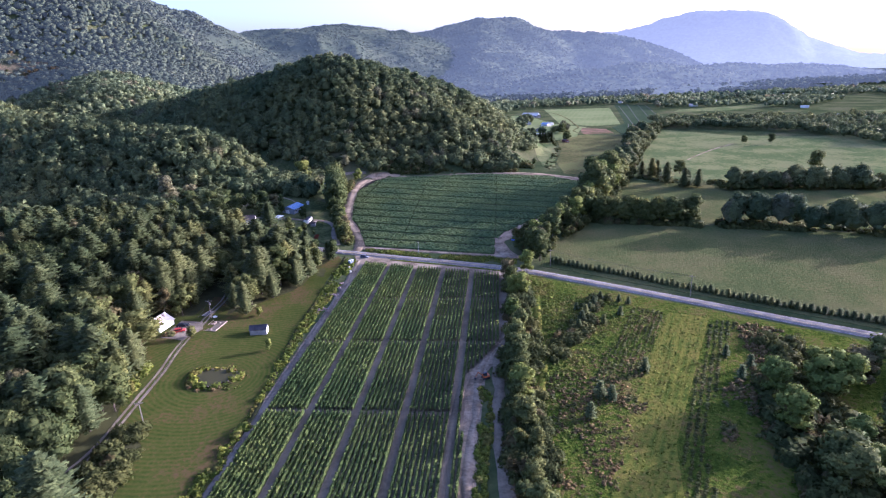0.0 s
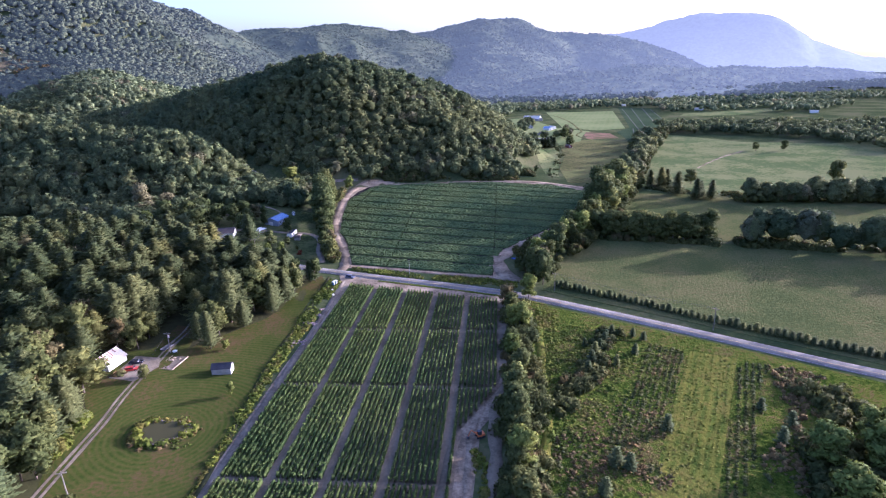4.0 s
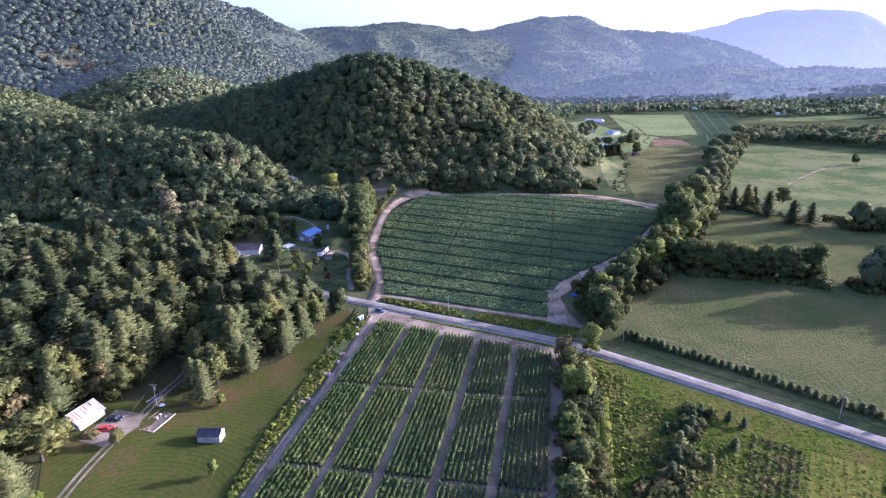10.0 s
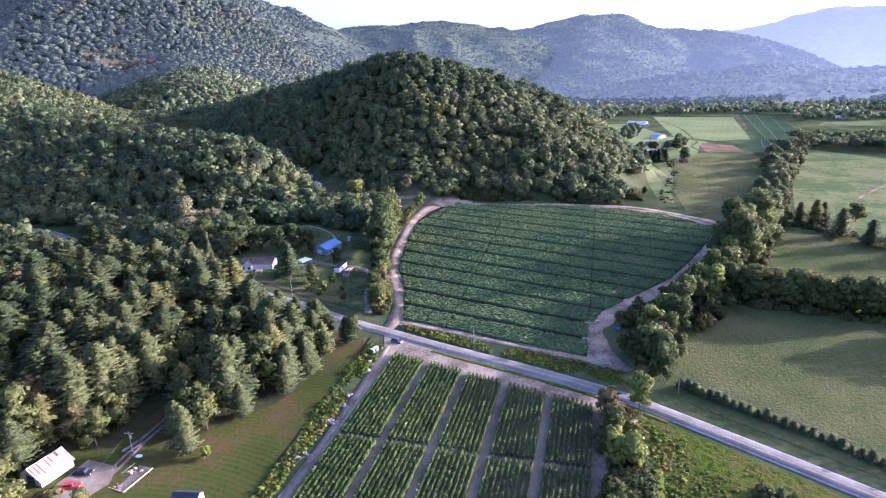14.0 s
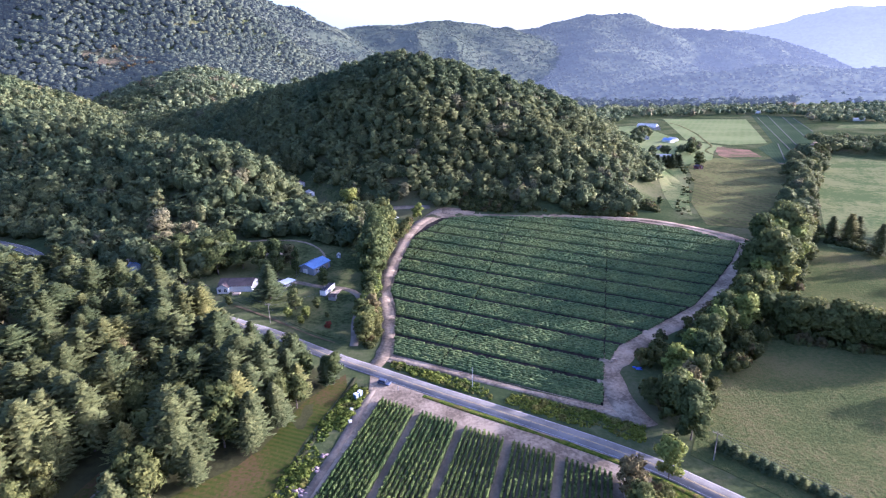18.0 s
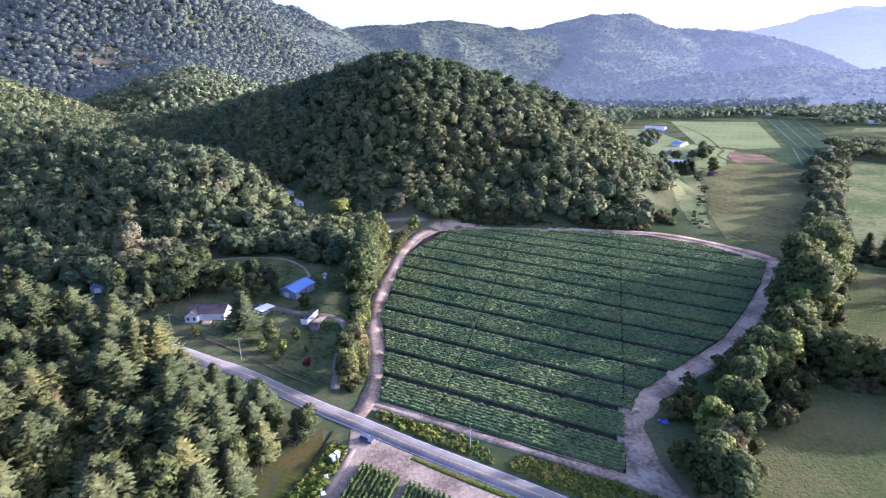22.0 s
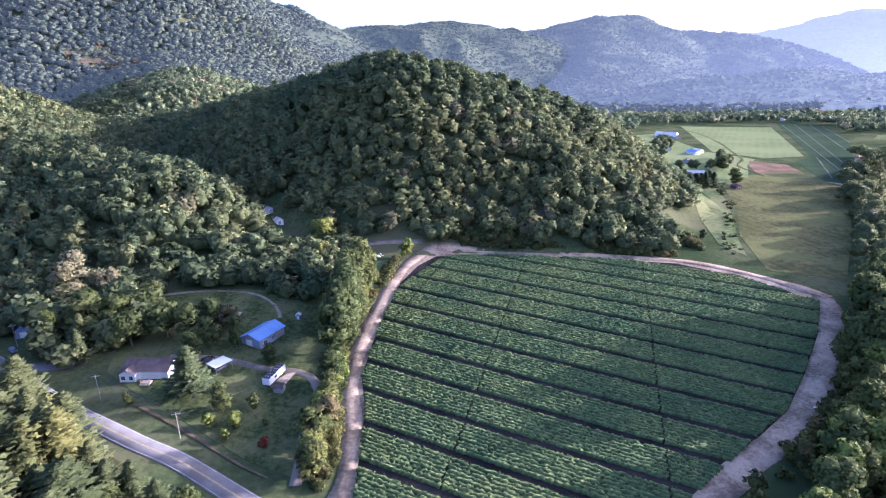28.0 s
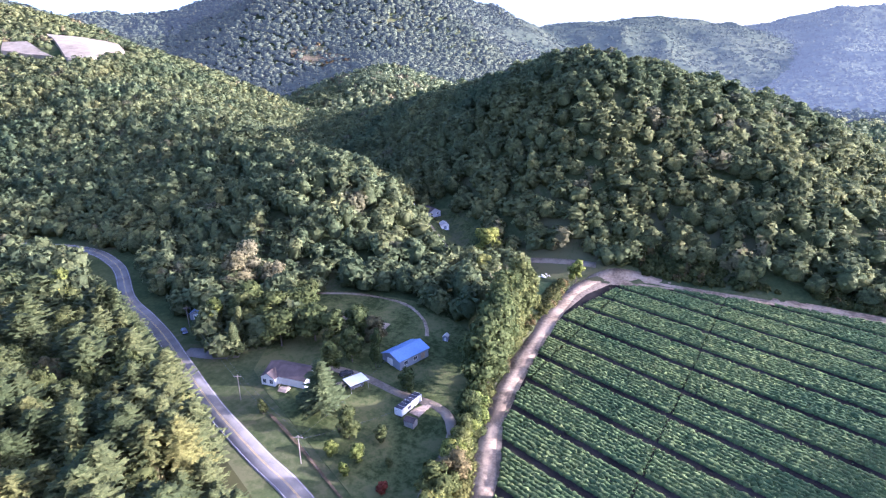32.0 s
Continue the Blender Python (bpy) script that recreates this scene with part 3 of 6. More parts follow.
sheet("back_meadow", MEADOW_2, MEADOW, 0.10, 12, label="green meadow between two tree lines")
sheet("pasture", PASTURE_1, PASTURE, 0.10, 16, label="pale sunlit pasture")
sheet("brown_field", BROWN, BROWNFIELD, 0.10, 12, label="brown stubble field beside the river trees")
sheet("hill_foot_meadow", HILLFOOT, PASTURE, 0.14, 10, label="bright grass at the foot of the hill")
sheet("farm_ground", FARM, HAYFIELD, 0.12, 12, label="bright mown grass round the far farm")
sheet("far_hayfield", HAY, HAYFIELD, 0.12, 16, label="light green cut hayfield")
sheet("clearing", CLEARING, PASTURE, 0.10, label="small sunlit grass clearing beside the lane")
sheet("back_yard", BACK_YARD, YARDGRASS, 0.10, label="shaded grass round the house at the foot of the hill")
sheet("vine_field", VINES, VINEROWS, 0.12, 16, label="dark blue-green field with pale straight lanes")
sheet("red_earth_patch", [(218, 757), (262, 764), (268, 815), (240, 840), (226, 800)], REDEARTH, 0.14, 12, label="bare red earth at the corner of the far fields")
for corners in (STRIP_1, STRIP_2, STRIP_3, STRIP_4):
    sheet("valley_field", corners, PASTURE, 0.12, 24, label="pale strip field on the far valley floor")
sheet("mountain_clearing", BURNT, DRYBRUSH, 6.0, 24, label="brown brushy clearing high on the mountain")
sheet("big_field_ground", [(-44, 300), (-50, 334), (-59, 365), (-61, 410), (-61, 445), (-56, 472), (-48, 485), (30, 490), (84, 487), (108, 472), (131, 442), (114, 405), (98, 376), (82, 352), (60, 330), (45, 315), (39, 300), (37, 276), (-5, 292)],
      EARTH, 0.12, label="pale earth margin round the large field")
sheet("big_field_beds_ground", BIG_FIELD, BEDEARTH, 0.15, label="dark earth between the crop beds of the large field, blackened for row shade")
sheet("patch_ground", PATCH_GROUND, EARTH, 0.12, label="pale bare earth round the crop patch")
sheet("patch_beds_ground", PATCH, FIELDEARTH, 0.16, label="dark lanes and beds of the crop patch")

road = ribbon("road", ROAD, 6.0, ASPHALT, 0.22, "worn grey two-lane country road")
WHITE_LINE = plain("road_paint_white", (0.36, 0.35, 0.34), 0.8, wear=0.3)
YELLOW_LINE = plain("road_paint_yellow", (0.38, 0.28, 0.10), 0.7, wear=0.2)
for off in (-2.7, 2.7):
    ribbon("edge_line", ROAD, 0.12, WHITE_LINE, 0.235, parent=road, side=off)
for off in (-0.16, 0.16):
    ribbon("centre_line", ROAD, 0.13, YELLOW_LINE, 0.235, parent=road, side=off)
ribbon("verge", [(x, y) for x, y in ROAD if -30 < x < 60][::-1], 1.7, SCRUBLAND, 0.18, "grassy verge between the road and the fields", "verge", side=-4.3, wobble=0.4)
ribbon("dirt_lane", LANE, 6.0, EARTH, 0.2, "pale dirt lane round the large field", wobble=0.25)
ribbon("river_track", RIVER_TRACK, 8.6, EARTH, 0.2, "pale worn dirt track along the river trees", side=-2.4, wobble=0.3)
ribbon("field_margin", [(-42, 302.5), (-5, 289.5), (38, 274)], 2.6, EARTH, 0.19, "pale strip of bare earth before the crop beds", "track", wobble=0.3)
ribbon("field_lane", [(-43, 281), (-46, 245), (-52, 195), (-58, 147), (-63, 109), (-72, 45)], 2.4, GRAVEL, 0.2, "grey gravel lane beside the crop patch", wobble=0.15)
ribbon("back_road", BACK_ROAD, 2.6, GRAVEL, 0.2, "grey gravel road at the foot of the hill", wobble=0.15)
ribbon("yard_drive", DRIVE, 3.2, GRAVEL, 0.2, "grey gravel drive into the yard", wobble=0.2)
ribbon("yard_arc", [(-160, 404), (-140, 411), (-118, 411), (-104, 403), (-98, 394)], 1.4, EARTH, 0.2, "worn path curving round the back lawn", "path", wobble=0.3)
ribbon("garden_strip", [(-140, 392), (-128, 391), (-114, 392)], 5, EARTH, 0.17, "bare earth garden strip", "garden", wobble=0.3)
ribbon("road_apron", [(-172, 347), (-160, 350), (-152, 354)], 5, ASPHALT, 0.2, "paved apron where a drive meets the road", wobble=0.2)
for off in (-0.9, 0.9):
    ribbon("barn_drive", BARN_DRIVE, 0.9, GRAVEL, 0.2, "pale wheel track of the drive to the barn", side=off, wobble=0.3)
sheet("barn_forecourt", [(-110, 192), (-101, 190), (-97, 200), (-99, 206), (-108, 207)], GRAVEL, 0.18, label="grey gravel forecourt of the barn")
ribbon("ditch", [(-51, 288), (-53, 262), (-55, 238), (-58, 215), (-60, 190), (-60, 165), (-61, 130)], 1.3, LITTER, 0.17, "narrow dark ditch beside the lawn", "ditch", wobble=0.3)
ribbon("washed_bank", [(34, 235), (28, 200), (20, 181), (14, 171), (10, 158), (8, 148), (6, 133), (3, 118), (1, 104), (-6, 50)], 2.4, EARTH, 0.22, "pale washed-out earth beside the creek", "bank", wobble=0.5)
ribbon("creek_bed", [(26, 186), (17, 165), (15, 147), (12, 127), (11, 110), (8, 60)], 3.2, FIELDEARTH, 0.2, "grey muddy creek bed", "creek", wobble=0.4)
ribbon("mud_track", [(6, 158), (3, 149), (0, 134), (-3, 119), (-6, 104), (-13, 50)], 2.2, FIELDEARTH, 0.24, "churned muddy wheel track beside the crop patch", "track", wobble=0.6)
ribbon("grass_track", [(42, 222), (35, 180), (31, 156), (25, 137), (21, 122), (14, 80)], 2.6, WEEDROWS, 0.2, "bright green mown grass track beside the river trees", "track", wobble=0.3)
ribbon("pasture_creek", [(255, 528), (262, 537), (300, 578), (324, 600), (353, 623)], 2.0, EARTH, 0.2, "pale washed bed of a small creek in the pasture", "creek", wobble=0.6)
PALE_LANE = plain("pale_lane", (0.115, 0.11, 0.09), 0.95, 0.0)
for a, b in (((327, 824), (468, 1278)), ((377, 918), (481, 1246)), ((422, 1003), (486, 1214)), ((302, 778), (438, 1248)), ((276, 742), (322, 872))):
    ribbon("vine_lane", [a, ((a[0] + b[0]) / 2, (a[1] + b[1]) / 2), b], 1.1, PALE_LANE, 0.25, "pale straight lane through the far field", "lane", step=20)


ribbon("vine_track", [(262, 722), (278, 708), (292, 735), (318, 776), (342, 815), (352, 850), (372, 885)], 4.0, EARTH, 0.26, "pale dirt track beside the far field", wobble=0.4)
ribbon("hay_path", [(222, 745), (216, 800), (236, 848), (244, 900), (258, 1000), (262, 1120), (240, 1200)], 3.0, BROWNFIELD, 0.22, "worn brown path beside the hayfield", "path", wobble=0.3)

# ---- the far ranges ----
def range_height(ridges, x, y):
    total = sum(ridge(r, x, y) ** 6 for r in ridges) ** (1 / 6)
    h = total * (1 + 0.07 * rough_land(x, y, 480, 3)) + smooth(total / 80) * 14 * rough_land(x, y, 200, 9, 4)
    return h - smooth(total / 120) * 26 * np.abs(value_noise(x / 170 + 0.2 * y / 170, y / 420, 23))


def range_mesh(name, ridges, x0, x1, y0, y1, step, material, label):
    """A far backdrop: a wooded mountain range with a treetop-rough surface."""
    xs, ys = np.arange(x0, x1, step), np.arange(y0, y1, step)
    x, y = np.meshgrid(xs, ys)
    rng = np.random.default_rng(3)
    x = x + rng.uniform(-0.4, 0.4, x.shape) * step
    y = y + rng.uniform(-0.4, 0.4, y.shape) * step
    h = range_height(ridges, x, y)
    total = h
    h = np.where(h > 3, h + rng.uniform(2, 8, x.shape), -6)
    n, k = len(xs), len(ys)
    i, j = np.meshgrid(np.arange(n - 1), np.arange(k - 1))
    q = (j * n + i).ravel()
    f = np.stack([q, q + 1, q + n + 1, q + n], 1)
    f = f[(total.ravel()[f].max(1) > 3) & (np.hypot(x.ravel()[f], y.ravel()[f]).max(1) < 5600)]
    return tagged(new(name, mesh_of(name, np.column_stack([x.ravel(), y.ravel(), h.ravel()]), f, material)), label, "mountains", kind="structure")


# The ranges glow with haze put into their materials.
range_mesh("backdrop_near_range", (RANGE_0,), -1750, 700, 1750, 4300, 13, HAZE_0, "hazy blue-green wooded mountain ridge behind the hill")
range_mesh("backdrop_range", (RANGE_A, RANGE_A_SPUR, RANGE_FOOT), -500, 2000, 1500, 4300, 13, HAZE_A, "hazy blue wooded mountain range across the valley")
range_mesh("backdrop_farthest_range", (RANGE_B,), 500, 3700, 2400, 4500, 20, HAZE_B, "pale hazy mountain with a rounded top against the light")


# ---- trees ----
def icosphere(sub):
    bm = bmesh.new()
    bmesh.ops.create_icosphere(bm, subdivisions=sub, radius=1)
    v, f = np.array([a.co[:] for a in bm.verts]), np.array([[a.index for a in p.verts] for p in bm.faces])
    bm.free()
    return v, f


BALLS = {k: icosphere(k) for k in (1, 2, 3)}


def unit(v):
    return v / np.maximum(np.linalg.norm(v, axis=-1, keepdims=True), 1e-6)


def cards(rng, at, out, size, long=1.0, soft=0.3):
    """Leaf sprays (one pointed triangle each) at points, facing roughly outwards; soft: how far their shading strays from the clump's."""
    n = len(at)
    nrm = unit(out + rng.normal(0, 0.5, (n, 3)))
    a = unit(np.cross(nrm, rng.normal(0, 1, (n, 3))))
    b = np.cross(nrm, a)
    s = size * rng.uniform(0.6, 1.35, (n, 1))
    p = np.stack([at - a * s * long - b * s * 0.5, at + a * s * long - b * s * 0.4, at + b * s * 0.9 + nrm * s * 0.3], 1)
    g = np.cross(p[:, 1] - p[:, 0], p[:, 2] - p[:, 0])
    turned = (g * out).sum(1) < 0
    p[turned] = p[turned][:, [0, 2, 1]]
    shade = unit(unit(np.asarray(out, float)) + rng.normal(0, soft, (n, 3)))
    return p.reshape(-1, 3), np.arange(n * 3).reshape(-1, 3), np.repeat(shade, 3, axis=0)


def join(pieces):
    verts, faces, normals, n = [], [], [], 0
    for v, f, m in pieces:
        verts.append(v)
        faces.append(f + n)
        normals.append(m)
        n += len(v)
    return np.concatenate(verts), np.concatenate(faces), np.concatenate(normals)


def ball(rng, centre, radii, sub, rough):
    v, f = BALLS[sub]
    w = v * (1 + rough * rng.normal(0, 1, (len(v), 1)).clip(-1.6, 1.6))
    return w * radii + centre, f, unit(unit(v / radii) + rng.normal(0, 0.25, v.shape))


def broad_crown(seed, lumps, sprays, size, sub=1, tall=1.0):
    """A broad crown of unit-ish size in metres: 15 m high, about 9 m across, of overlapping clumps of leaf sprays."""
    rng = np.random.default_rng(seed)
    pieces, cs, rs = [], [], []
    for k in range(lumps):
        h = rng.uniform(0.28, 1.0) if k else 0.6
        reach = 3.6 * math.sqrt(max(0.05, 1 - ((h - 0.55) / 0.52) ** 2))
        a, d = rng.uniform(0, 2 * math.pi), reach * math.sqrt(rng.uniform(0.1, 1)) if k else 0
        c = np.array([math.cos(a) * d, math.sin(a) * d, h * 14 * tall])
        r = np.array([1, 1, 0.85]) * (rng.uniform(1.3, 2.3) if k else 3.0)
        cs.append(c)
        rs.append(r)
        pieces.append(ball(rng, c, r * 0.68, sub, 0.2))
    cs, rs = np.array(cs), np.array(rs)
    k = rng.integers(0, lumps, sprays)
    d = rng.normal(0, 1, (sprays, 3))
    d[:, 2] += 0.25
    d = unit(d)
    at = cs[k] + d * rs[k] * rng.uniform(0.85, 1.2, (sprays, 1))
    whole = unit(at - [0, 0, 7.0 * tall])
    v, f, _ = cards(rng, at, d, size)
    pieces.append((v, f, np.repeat(unit(d * 0.75 + whole * 0.5 + rng.normal(0, 0.28, (sprays, 3))), 3, axis=0)))
    return join(pieces)


def dome_crown(seed, sub, lumps, sprays, size, spread=2.9):
    """A close crown for trees seen from afar: heaped clumps under a domed top, with leaf sprays on them; 15 m high."""
    rng = np.random.default_rng(seed)
    cs, rs = [np.array([0, 0, 7.6])], [np.array([3.4, 3.4, 5.2]) if lumps else np.array([3.7, 3.7, 5.2])]
    for k in range(lumps):
        a = k * 2.4 + rng.normal(0, 0.3)
        d = spread * math.sqrt((k + 0.5) / lumps) * rng.uniform(0.85, 1.25)
        cs.append(np.array([math.cos(a) * d, math.sin(a) * d, 12.6 - 0.55 * d * d * rng.uniform(0.6, 1.3)]))
        rs.append(np.array([1.5, 1.5, 1.6]) * rng.uniform(0.7, 1.25))
    pieces = [ball(rng, c, r * (0.8 if k else 0.88), sub if not k else 1, 0.2 if lumps else 0.3) for k, (c, r) in enumerate(zip(cs, rs)) if not k or sub > 1]
    k = np.where(rng.uniform(0, 1, sprays) < (0.25 if lumps else 1.0), 0, rng.integers(0, lumps + 1, sprays))
    d = rng.normal(0, 1, (sprays, 3))
    d[:, 2] = np.abs(d[:, 2]) * 0.9 + 0.05 - 0.3 * (rng.uniform(0, 1, sprays) < 0.3)
    d = unit(d)
    at = np.array(cs)[k] + d * np.array(rs)[k] * rng.uniform(0.92, 1.2, (sprays, 1))
    v, f, _ = cards(rng, at, d, size)
    whole = unit((at - [0, 0, 7.0]) / [1, 1, 1.3])
    pieces.append((v, f, np.repeat(unit(d * 0.6 + whole * 0.6 + rng.normal(0, 0.25, (sprays, 3))), 3, axis=0)))
    return join(pieces)


def pine_crown(seed, whorls, arms, along, size, tall=20.0, base=0.18, sub=2, blunt=3.0):
    """A tall irregular pine: whorls of boughs, each a chain of flat needle sprays pointing outwards, round a thin core."""
    rng = np.random.default_rng(seed)
    at, out, tilt = [], [], []
    for w in range(whorls):
        s = w / (whorls - 1)
        z = tall * (base + (1 - base) * s)
        reach = (3.8 * (1 - s ** blunt) + 0.75) * rng.uniform(0.7, 1.2)
        turn = rng.uniform(0, 6.28)
        for k in range(arms):
            a = turn + k * 2 * math.pi / arms + rng.normal(0, 0.22)
            r = reach * rng.uniform(0.6, 1.15)
            lift = rng.uniform(0.05, 0.4)
            for q in np.linspace(0.35, 1.0, along):
                at.append((math.cos(a) * r * q, math.sin(a) * r * q, z + r * lift * q * q - 0.05 * r + rng.normal(0, 0.12)))
                b = a + rng.normal(0, 0.45)
                out.append((math.cos(b), math.sin(b), lift + rng.normal(0, 0.25)))
                tilt.append(rng.normal(0, 0.35))
    at, out = np.array(at), np.array(out)
    side = np.column_stack([-out[:, 1], out[:, 0], np.array(tilt)])
    sz = size * rng.uniform(0.7, 1.3, (len(at), 1))
    tips = np.stack([at - side * sz * 0.75 - out * sz * 0.5, at + out * sz * 1.25, at + side * sz * 0.75 - out * sz * 0.5], 1)
    g = np.cross(tips[:, 1] - tips[:, 0], tips[:, 2] - tips[:, 0])
    down = g[:, 2] < 0
    tips[down] = tips[down][:, [0, 2, 1]]
    shade = unit(np.column_stack([at[:, :2], np.zeros(len(at))])) * 0.75 + [0, 0, 0.55] + rng.normal(0, 0.25, (len(at), 3))
    tips = tips.reshape(-1, 3)
    v, f = BALLS[sub]
    w = v * (1 + 0.1 * rng.normal(0, 1, (len(v), 1)))
    z = np.clip((w[:, 2:] + 1) / 2, 0, 1)
    core = np.column_stack([w[:, :2] * (2.2 * (1 - z ** blunt) + 0.12), tall * (base + (0.97 - base) * z)])
    return join([(tips, np.arange(len(tips)).reshape(-1, 3), np.repeat(unit(shade), 3, axis=0)), (core, f, unit(v * [1, 1, 0.5] + [0, 0, 0.3]))])


def trunk_mesh(name, height, r, limbs, seed):
    rng = random.Random(seed)
    bm = bmesh.new()
    rod(bm, (0, 0, -0.6), (0.1, 0.05, height * 0.5), r, r * 0.7, 7)
    rod(bm, (0.1, 0.05, height * 0.5), (0, 0.1, height * 0.92), r * 0.7, r * 0.2, 6)
    for k in range(limbs):
        a, h = rng.uniform(0, 6.28), height * rng.uniform(0.3, 0.7)
        d = height * 0.16
        rod(bm, (0.05, 0.05, h), (math.cos(a) * d, math.sin(a) * d, h + d * 0.9), r * 0.35, r * 0.1, 5)
    me = bpy.data.meshes.new(name)
    bm.to_mesh(me)
    bm.free()
    me.materials.append(BARK)
    return me


def mesh_pair(kind, seed):
    if kind == "pine":
        return trunk_mesh("trunk", 19, 0.28, 4, seed), leafy("crown", pine_crown(seed, 26, 12, 7, 0.52, base=0.1), NEEDLE)
    tall = (1.0, 0.85, 1.15, 1.0)[seed % 4]
    return trunk_mesh("trunk", 11 * tall, 0.24, 6, seed), leafy("crown", broad_crown(seed, 22, 2000, 0.5, tall=tall), LEAF)


def mesh_tint(me, material):
    c = me.copy()
    c.materials[0] = material
    return c


PINES = [mesh_pair("pine", s) for s in range(4)]
BROADS = [mesh_pair("broad", s) for s in range(10, 15)]
YOUNG = [(trunk_mesh("trunk", 18, 0.3, 0, s), leafy("crown", pine_crown(s, 12, 8, 4, 1.3, base=0.03, sub=2, blunt=1.1), NEEDLE)) for s in range(90, 93)]
BUSHY = [(trunk_mesh("trunk", 17, 0.32, 3, s), leafy("crown", pine_crown(s, 22, 11, 7, 0.62, base=0.07, blunt=1.4), NEEDLE)) for s in (95, 96)]
TANS = [(t, mesh_tint(c, TAN_LEAF)) for t, c in BROADS[:2]]
LIMES = [(t, mesh_tint(c, LIME_LEAF)) for t, c in BROADS[1:3]]
tree_rng = random.Random(7)


def tree(kind, x, y, size, label, group="", wide=1.0):
    """One tree: trunk and crown. size: its height in metres."""
    t, c = tree_rng.choice({"pine": PINES, "broad": BROADS, "tan": TANS, "lime": LIMES, "young": YOUNG, "bushy": BUSHY}[kind])
    ob = new("pine_tree" if kind in ("pine", "young", "bushy") else "tree")
    s = size / (20.0 if kind in ("pine", "young", "bushy") else 15.5)
    ob.matrix_world = pose(x, y, land_at(x, y) - 0.1, 0, 0, tree_rng.uniform(0, 360)) @ Matrix.Diagonal((s * wide, s * wide, s, 1))
    for name, me in (("trunk", t), ("crown", c)):
        p = new(name, me)
        p.parent = ob
    return tagged(ob, label, "tree", group)


def scatter(templates, x, y, height, rng, nominal, sink=0.0, wide=None, ground_height=land):
    """Copies of the templates, joined: arrays of corners and faces."""
    out = []
    pick = rng.integers(0, len(templates), len(x))
    z = ground_height(x, y) - sink
    for k, (v, f, nrm) in enumerate(templates):
        m = np.nonzero(pick == k)[0]
        if not len(m):
            continue
        a = rng.uniform(0, 2 * np.pi, len(m))[:, None]
        s = (height[m] / nominal)[:, None]
        w = s * rng.uniform(0.85, 1.2, (len(m), 1)) * (1 if wide is None else wide)
        px = (v[None, :, 0] * np.cos(a) - v[None, :, 1] * np.sin(a)) * w + x[m][:, None]
        py = (v[None, :, 0] * np.sin(a) + v[None, :, 1] * np.cos(a)) * w + y[m][:, None]
        pz = v[None, :, 2] * s + z[m][:, None]
        qx, qy = nrm[None, :, 0] * np.cos(a) - nrm[None, :, 1] * np.sin(a), nrm[None, :, 0] * np.sin(a) + nrm[None, :, 1] * np.cos(a)
        qz = np.broadcast_to(nrm[None, :, 2], qx.shape)
        out.append((np.stack([px, py, pz], 2).reshape(-1, 3), (f[None] + (np.arange(len(m)) * len(v))[:, None, None]).reshape(-1, f.shape[1]), np.stack([qx, qy, qz], 2).reshape(-1, 3)))
    return join(out)


def woods(name, templates, x, y, height, seed, material, nominal, label, wide=None, category="woods", sink=0.3):
    rng = np.random.default_rng(seed)
    return tagged(new(name, leafy(name, scatter(templates, x, y, height, rng, nominal, sink, wide), material)), label, category, kind="stuff")


def jittered(x0, x1, y0, y1, step, seed):
    rng = np.random.default_rng(seed)
    a, b = np.meshgrid(np.arange(x0, x1, step), np.arange(y0, y1, step))
    return a.ravel() + rng.uniform(-0.45, 0.45, a.size) * step, b.ravel() + rng.uniform(-0.45, 0.45, a.size) * step


def in_view(x, y, reach_left=-70.0, reach_right=44.0):
    """The wedge of land that can ever be seen along the flight, with a margin."""
    a = np.degrees(np.arctan2(x + 6, y - np.where(x < 0, 190, -10)))
    return (a > reach_left) & (a < reach_right)


NEAR_BROAD = [dome_crown(s, 2, 12, 640, 0.48, 3.3) for s in range(70, 76)]
NEAR_PINE = [pine_crown(s, 22, 11, 6, 0.52, sub=1) for s in range(80, 85)]
MID_BROAD = [dome_crown(s, 1, 7, 118, 0.98, 3.2) for s in range(20, 28)]
MID_PINE = [dome_crown(s, 1, 7, 118, 0.92, 2.3) for s in range(30, 36)]
FAR_BROAD = [dome_crown(s, 1, 3, 24, 1.5, 2.6) for s in range(40, 48)]
FAR_PINE = [dome_crown(s, 1, 3, 30, 1.3, 2.0) for s in range(50, 55)]
DOT = []
for s in range(60, 64):
    v, f, n = dome_crown(s, 1, 0, 6, 2.6)
    DOT.append((v, f, unit(n * 0.55 + [0, 0, 0.8])))


YARD_FRONT = [(-148, 331), (-100, 312), (-52, 294), (-52, 345), (-150, 362)]
# The wood beside the lawn: single trees nearest the flight, then joined stands.
wx, wy = jittered(-340, -50, 40, 345, 6.4, 11)
keep = ~open_land(wx, wy) & (away(ROAD, wx, wy) > np.where(wx > -112, 13, 10)) & ~((wx > -70) & (wy < 232)) & (wx < -58) & ~inside(YARD_FRONT, wx, wy) & (np.hypot(wx + 114, wy - 182) > 11)
wx, wy = wx[keep], wy[keep]
edge = away(LAWN_AREA + LAWN_AREA[:1], wx, wy)
single = (edge < 14) & (wy > 70) & (wx > -150) | ((away(ROAD, wx, wy) < 22) & (wx > -190))
pine_share = smooth((wy - 150) / 90) * 0.45 + 0.15
r = np.random.default_rng(12)
is_pine = r.uniform(0, 1, len(wx)) < pine_share
size = r.uniform(13, 20, len(wx)) * np.where(is_pine, 1.18, 1.0) * (1 - 0.25 * (edge < 6)) * np.where(wx > -108, np.clip(0.6 + (away(ROAD, wx, wy) - 13) / 45, 0.6, 1), 1)
count = 0
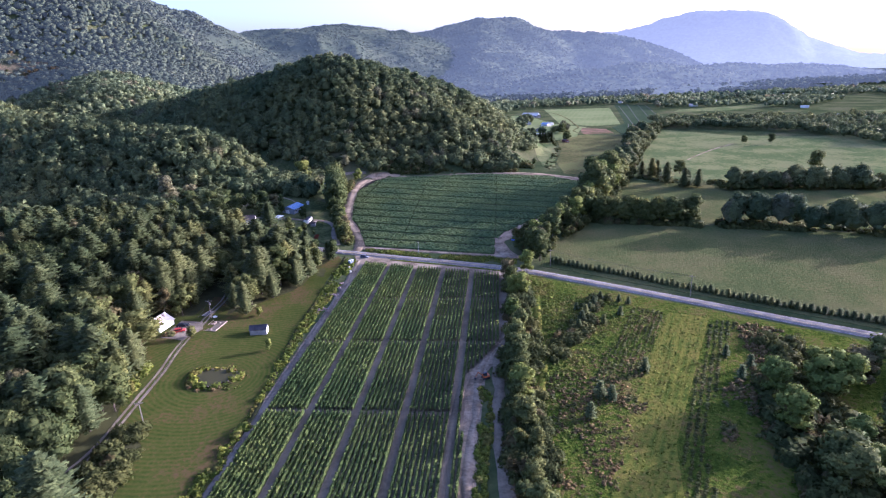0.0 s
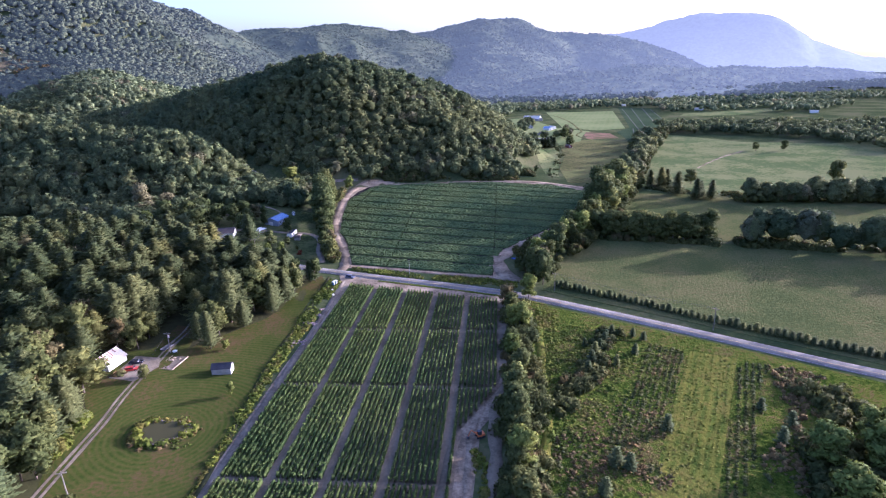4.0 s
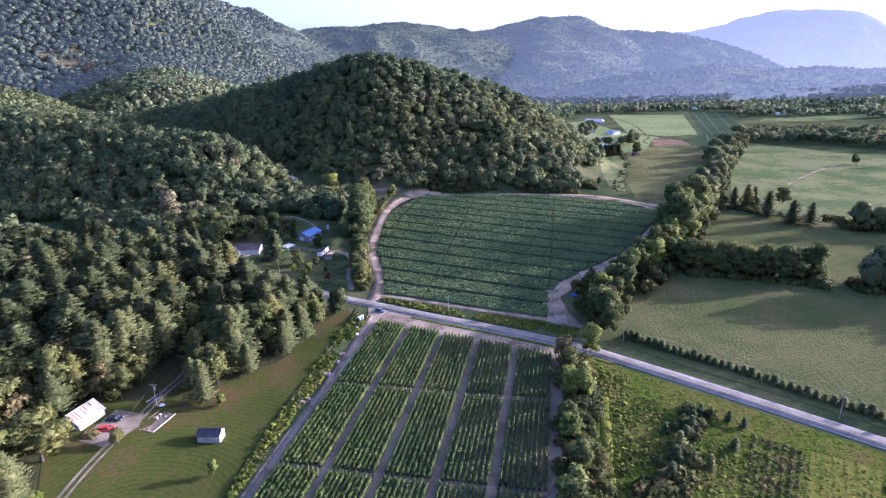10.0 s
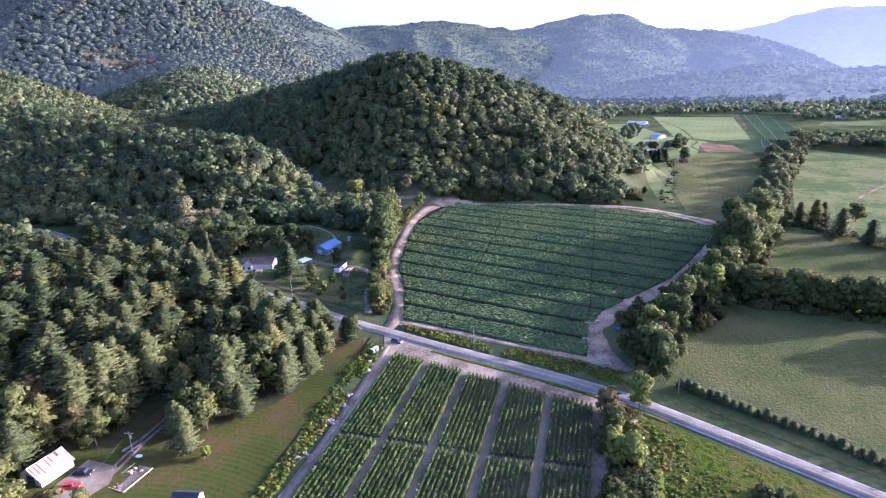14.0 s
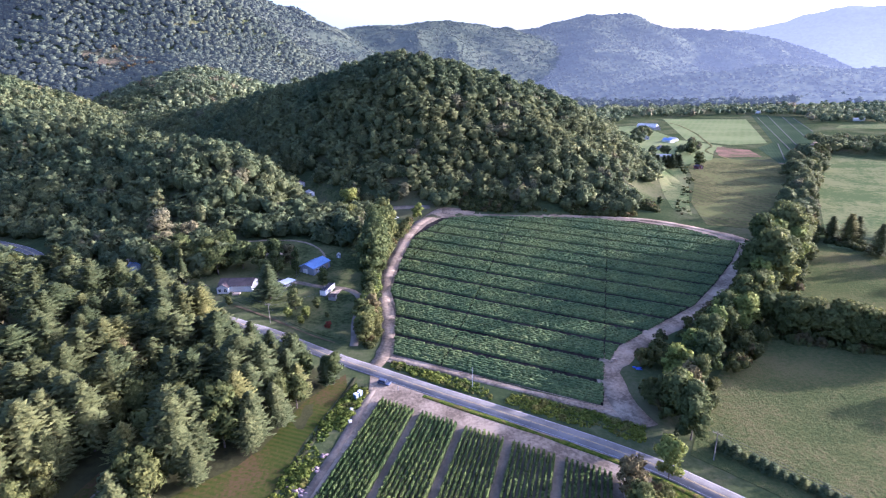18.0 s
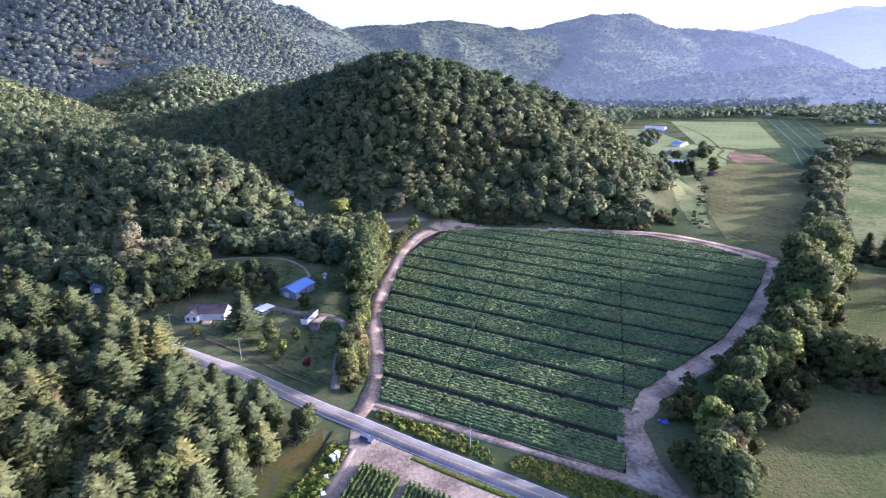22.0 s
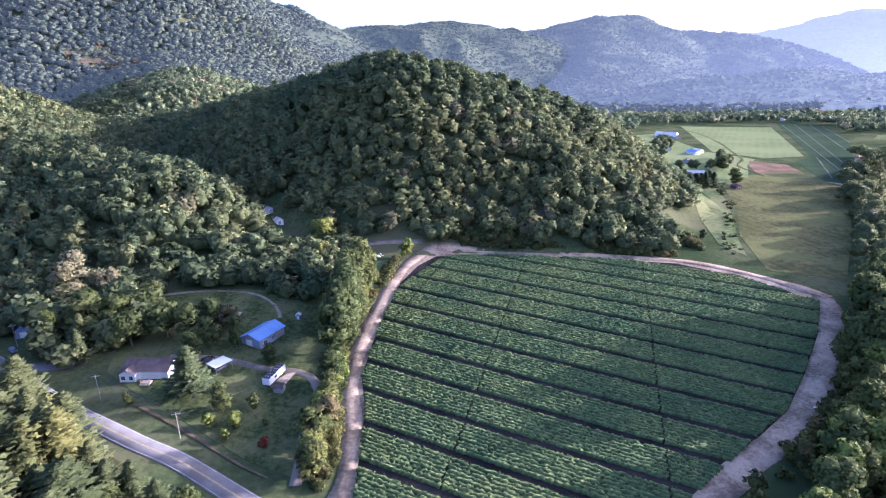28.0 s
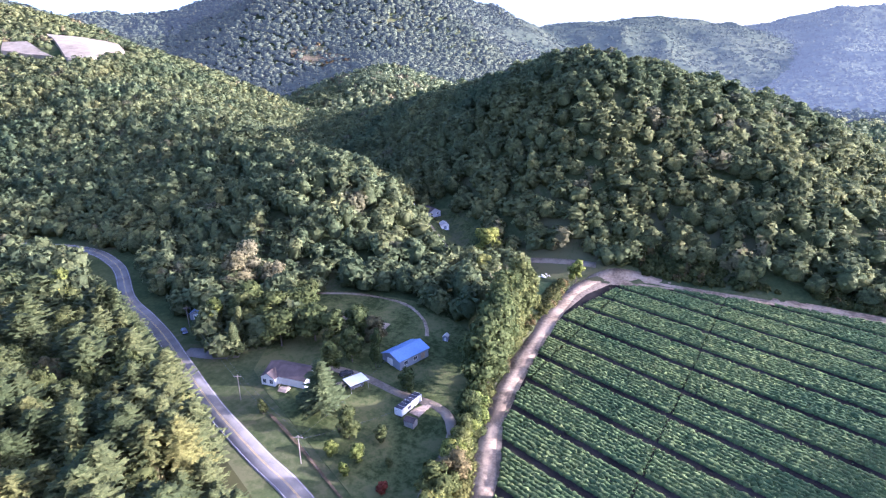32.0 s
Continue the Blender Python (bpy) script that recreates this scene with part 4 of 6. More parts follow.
for a, b, p, s, one in zip(wx, wy, is_pine, size, single):
    if one and count < 95:
        count += 1
        tree("pine" if p else "broad", a, b, s, "tall green pine at the edge of the wood" if p else "leafy green broadleaf tree at the edge of the wood", "trees of the wood beside the lawn", 1.3 if p else 1.15)
    elif one:
        single[(wx == a) & (wy == b)] = False
near = ~single & (wx > -215)
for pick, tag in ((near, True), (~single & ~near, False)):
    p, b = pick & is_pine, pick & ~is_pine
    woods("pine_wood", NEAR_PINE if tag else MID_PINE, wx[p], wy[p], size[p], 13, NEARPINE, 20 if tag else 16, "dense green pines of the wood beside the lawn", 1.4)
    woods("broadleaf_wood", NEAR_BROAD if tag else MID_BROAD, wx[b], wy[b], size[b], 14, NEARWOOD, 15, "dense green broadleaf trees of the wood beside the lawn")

# The wooded spur and the wooded hill behind the field.
sx, sy = jittered(-640, 150, 345, 900, 7.6, 21)
keep = ~open_land(sx, sy) & (away(ROAD, sx, sy) > 10) & ~inside(YARD_FRONT, sx, sy)
hillside = ridge(HILL, sx, sy) > 5
keep &= (ridge(SPUR, sx, sy) > 2) | hillside | ((sx < -88) & (sy < 560)) | ((sx < 84) & (sy > 500) & (sy < 560))
back = hillside & (sy > np.where(sx > -85, 649 + 0.51 * sx, 540 - 0.75 * sx) + 26) & (sx > -190)
keep &= ~back & in_view(sx, sy)
sx, sy, hillside = sx[keep], sy[keep], hillside[keep]
r = np.random.default_rng(22)
pine = r.uniform(0, 1, len(sx)) < np.where(hillside & (sx > -140), 0.015, np.where((ridge(SPUR, sx, sy) > 8), 0.4, 0.15))
size = r.uniform(12.5, 17, len(sx)) * np.where(pine, 1.2, 1.0)
far_pine = pine & (sx < -330)
pine &= ~far_pine
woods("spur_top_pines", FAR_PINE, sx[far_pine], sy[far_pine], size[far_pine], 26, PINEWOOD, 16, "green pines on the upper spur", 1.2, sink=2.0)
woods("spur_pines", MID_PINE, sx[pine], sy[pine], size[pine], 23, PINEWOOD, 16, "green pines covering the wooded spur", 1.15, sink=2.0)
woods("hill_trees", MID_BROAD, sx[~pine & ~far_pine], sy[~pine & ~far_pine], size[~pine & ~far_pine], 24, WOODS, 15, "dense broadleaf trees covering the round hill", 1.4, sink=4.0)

# Mountain slopes to the west and north-west.
fx, fy = jittered(-2100, 200, 340, 2400, 11.5, 31)
near = (fx > -640) & (fy < 900)
keep = (land(fx, fy) > 14) & ~near & in_view(fx, fy) & (land(fx, fy) > 12 + 0.0 * fx)
slope = land(fx, fy + 12) - land(fx, fy - 12)
keep &= slope - 0.4 * (land(fx + 12, fy) - land(fx - 12, fy)) > -9
keep &= ~open_land(fx, fy) & ~(inside(BURNT, fx, fy) & (np.random.default_rng(6).uniform(0, 1, len(fx)) < 0.55))
dist = np.hypot(fx, fy - 190)
keep &= (np.minimum(away(ROCK_1 + ROCK_1[:1], fx, fy), away(ROCK_2 + ROCK_2[:1], fx, fy)) > 8)
keep &= np.random.default_rng(5).uniform(0, 1, len(fx)) < np.clip(1.7 - dist / 2000, 0.38, 1)
fx, fy, dist = fx[keep], fy[keep], dist[keep]
r = np.random.default_rng(32)
pine = r.uniform(0, 1, len(fx)) < 0.3
size = r.uniform(11, 16, len(fx)) * (1 + 0.6 * smooth((dist - 900) / 1200))
high, haze = dist > 1750, (dist > 1250) & (dist <= 1750)
# Farther slopes take glowing leaves: haze painted as emission.
woods("middle_mountain_woods", FAR_BROAD, fx[haze], fy[haze], size[haze], 38, HAZE_V, 15, "hazy woods on the middle slopes of the mountain", 1.8, sink=4)
woods("upper_mountain_woods", FAR_BROAD, fx[high], fy[high], size[high], 37, HAZE_0, 15, "hazy woods on the upper mountain", 1.8, sink=4)
near = ~high & ~haze
fx, fy, pine, size = fx[near], fy[near], pine[near], size[near]
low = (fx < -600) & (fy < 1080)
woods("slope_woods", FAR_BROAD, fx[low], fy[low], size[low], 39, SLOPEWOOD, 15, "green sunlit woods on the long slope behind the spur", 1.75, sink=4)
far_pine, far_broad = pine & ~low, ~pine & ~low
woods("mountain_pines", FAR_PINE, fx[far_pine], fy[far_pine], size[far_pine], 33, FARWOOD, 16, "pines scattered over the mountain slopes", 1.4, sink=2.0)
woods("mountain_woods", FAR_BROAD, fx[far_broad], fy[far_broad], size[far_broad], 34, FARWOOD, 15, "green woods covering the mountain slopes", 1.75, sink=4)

# Treetops of the far ranges; haze is painted into their emission too.
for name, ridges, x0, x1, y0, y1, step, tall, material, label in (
        ("near_range_trees", (RANGE_0,), -1700, 650, 1800, 3700, 17, 15, HAZE_0, "treetops of the hazy blue-green mountain ridge"),
        ("far_range_trees", (RANGE_A, RANGE_A_SPUR, RANGE_FOOT), -450, 1700, 1560, 4000, 21, 17, HAZE_A, "treetops of the hazy mountain range")):
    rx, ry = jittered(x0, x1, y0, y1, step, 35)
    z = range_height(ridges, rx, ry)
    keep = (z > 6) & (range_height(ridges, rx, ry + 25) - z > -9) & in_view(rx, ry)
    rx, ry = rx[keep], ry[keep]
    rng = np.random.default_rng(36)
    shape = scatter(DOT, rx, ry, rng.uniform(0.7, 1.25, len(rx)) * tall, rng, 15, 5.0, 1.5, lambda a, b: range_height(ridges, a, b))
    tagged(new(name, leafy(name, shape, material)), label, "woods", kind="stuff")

# The wooded valley bottom.
lx, ly = jittered(40, 2000, 560, 2500, 18, 51)
belt = rough_land(lx, ly, 240, 61, 3)
keep = (land(lx, ly) < 12) & ~open_land(lx, ly) & in_view(lx, ly, -40, 46) & (belt > 0.1 - 0.75 * smooth((ly - 850 - 0.1 * lx) / 350) - 1.6 * smooth((ly - 1235) / 40) * smooth((720 - lx + 0.25 * (ly - 1300)) / 150))
keep &= ~((lx < 150) & (ly < 900)) & ~inside([(110, 640), (280, 690), (345, 815), (430, 980), (500, 1225), (440, 1300), (230, 1235), (150, 1100)], lx, ly)
lx, ly = lx[keep], ly[keep]
close = np.hypot(lx, ly - 100) < 1050
tall = np.random.default_rng(52).uniform(10, 17, len(lx))
woods("valley_grove", MID_BROAD, lx[close], ly[close], tall[close], 54, WOODS, 15, "belts of trees across the valley floor", 1.6)
far = ~close & (ly > 1450)
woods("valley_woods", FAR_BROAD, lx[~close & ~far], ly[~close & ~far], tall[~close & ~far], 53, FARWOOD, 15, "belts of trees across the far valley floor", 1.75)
# The farthest belts also carry haze as emission.
woods("far_valley_woods", FAR_BROAD, lx[far], ly[far], tall[far] * 1.35, 58, HAZE_V, 15, "hazy belts of trees at the foot of the mountains", 1.75)


belt_x, belt_y = jittered(330, 720, 555, 890, 12, 55)
keep = inside([(335, 795), (400, 758), (466, 700), (482, 640), (480, 568), (560, 556), (700, 640), (660, 780), (480, 870), (360, 885)], belt_x, belt_y)
belt_x, belt_y = belt_x[keep], belt_y[keep]
woods("valley_belt", MID_BROAD, belt_x, belt_y, np.random.default_rng(56).uniform(10, 16, len(belt_x)), 57, WOODS, 15, "rounded trees of the belt behind the pasture", 1.5)


def tree_line(line, count, spread, low, high, kind, label, group, seed, wide=1.1, lime=0.0):
    rng = random.Random(seed)
    p = curve_line(line, 2.0)
    for k in range(count):
        q = p[int((k + rng.uniform(0.1, 0.9)) / count * (len(p) - 1))]
        what = "lime" if rng.random() < lime else kind
        tree(what, q[0] + rng.uniform(-spread, spread), q[1] + rng.uniform(-spread, spread), rng.uniform(low, high), label, group, wide)


def grove_line(name, line, count, spread, low, high, label, seed, wide=1.3):
    """A far line of trees, joined."""
    rng = np.random.default_rng(seed)
    p = curve_line(line, 2.0)
    q = p[((np.arange(count) + rng.uniform(0.1, 0.9, count)) / count * (len(p) - 1)).astype(int)] + rng.uniform(-spread, spread, (count, 2))
    return woods(name, NEAR_BROAD, q[:, 0], q[:, 1], rng.uniform(low, high, count), seed, WOODS, 15, label, wide, "trees")


# Trees along the river, beside the patch and beside the large field.
BANK = "trees on the river bank"
STRIP = "trees of the river strip"
tree_line([(36, 242), (31, 215), (27, 180), (22, 150), (18, 117), (14, 70)], 30, 3.0, 5.5, 12.5, "broad", "bushy grey-green tree on the river bank", BANK, 71, 1.15, 0.3)
tree("lime", 43, 248, 12.5, "bright yellow-green tree beside the road")
tree_line([(49, 266), (55, 284), (67, 310)], 12, 4, 12, 17, "broad", "leafy tree in the river strip", STRIP, 72, 1.15, 0.25)
tree_line([(72, 317), (92, 342), (112, 372)], 20, 4.5, 12, 18, "broad", "leafy tree in the river strip", STRIP, 73, 1.1, 0.25)
tree_line([(114, 374), (130, 402), (150, 440)], 24, 6, 20, 27, "broad", "tall leafy tree in the river strip", STRIP, 86, 1.15, 0.06)
grove_line("river_grove", [(150, 445), (205, 555), (270, 690), (300, 760)], 44, 8, 11, 20, "leafy trees along the far river", 74, 1.2)
tree_line([(104, 336), (130, 327), (160, 317)], 24, 4, 13, 17, "broad", "dark bushy tree in the hedge line", "trees of the hedge line", 75, 1.3)
grove_line("hedge_line_grove", [(174, 311), (215, 296), (280, 266), (340, 232)], 40, 5, 15, 24, "dark bushy trees of the far hedge line", 76, 1.15)
for x, y, h in ((181, 456, 13), (187, 450, 16), (193, 453, 14), (190, 427, 17), (197, 411, 15), (207, 409, 14), (203, 418, 12)):
    tree("bushy", x, y, h, "lone dark pine in the meadow", "pines in the meadow", 1.7)
grove_line("copse", [(228, 400), (262, 398), (330, 382)], 24, 8, 11, 20, "dark rounded trees of the copse in the meadow", 78, 1.3)
# The pale wood at the edge of the weedy field.
tree_line([(96, 122), (118, 146), (150, 140), (175, 122)], 14, 7, 10, 15, "broad", "pale green rounded tree beside the weedy field", "trees beside the weedy field", 79, 1.3, 0.45)
tree_line([(86, 92), (115, 108), (150, 100)], 14, 9, 9, 14, "broad", "pale green rounded tree beside the weedy field", "trees beside the weedy field", 80, 1.3, 0.35)
# Trees round the far farm.
grove_line("farm_trees", [(150, 776), (176, 770), (200, 800), (212, 850)], 14, 7, 9, 13, "rounded trees between the farm buildings", 84, 1.4)
grove_line("farm_grove", [(146, 860), (170, 930), (186, 990)], 14, 8, 11, 15, "rounded trees behind the farm", 85, 1.5)
# The tall hedge between the yard and the dirt lane, and trees round the yard.
tree_line([(-67, 372), (-70, 398), (-73, 432)], 18, 3.0, 18, 24, "broad", "tall broadleaf tree beside the dirt lane", "trees beside the dirt lane", 81, 1.0)
tree_line([(-54, 312), (-59, 336), (-64, 362)], 22, 1.6, 8, 12, "broad", "bushy tree in the hedge beside the dirt lane", "trees beside the dirt lane", 82, 1.2, 0.35)
for kind, x, y, size, wide, label in (
        ("bushy", -105, 341, 16, 1.9, "broad dark green pine in front of the house"), ("broad", -114, 357, 12, 1.0, "rounded tree beside the carport"),
        ("broad", -103, 367, 13, 0.55, "slim upright green tree beside the blue-roofed building"), ("broad", -88, 362, 8, 1.2, "dark tree beside the blue-roofed building"),
        ("bushy", -153, 352, 13, 1.35, "broad pine beside the road"), ("lime", -172, 361, 14, 1.0, "light green tree beside the road"), ("broad", -149, 371, 17, 1.38, "rounded green tree behind the house"),
        ("broad", -133, 372, 16, 1.38, "rounded green tree behind the house"), ("broad", -118, 378, 14, 1.26, "dark rounded tree behind the house"), ("broad", -111, 379, 13, 1.03, "dark rounded tree behind the house"),
        ("broad", -142, 364, 16, 1.38, "rounded green tree behind the house"), ("broad", -124, 372, 14, 1.26, "rounded green tree behind the house"), ("broad", -146, 381, 17, 1.38, "rounded green tree behind the house"), ("broad", -160, 366, 16, 1.38, "green tree beside the road apron"),
        ("broad", -166, 372, 17, 1.38, "green tree beside the road apron"), ("bushy", -158, 360, 14, 1.38, "broad pine beside the road apron"), ("broad", -152, 392, 13, 1.2, "dark tree behind the back lawn"), ("broad", -112, 366, 13, 1.0, "tall dark tree behind the carport"),
        ("tan", -184, 386, 19, 1.25, "tall tan tree with dry leaves"), ("tan", -190, 398, 19, 1.2, "tall tan tree with dry leaves"), ("tan", -174, 396, 16, 1.1, "tan tree with dry leaves"),
        ("lime", -110, 482, 17, 1.35, "pale green rounded tree at the foot of the hill"), ("lime", -100, 452, 13, 1.1, "pale green tree behind the yard"), ("lime", -62, 474, 11, 1.1, "lone light green tree at the bend of the lane"),
        ("broad", -129, 394, 6, 1.2, "dark round bush on the back lawn"), ("bushy", -200, 343, 13, 1.2, "pine standing in grass beside the road"), ("lime", -215, 330, 13, 1.2, "yellow-green tree beside the road"),
        ("lime", -245, 345, 14, 1.2, "yellow-green tree beside the road"), ("lime", -232, 338, 13, 1.2, "yellow-green tree beside the road"), ("lime", -262, 356, 14, 1.2, "yellow-green tree beside the road"),
        ("broad", -105, 118, 13, 1.3, "leafy tree beside the barn drive"), ("broad", -108, 127, 15, 1.2, "leafy tree beside the barn drive"), ("pine", -105, 134, 15, 1.3, "dark pine beside the barn drive"),
        ("broad", -106, 143, 14, 1.2, "leafy tree beside the barn drive"), ("broad", -111, 112, 14, 1.2, "leafy tree beside the barn drive"), ("broad", -118, 106, 15, 1.2, "leafy tree beside the barn drive"),
        ("broad", -112, 152, 14, 1.2, "leafy tree beside the barn drive"), ("broad", -115, 163, 14, 1.2, "leafy tree beside the barn drive"), ("pine", -113, 136, 16, 1.3, "dark pine beside the barn drive"),
        ("broad", -57, 283, 12, 1.0, "grey-green tree where the lawn meets the road"), ("pine", -66, 258, 15, 1.1, "pine at the edge of the lawn"), ("broad", -64, 268, 13, 0.9, "rounded tree at the edge of the lawn"),
        ("broad", -113, 183, 14, 1.75, "dense round dark green tree beside the barn"), ("tan", -120, 182, 11, 1.2, "pale bare-twigged tree beside the barn"), ("pine", -84, 214, 15, 1.1, "pine at the edge of the lawn"),
        ("broad", -98, 192, 6, 1.2, "grey-green shrub beside the drive"), ("lime", -78, 213, 4.5, 1.0, "small pale shrub on the lawn"), ("lime", -66.5, 182.5, 5, 0.9, "small young tree beside the shed"),
        ("broad", -91, 335, 8.5, 1.3, "tan-green bushy tree in the yard"), ("lime", -91, 327, 5, 1.3, "small bush in the yard"), ("lime", -84, 329, 5.5, 1.4, "small yellowish bush in the yard"), ("lime", -84, 323, 4.2, 1.3, "small yellowish bush in the yard"),
        ("broad", -83, 339, 5, 1.4, "small bush in the yard"), ("broad", -76, 332, 3, 1.3, "small bush in the yard"), ("broad", -119, 331, 4.5, 1.2, "round bush beside the road"), ("broad", 103, 528, 6, 1.2, "round bush in the meadow"),
        ("broad", 319, 437, 21, 1.0, "tall lone tree in the pasture"), ("broad", 364, 620, 9, 1.4, "rounded lone tree in the pasture"), ("broad", 390, 611, 12, 1.1, "lone tree in the pasture"),
        ("broad", 274, 683, 13, 1.5, "rounded tree at the corner of the pasture"), ("broad", 216, 460, 14, 1.3, "rounded tree beside the meadow pines"),
        ("broad", 196, 786, 13, 1.5, "rounded tree at the farm"), ("broad", 190, 770, 12, 1.5, "rounded tree at the farm"), ("broad", 180, 702, 12, 1.5, "rounded tree at the farm"), ("broad", 186, 725, 12, 1.4, "rounded tree at the farm")):
    tree(kind, x, y, size, label, "", wide)
t, c = BROADS[0]
red_bush = new("red_bush")
red_bush.matrix_world = pose(-73, 324, land_at(-73, 324) - 0.4) @ Matrix.Diagonal((0.36, 0.36, 0.17, 1))
for name, me in (("trunk", t), ("crown", mesh_tint(c, RED_LEAF))):
    new(name, me).parent = red_bush
tagged(red_bush, "low bright red bush in the yard", "bush")
# A row of young pines along the meadow, cedars in the weedy field, a dark row before the farm.
p = curve_line([(58, 262), (73, 249.5), (88, 238), (101, 226), (133, 199), (160, 179), (235, 121)], 1.0)
run = np.concatenate([[0], np.cumsum(np.linalg.norm(np.diff(p, axis=0), axis=1))])
for d in np.arange(1.0, run[-1], 2.3):
    tree("young", np.interp(d, run, p[:, 0]), np.interp(d, run, p[:, 1]), tree_rng.uniform(2.4, 3.8), "young bushy pine in a row along the meadow", "row of young pines", 2.4)
for x, y, s in ((68, 212, 4), (63, 205, 4.5), (57, 197, 5), (62, 189, 4), (71, 196, 4), (78, 206, 3.5), (51, 185, 4.5), (65, 209, 3.5), (60, 201, 4), (54, 191, 5), (45, 140, 5.5), (48, 138, 5), (39, 130, 5), (64, 153, 5), (75, 209, 3.5), (55, 203, 3.5),
                (95, 160, 4), (99, 152, 4.5), (92, 145, 5)):
    tree("young", x, y, s, "dark young cedar in the weedy field", "cedars of the weedy field", 1.7)
for k in range(9):
    tree("bushy", 126 + k * 4.0 + tree_rng.uniform(-1, 1), 676 + k * 2.0 + tree_rng.uniform(-2, 2), tree_rng.uniform(11, 14), "dark conifer in a close row before the farm", "conifer row at the farm", 2.3)


# ---- undergrowth ----
def clump(seed, sprays, size):
    rng = np.random.default_rng(seed)
    d = rng.normal(0, 1, (sprays, 3))
    d[:, 2] = np.abs(d[:, 2]) + 0.1
    d /= np.linalg.norm(d, axis=1)[:, None]
    v, f, n = ball(rng, np.array([0, 0, 0.3]), np.array([0.62, 0.62, 0.5]), 1, 0.2)
    keep = BALLS[1][0][f].mean(1)[:, 2] > -0.3
    return join([cards(rng, d * rng.uniform(0.7, 1.1, (sprays, 1)) * [0.8, 0.8, 0.95], d, size), (v, f[keep], n)])


BUSHES = [clump(s, 90, 0.21) for s in range(5, 9)]
FINE_BUSHES = [clump(s, 260, 0.12) for s in range(5, 9)]
CLUMPS = [clump(s, 16, 0.3) for s in range(5)]


def thicket(name, poly, step, low, high, material, seed, label, gaps=0.0, grain=14.0, wide=1.0, category="undergrowth", fine=False):
    xs, ys = [c[0] for c in poly], [c[1] for c in poly]
    x, y = jittered(min(xs), max(xs), min(ys), max(ys), step, seed)
    n = rough_land(x, y, grain, seed, 3)
    m = inside(poly, x, y) & (n > gaps)
    x, y, n = x[m], y[m], n[m]
    h = np.random.default_rng(seed + 1).uniform(low, high, len(x)) * (0.75 + 0.4 * smooth(n + 0.5))
    if high > 4.6:
        return woods(name, MID_BROAD, x, y, h * 1.25, seed, material, 13.0, label, wide * 1.25, category)
    return woods(name, FINE_BUSHES if fine else BUSHES if high > 2.4 else CLUMPS, x, y, h, seed, material, 1.0, label, wide, category)


thicket("river_bank_bushes", [(40, 244), (33, 244), (26, 205), (22, 175), (17, 150), (13, 117), (6, 60), (20, 60), (25, 117), (29, 150), (34, 180), (39, 215)], 2.6, 2.0, 4.5, SCRUB, 201, "dense grey-green bushes along the river bank", -0.6, fine=True)
thicket("river_strip_bushes", [(44, 284), (50, 262), (60, 270), (92, 318), (122, 362), (172, 452), (232, 580), (296, 712), (286, 730), (220, 600), (155, 458), (128, 420), (104, 380), (84, 350), (60, 326), (47, 308)], 3.4, 2.5, 6.0, SCRUB, 202, "dense bushes between the river trees", -0.5)
thicket("hedge_bushes", [(-51, 306), (-50, 318), (-55, 337), (-61, 356), (-66, 380), (-67, 410), (-65, 440), (-66, 470), (-69, 470), (-70, 440), (-76, 410), (-72, 380), (-66, 360), (-61, 340), (-56, 318), (-53, 308)], 1.7, 1.6, 3.6, SCRUB, 203, "green hedge bushes between the yard and the lane", -0.7, fine=True)
thicket("roadside_weeds", [(-40, 300), (-4, 286.5), (30, 274), (42, 269.5), (40, 261.5), (8, 274), (-24, 288), (-40, 296)], 0.95, 0.6, 1.4, LUSH, 204, "lush green weeds between the road and the large field", -0.9)
thicket("ditch_weeds", [(-50, 284), (-44, 280), (-46, 262), (-49, 240), (-53, 215), (-56, 190), (-59, 160), (-64, 125), (-66, 100), (-64, 90), (-68, 90), (-64, 125), (-62, 150), (-60, 190), (-58, 215), (-56, 240), (-54, 262)], 0.9, 0.5, 1.4, LUSH, 205, "tall green weeds along the ditch", -0.8, 8)
thicket("weeds", [(44, 242), (90, 206), (62, 165), (34, 110), (26, 117), (33, 172), (39, 215)], 1.5, 0.3, 0.9, LUSH, 206, "mixed weeds of the overgrown field", 0.0, 12)
thicket("rusty_weeds", [(44, 178), (64, 160), (50, 120), (36, 90), (24, 100), (31, 150)], 1.3, 0.35, 1.0, RUST, 207, "rust-brown dry weeds in the overgrown field", -0.2, 16)
thicket("lush_weeds", [(44, 238), (52, 232), (44, 195), (37, 165), (31, 120), (29, 140), (35, 190)], 1.5, 0.4, 1.1, LUSH, 208, "bright green weeds beside the river bank", -0.1, 10)
thicket("scrub_bushes", [(110, 176), (160, 148), (220, 100), (190, 60), (70, 60), (84, 118), (98, 145)], 3.2, 1.6, 4.2, SCRUB, 210, "grey-green bushes below the pale trees", -0.1, 20)
thicket("hedge_line_bushes", [(100, 331), (160, 310), (162, 318), (104, 341)], 2.4, 2.5, 4.5, SCRUB, 211, "dark bushes of the hedge line", -0.8)
thicket("hedge_line_bushes", [(172, 306), (215, 290), (340, 226), (344, 236), (216, 302), (174, 316)], 2.6, 2.0, 4.5, SCRUB, 212, "dark bushes of the hedge line", -0.8)
thicket("creek_weeds", [(9, 150), (12, 146), (11, 131), (8, 118), (6, 103), (2, 80), (-2, 80), (3, 108), (6, 125), (8, 140)], 1.1, 0.6, 1.5, LUSH, 229, "lush green weeds between the track and the creek", -0.6, 6)
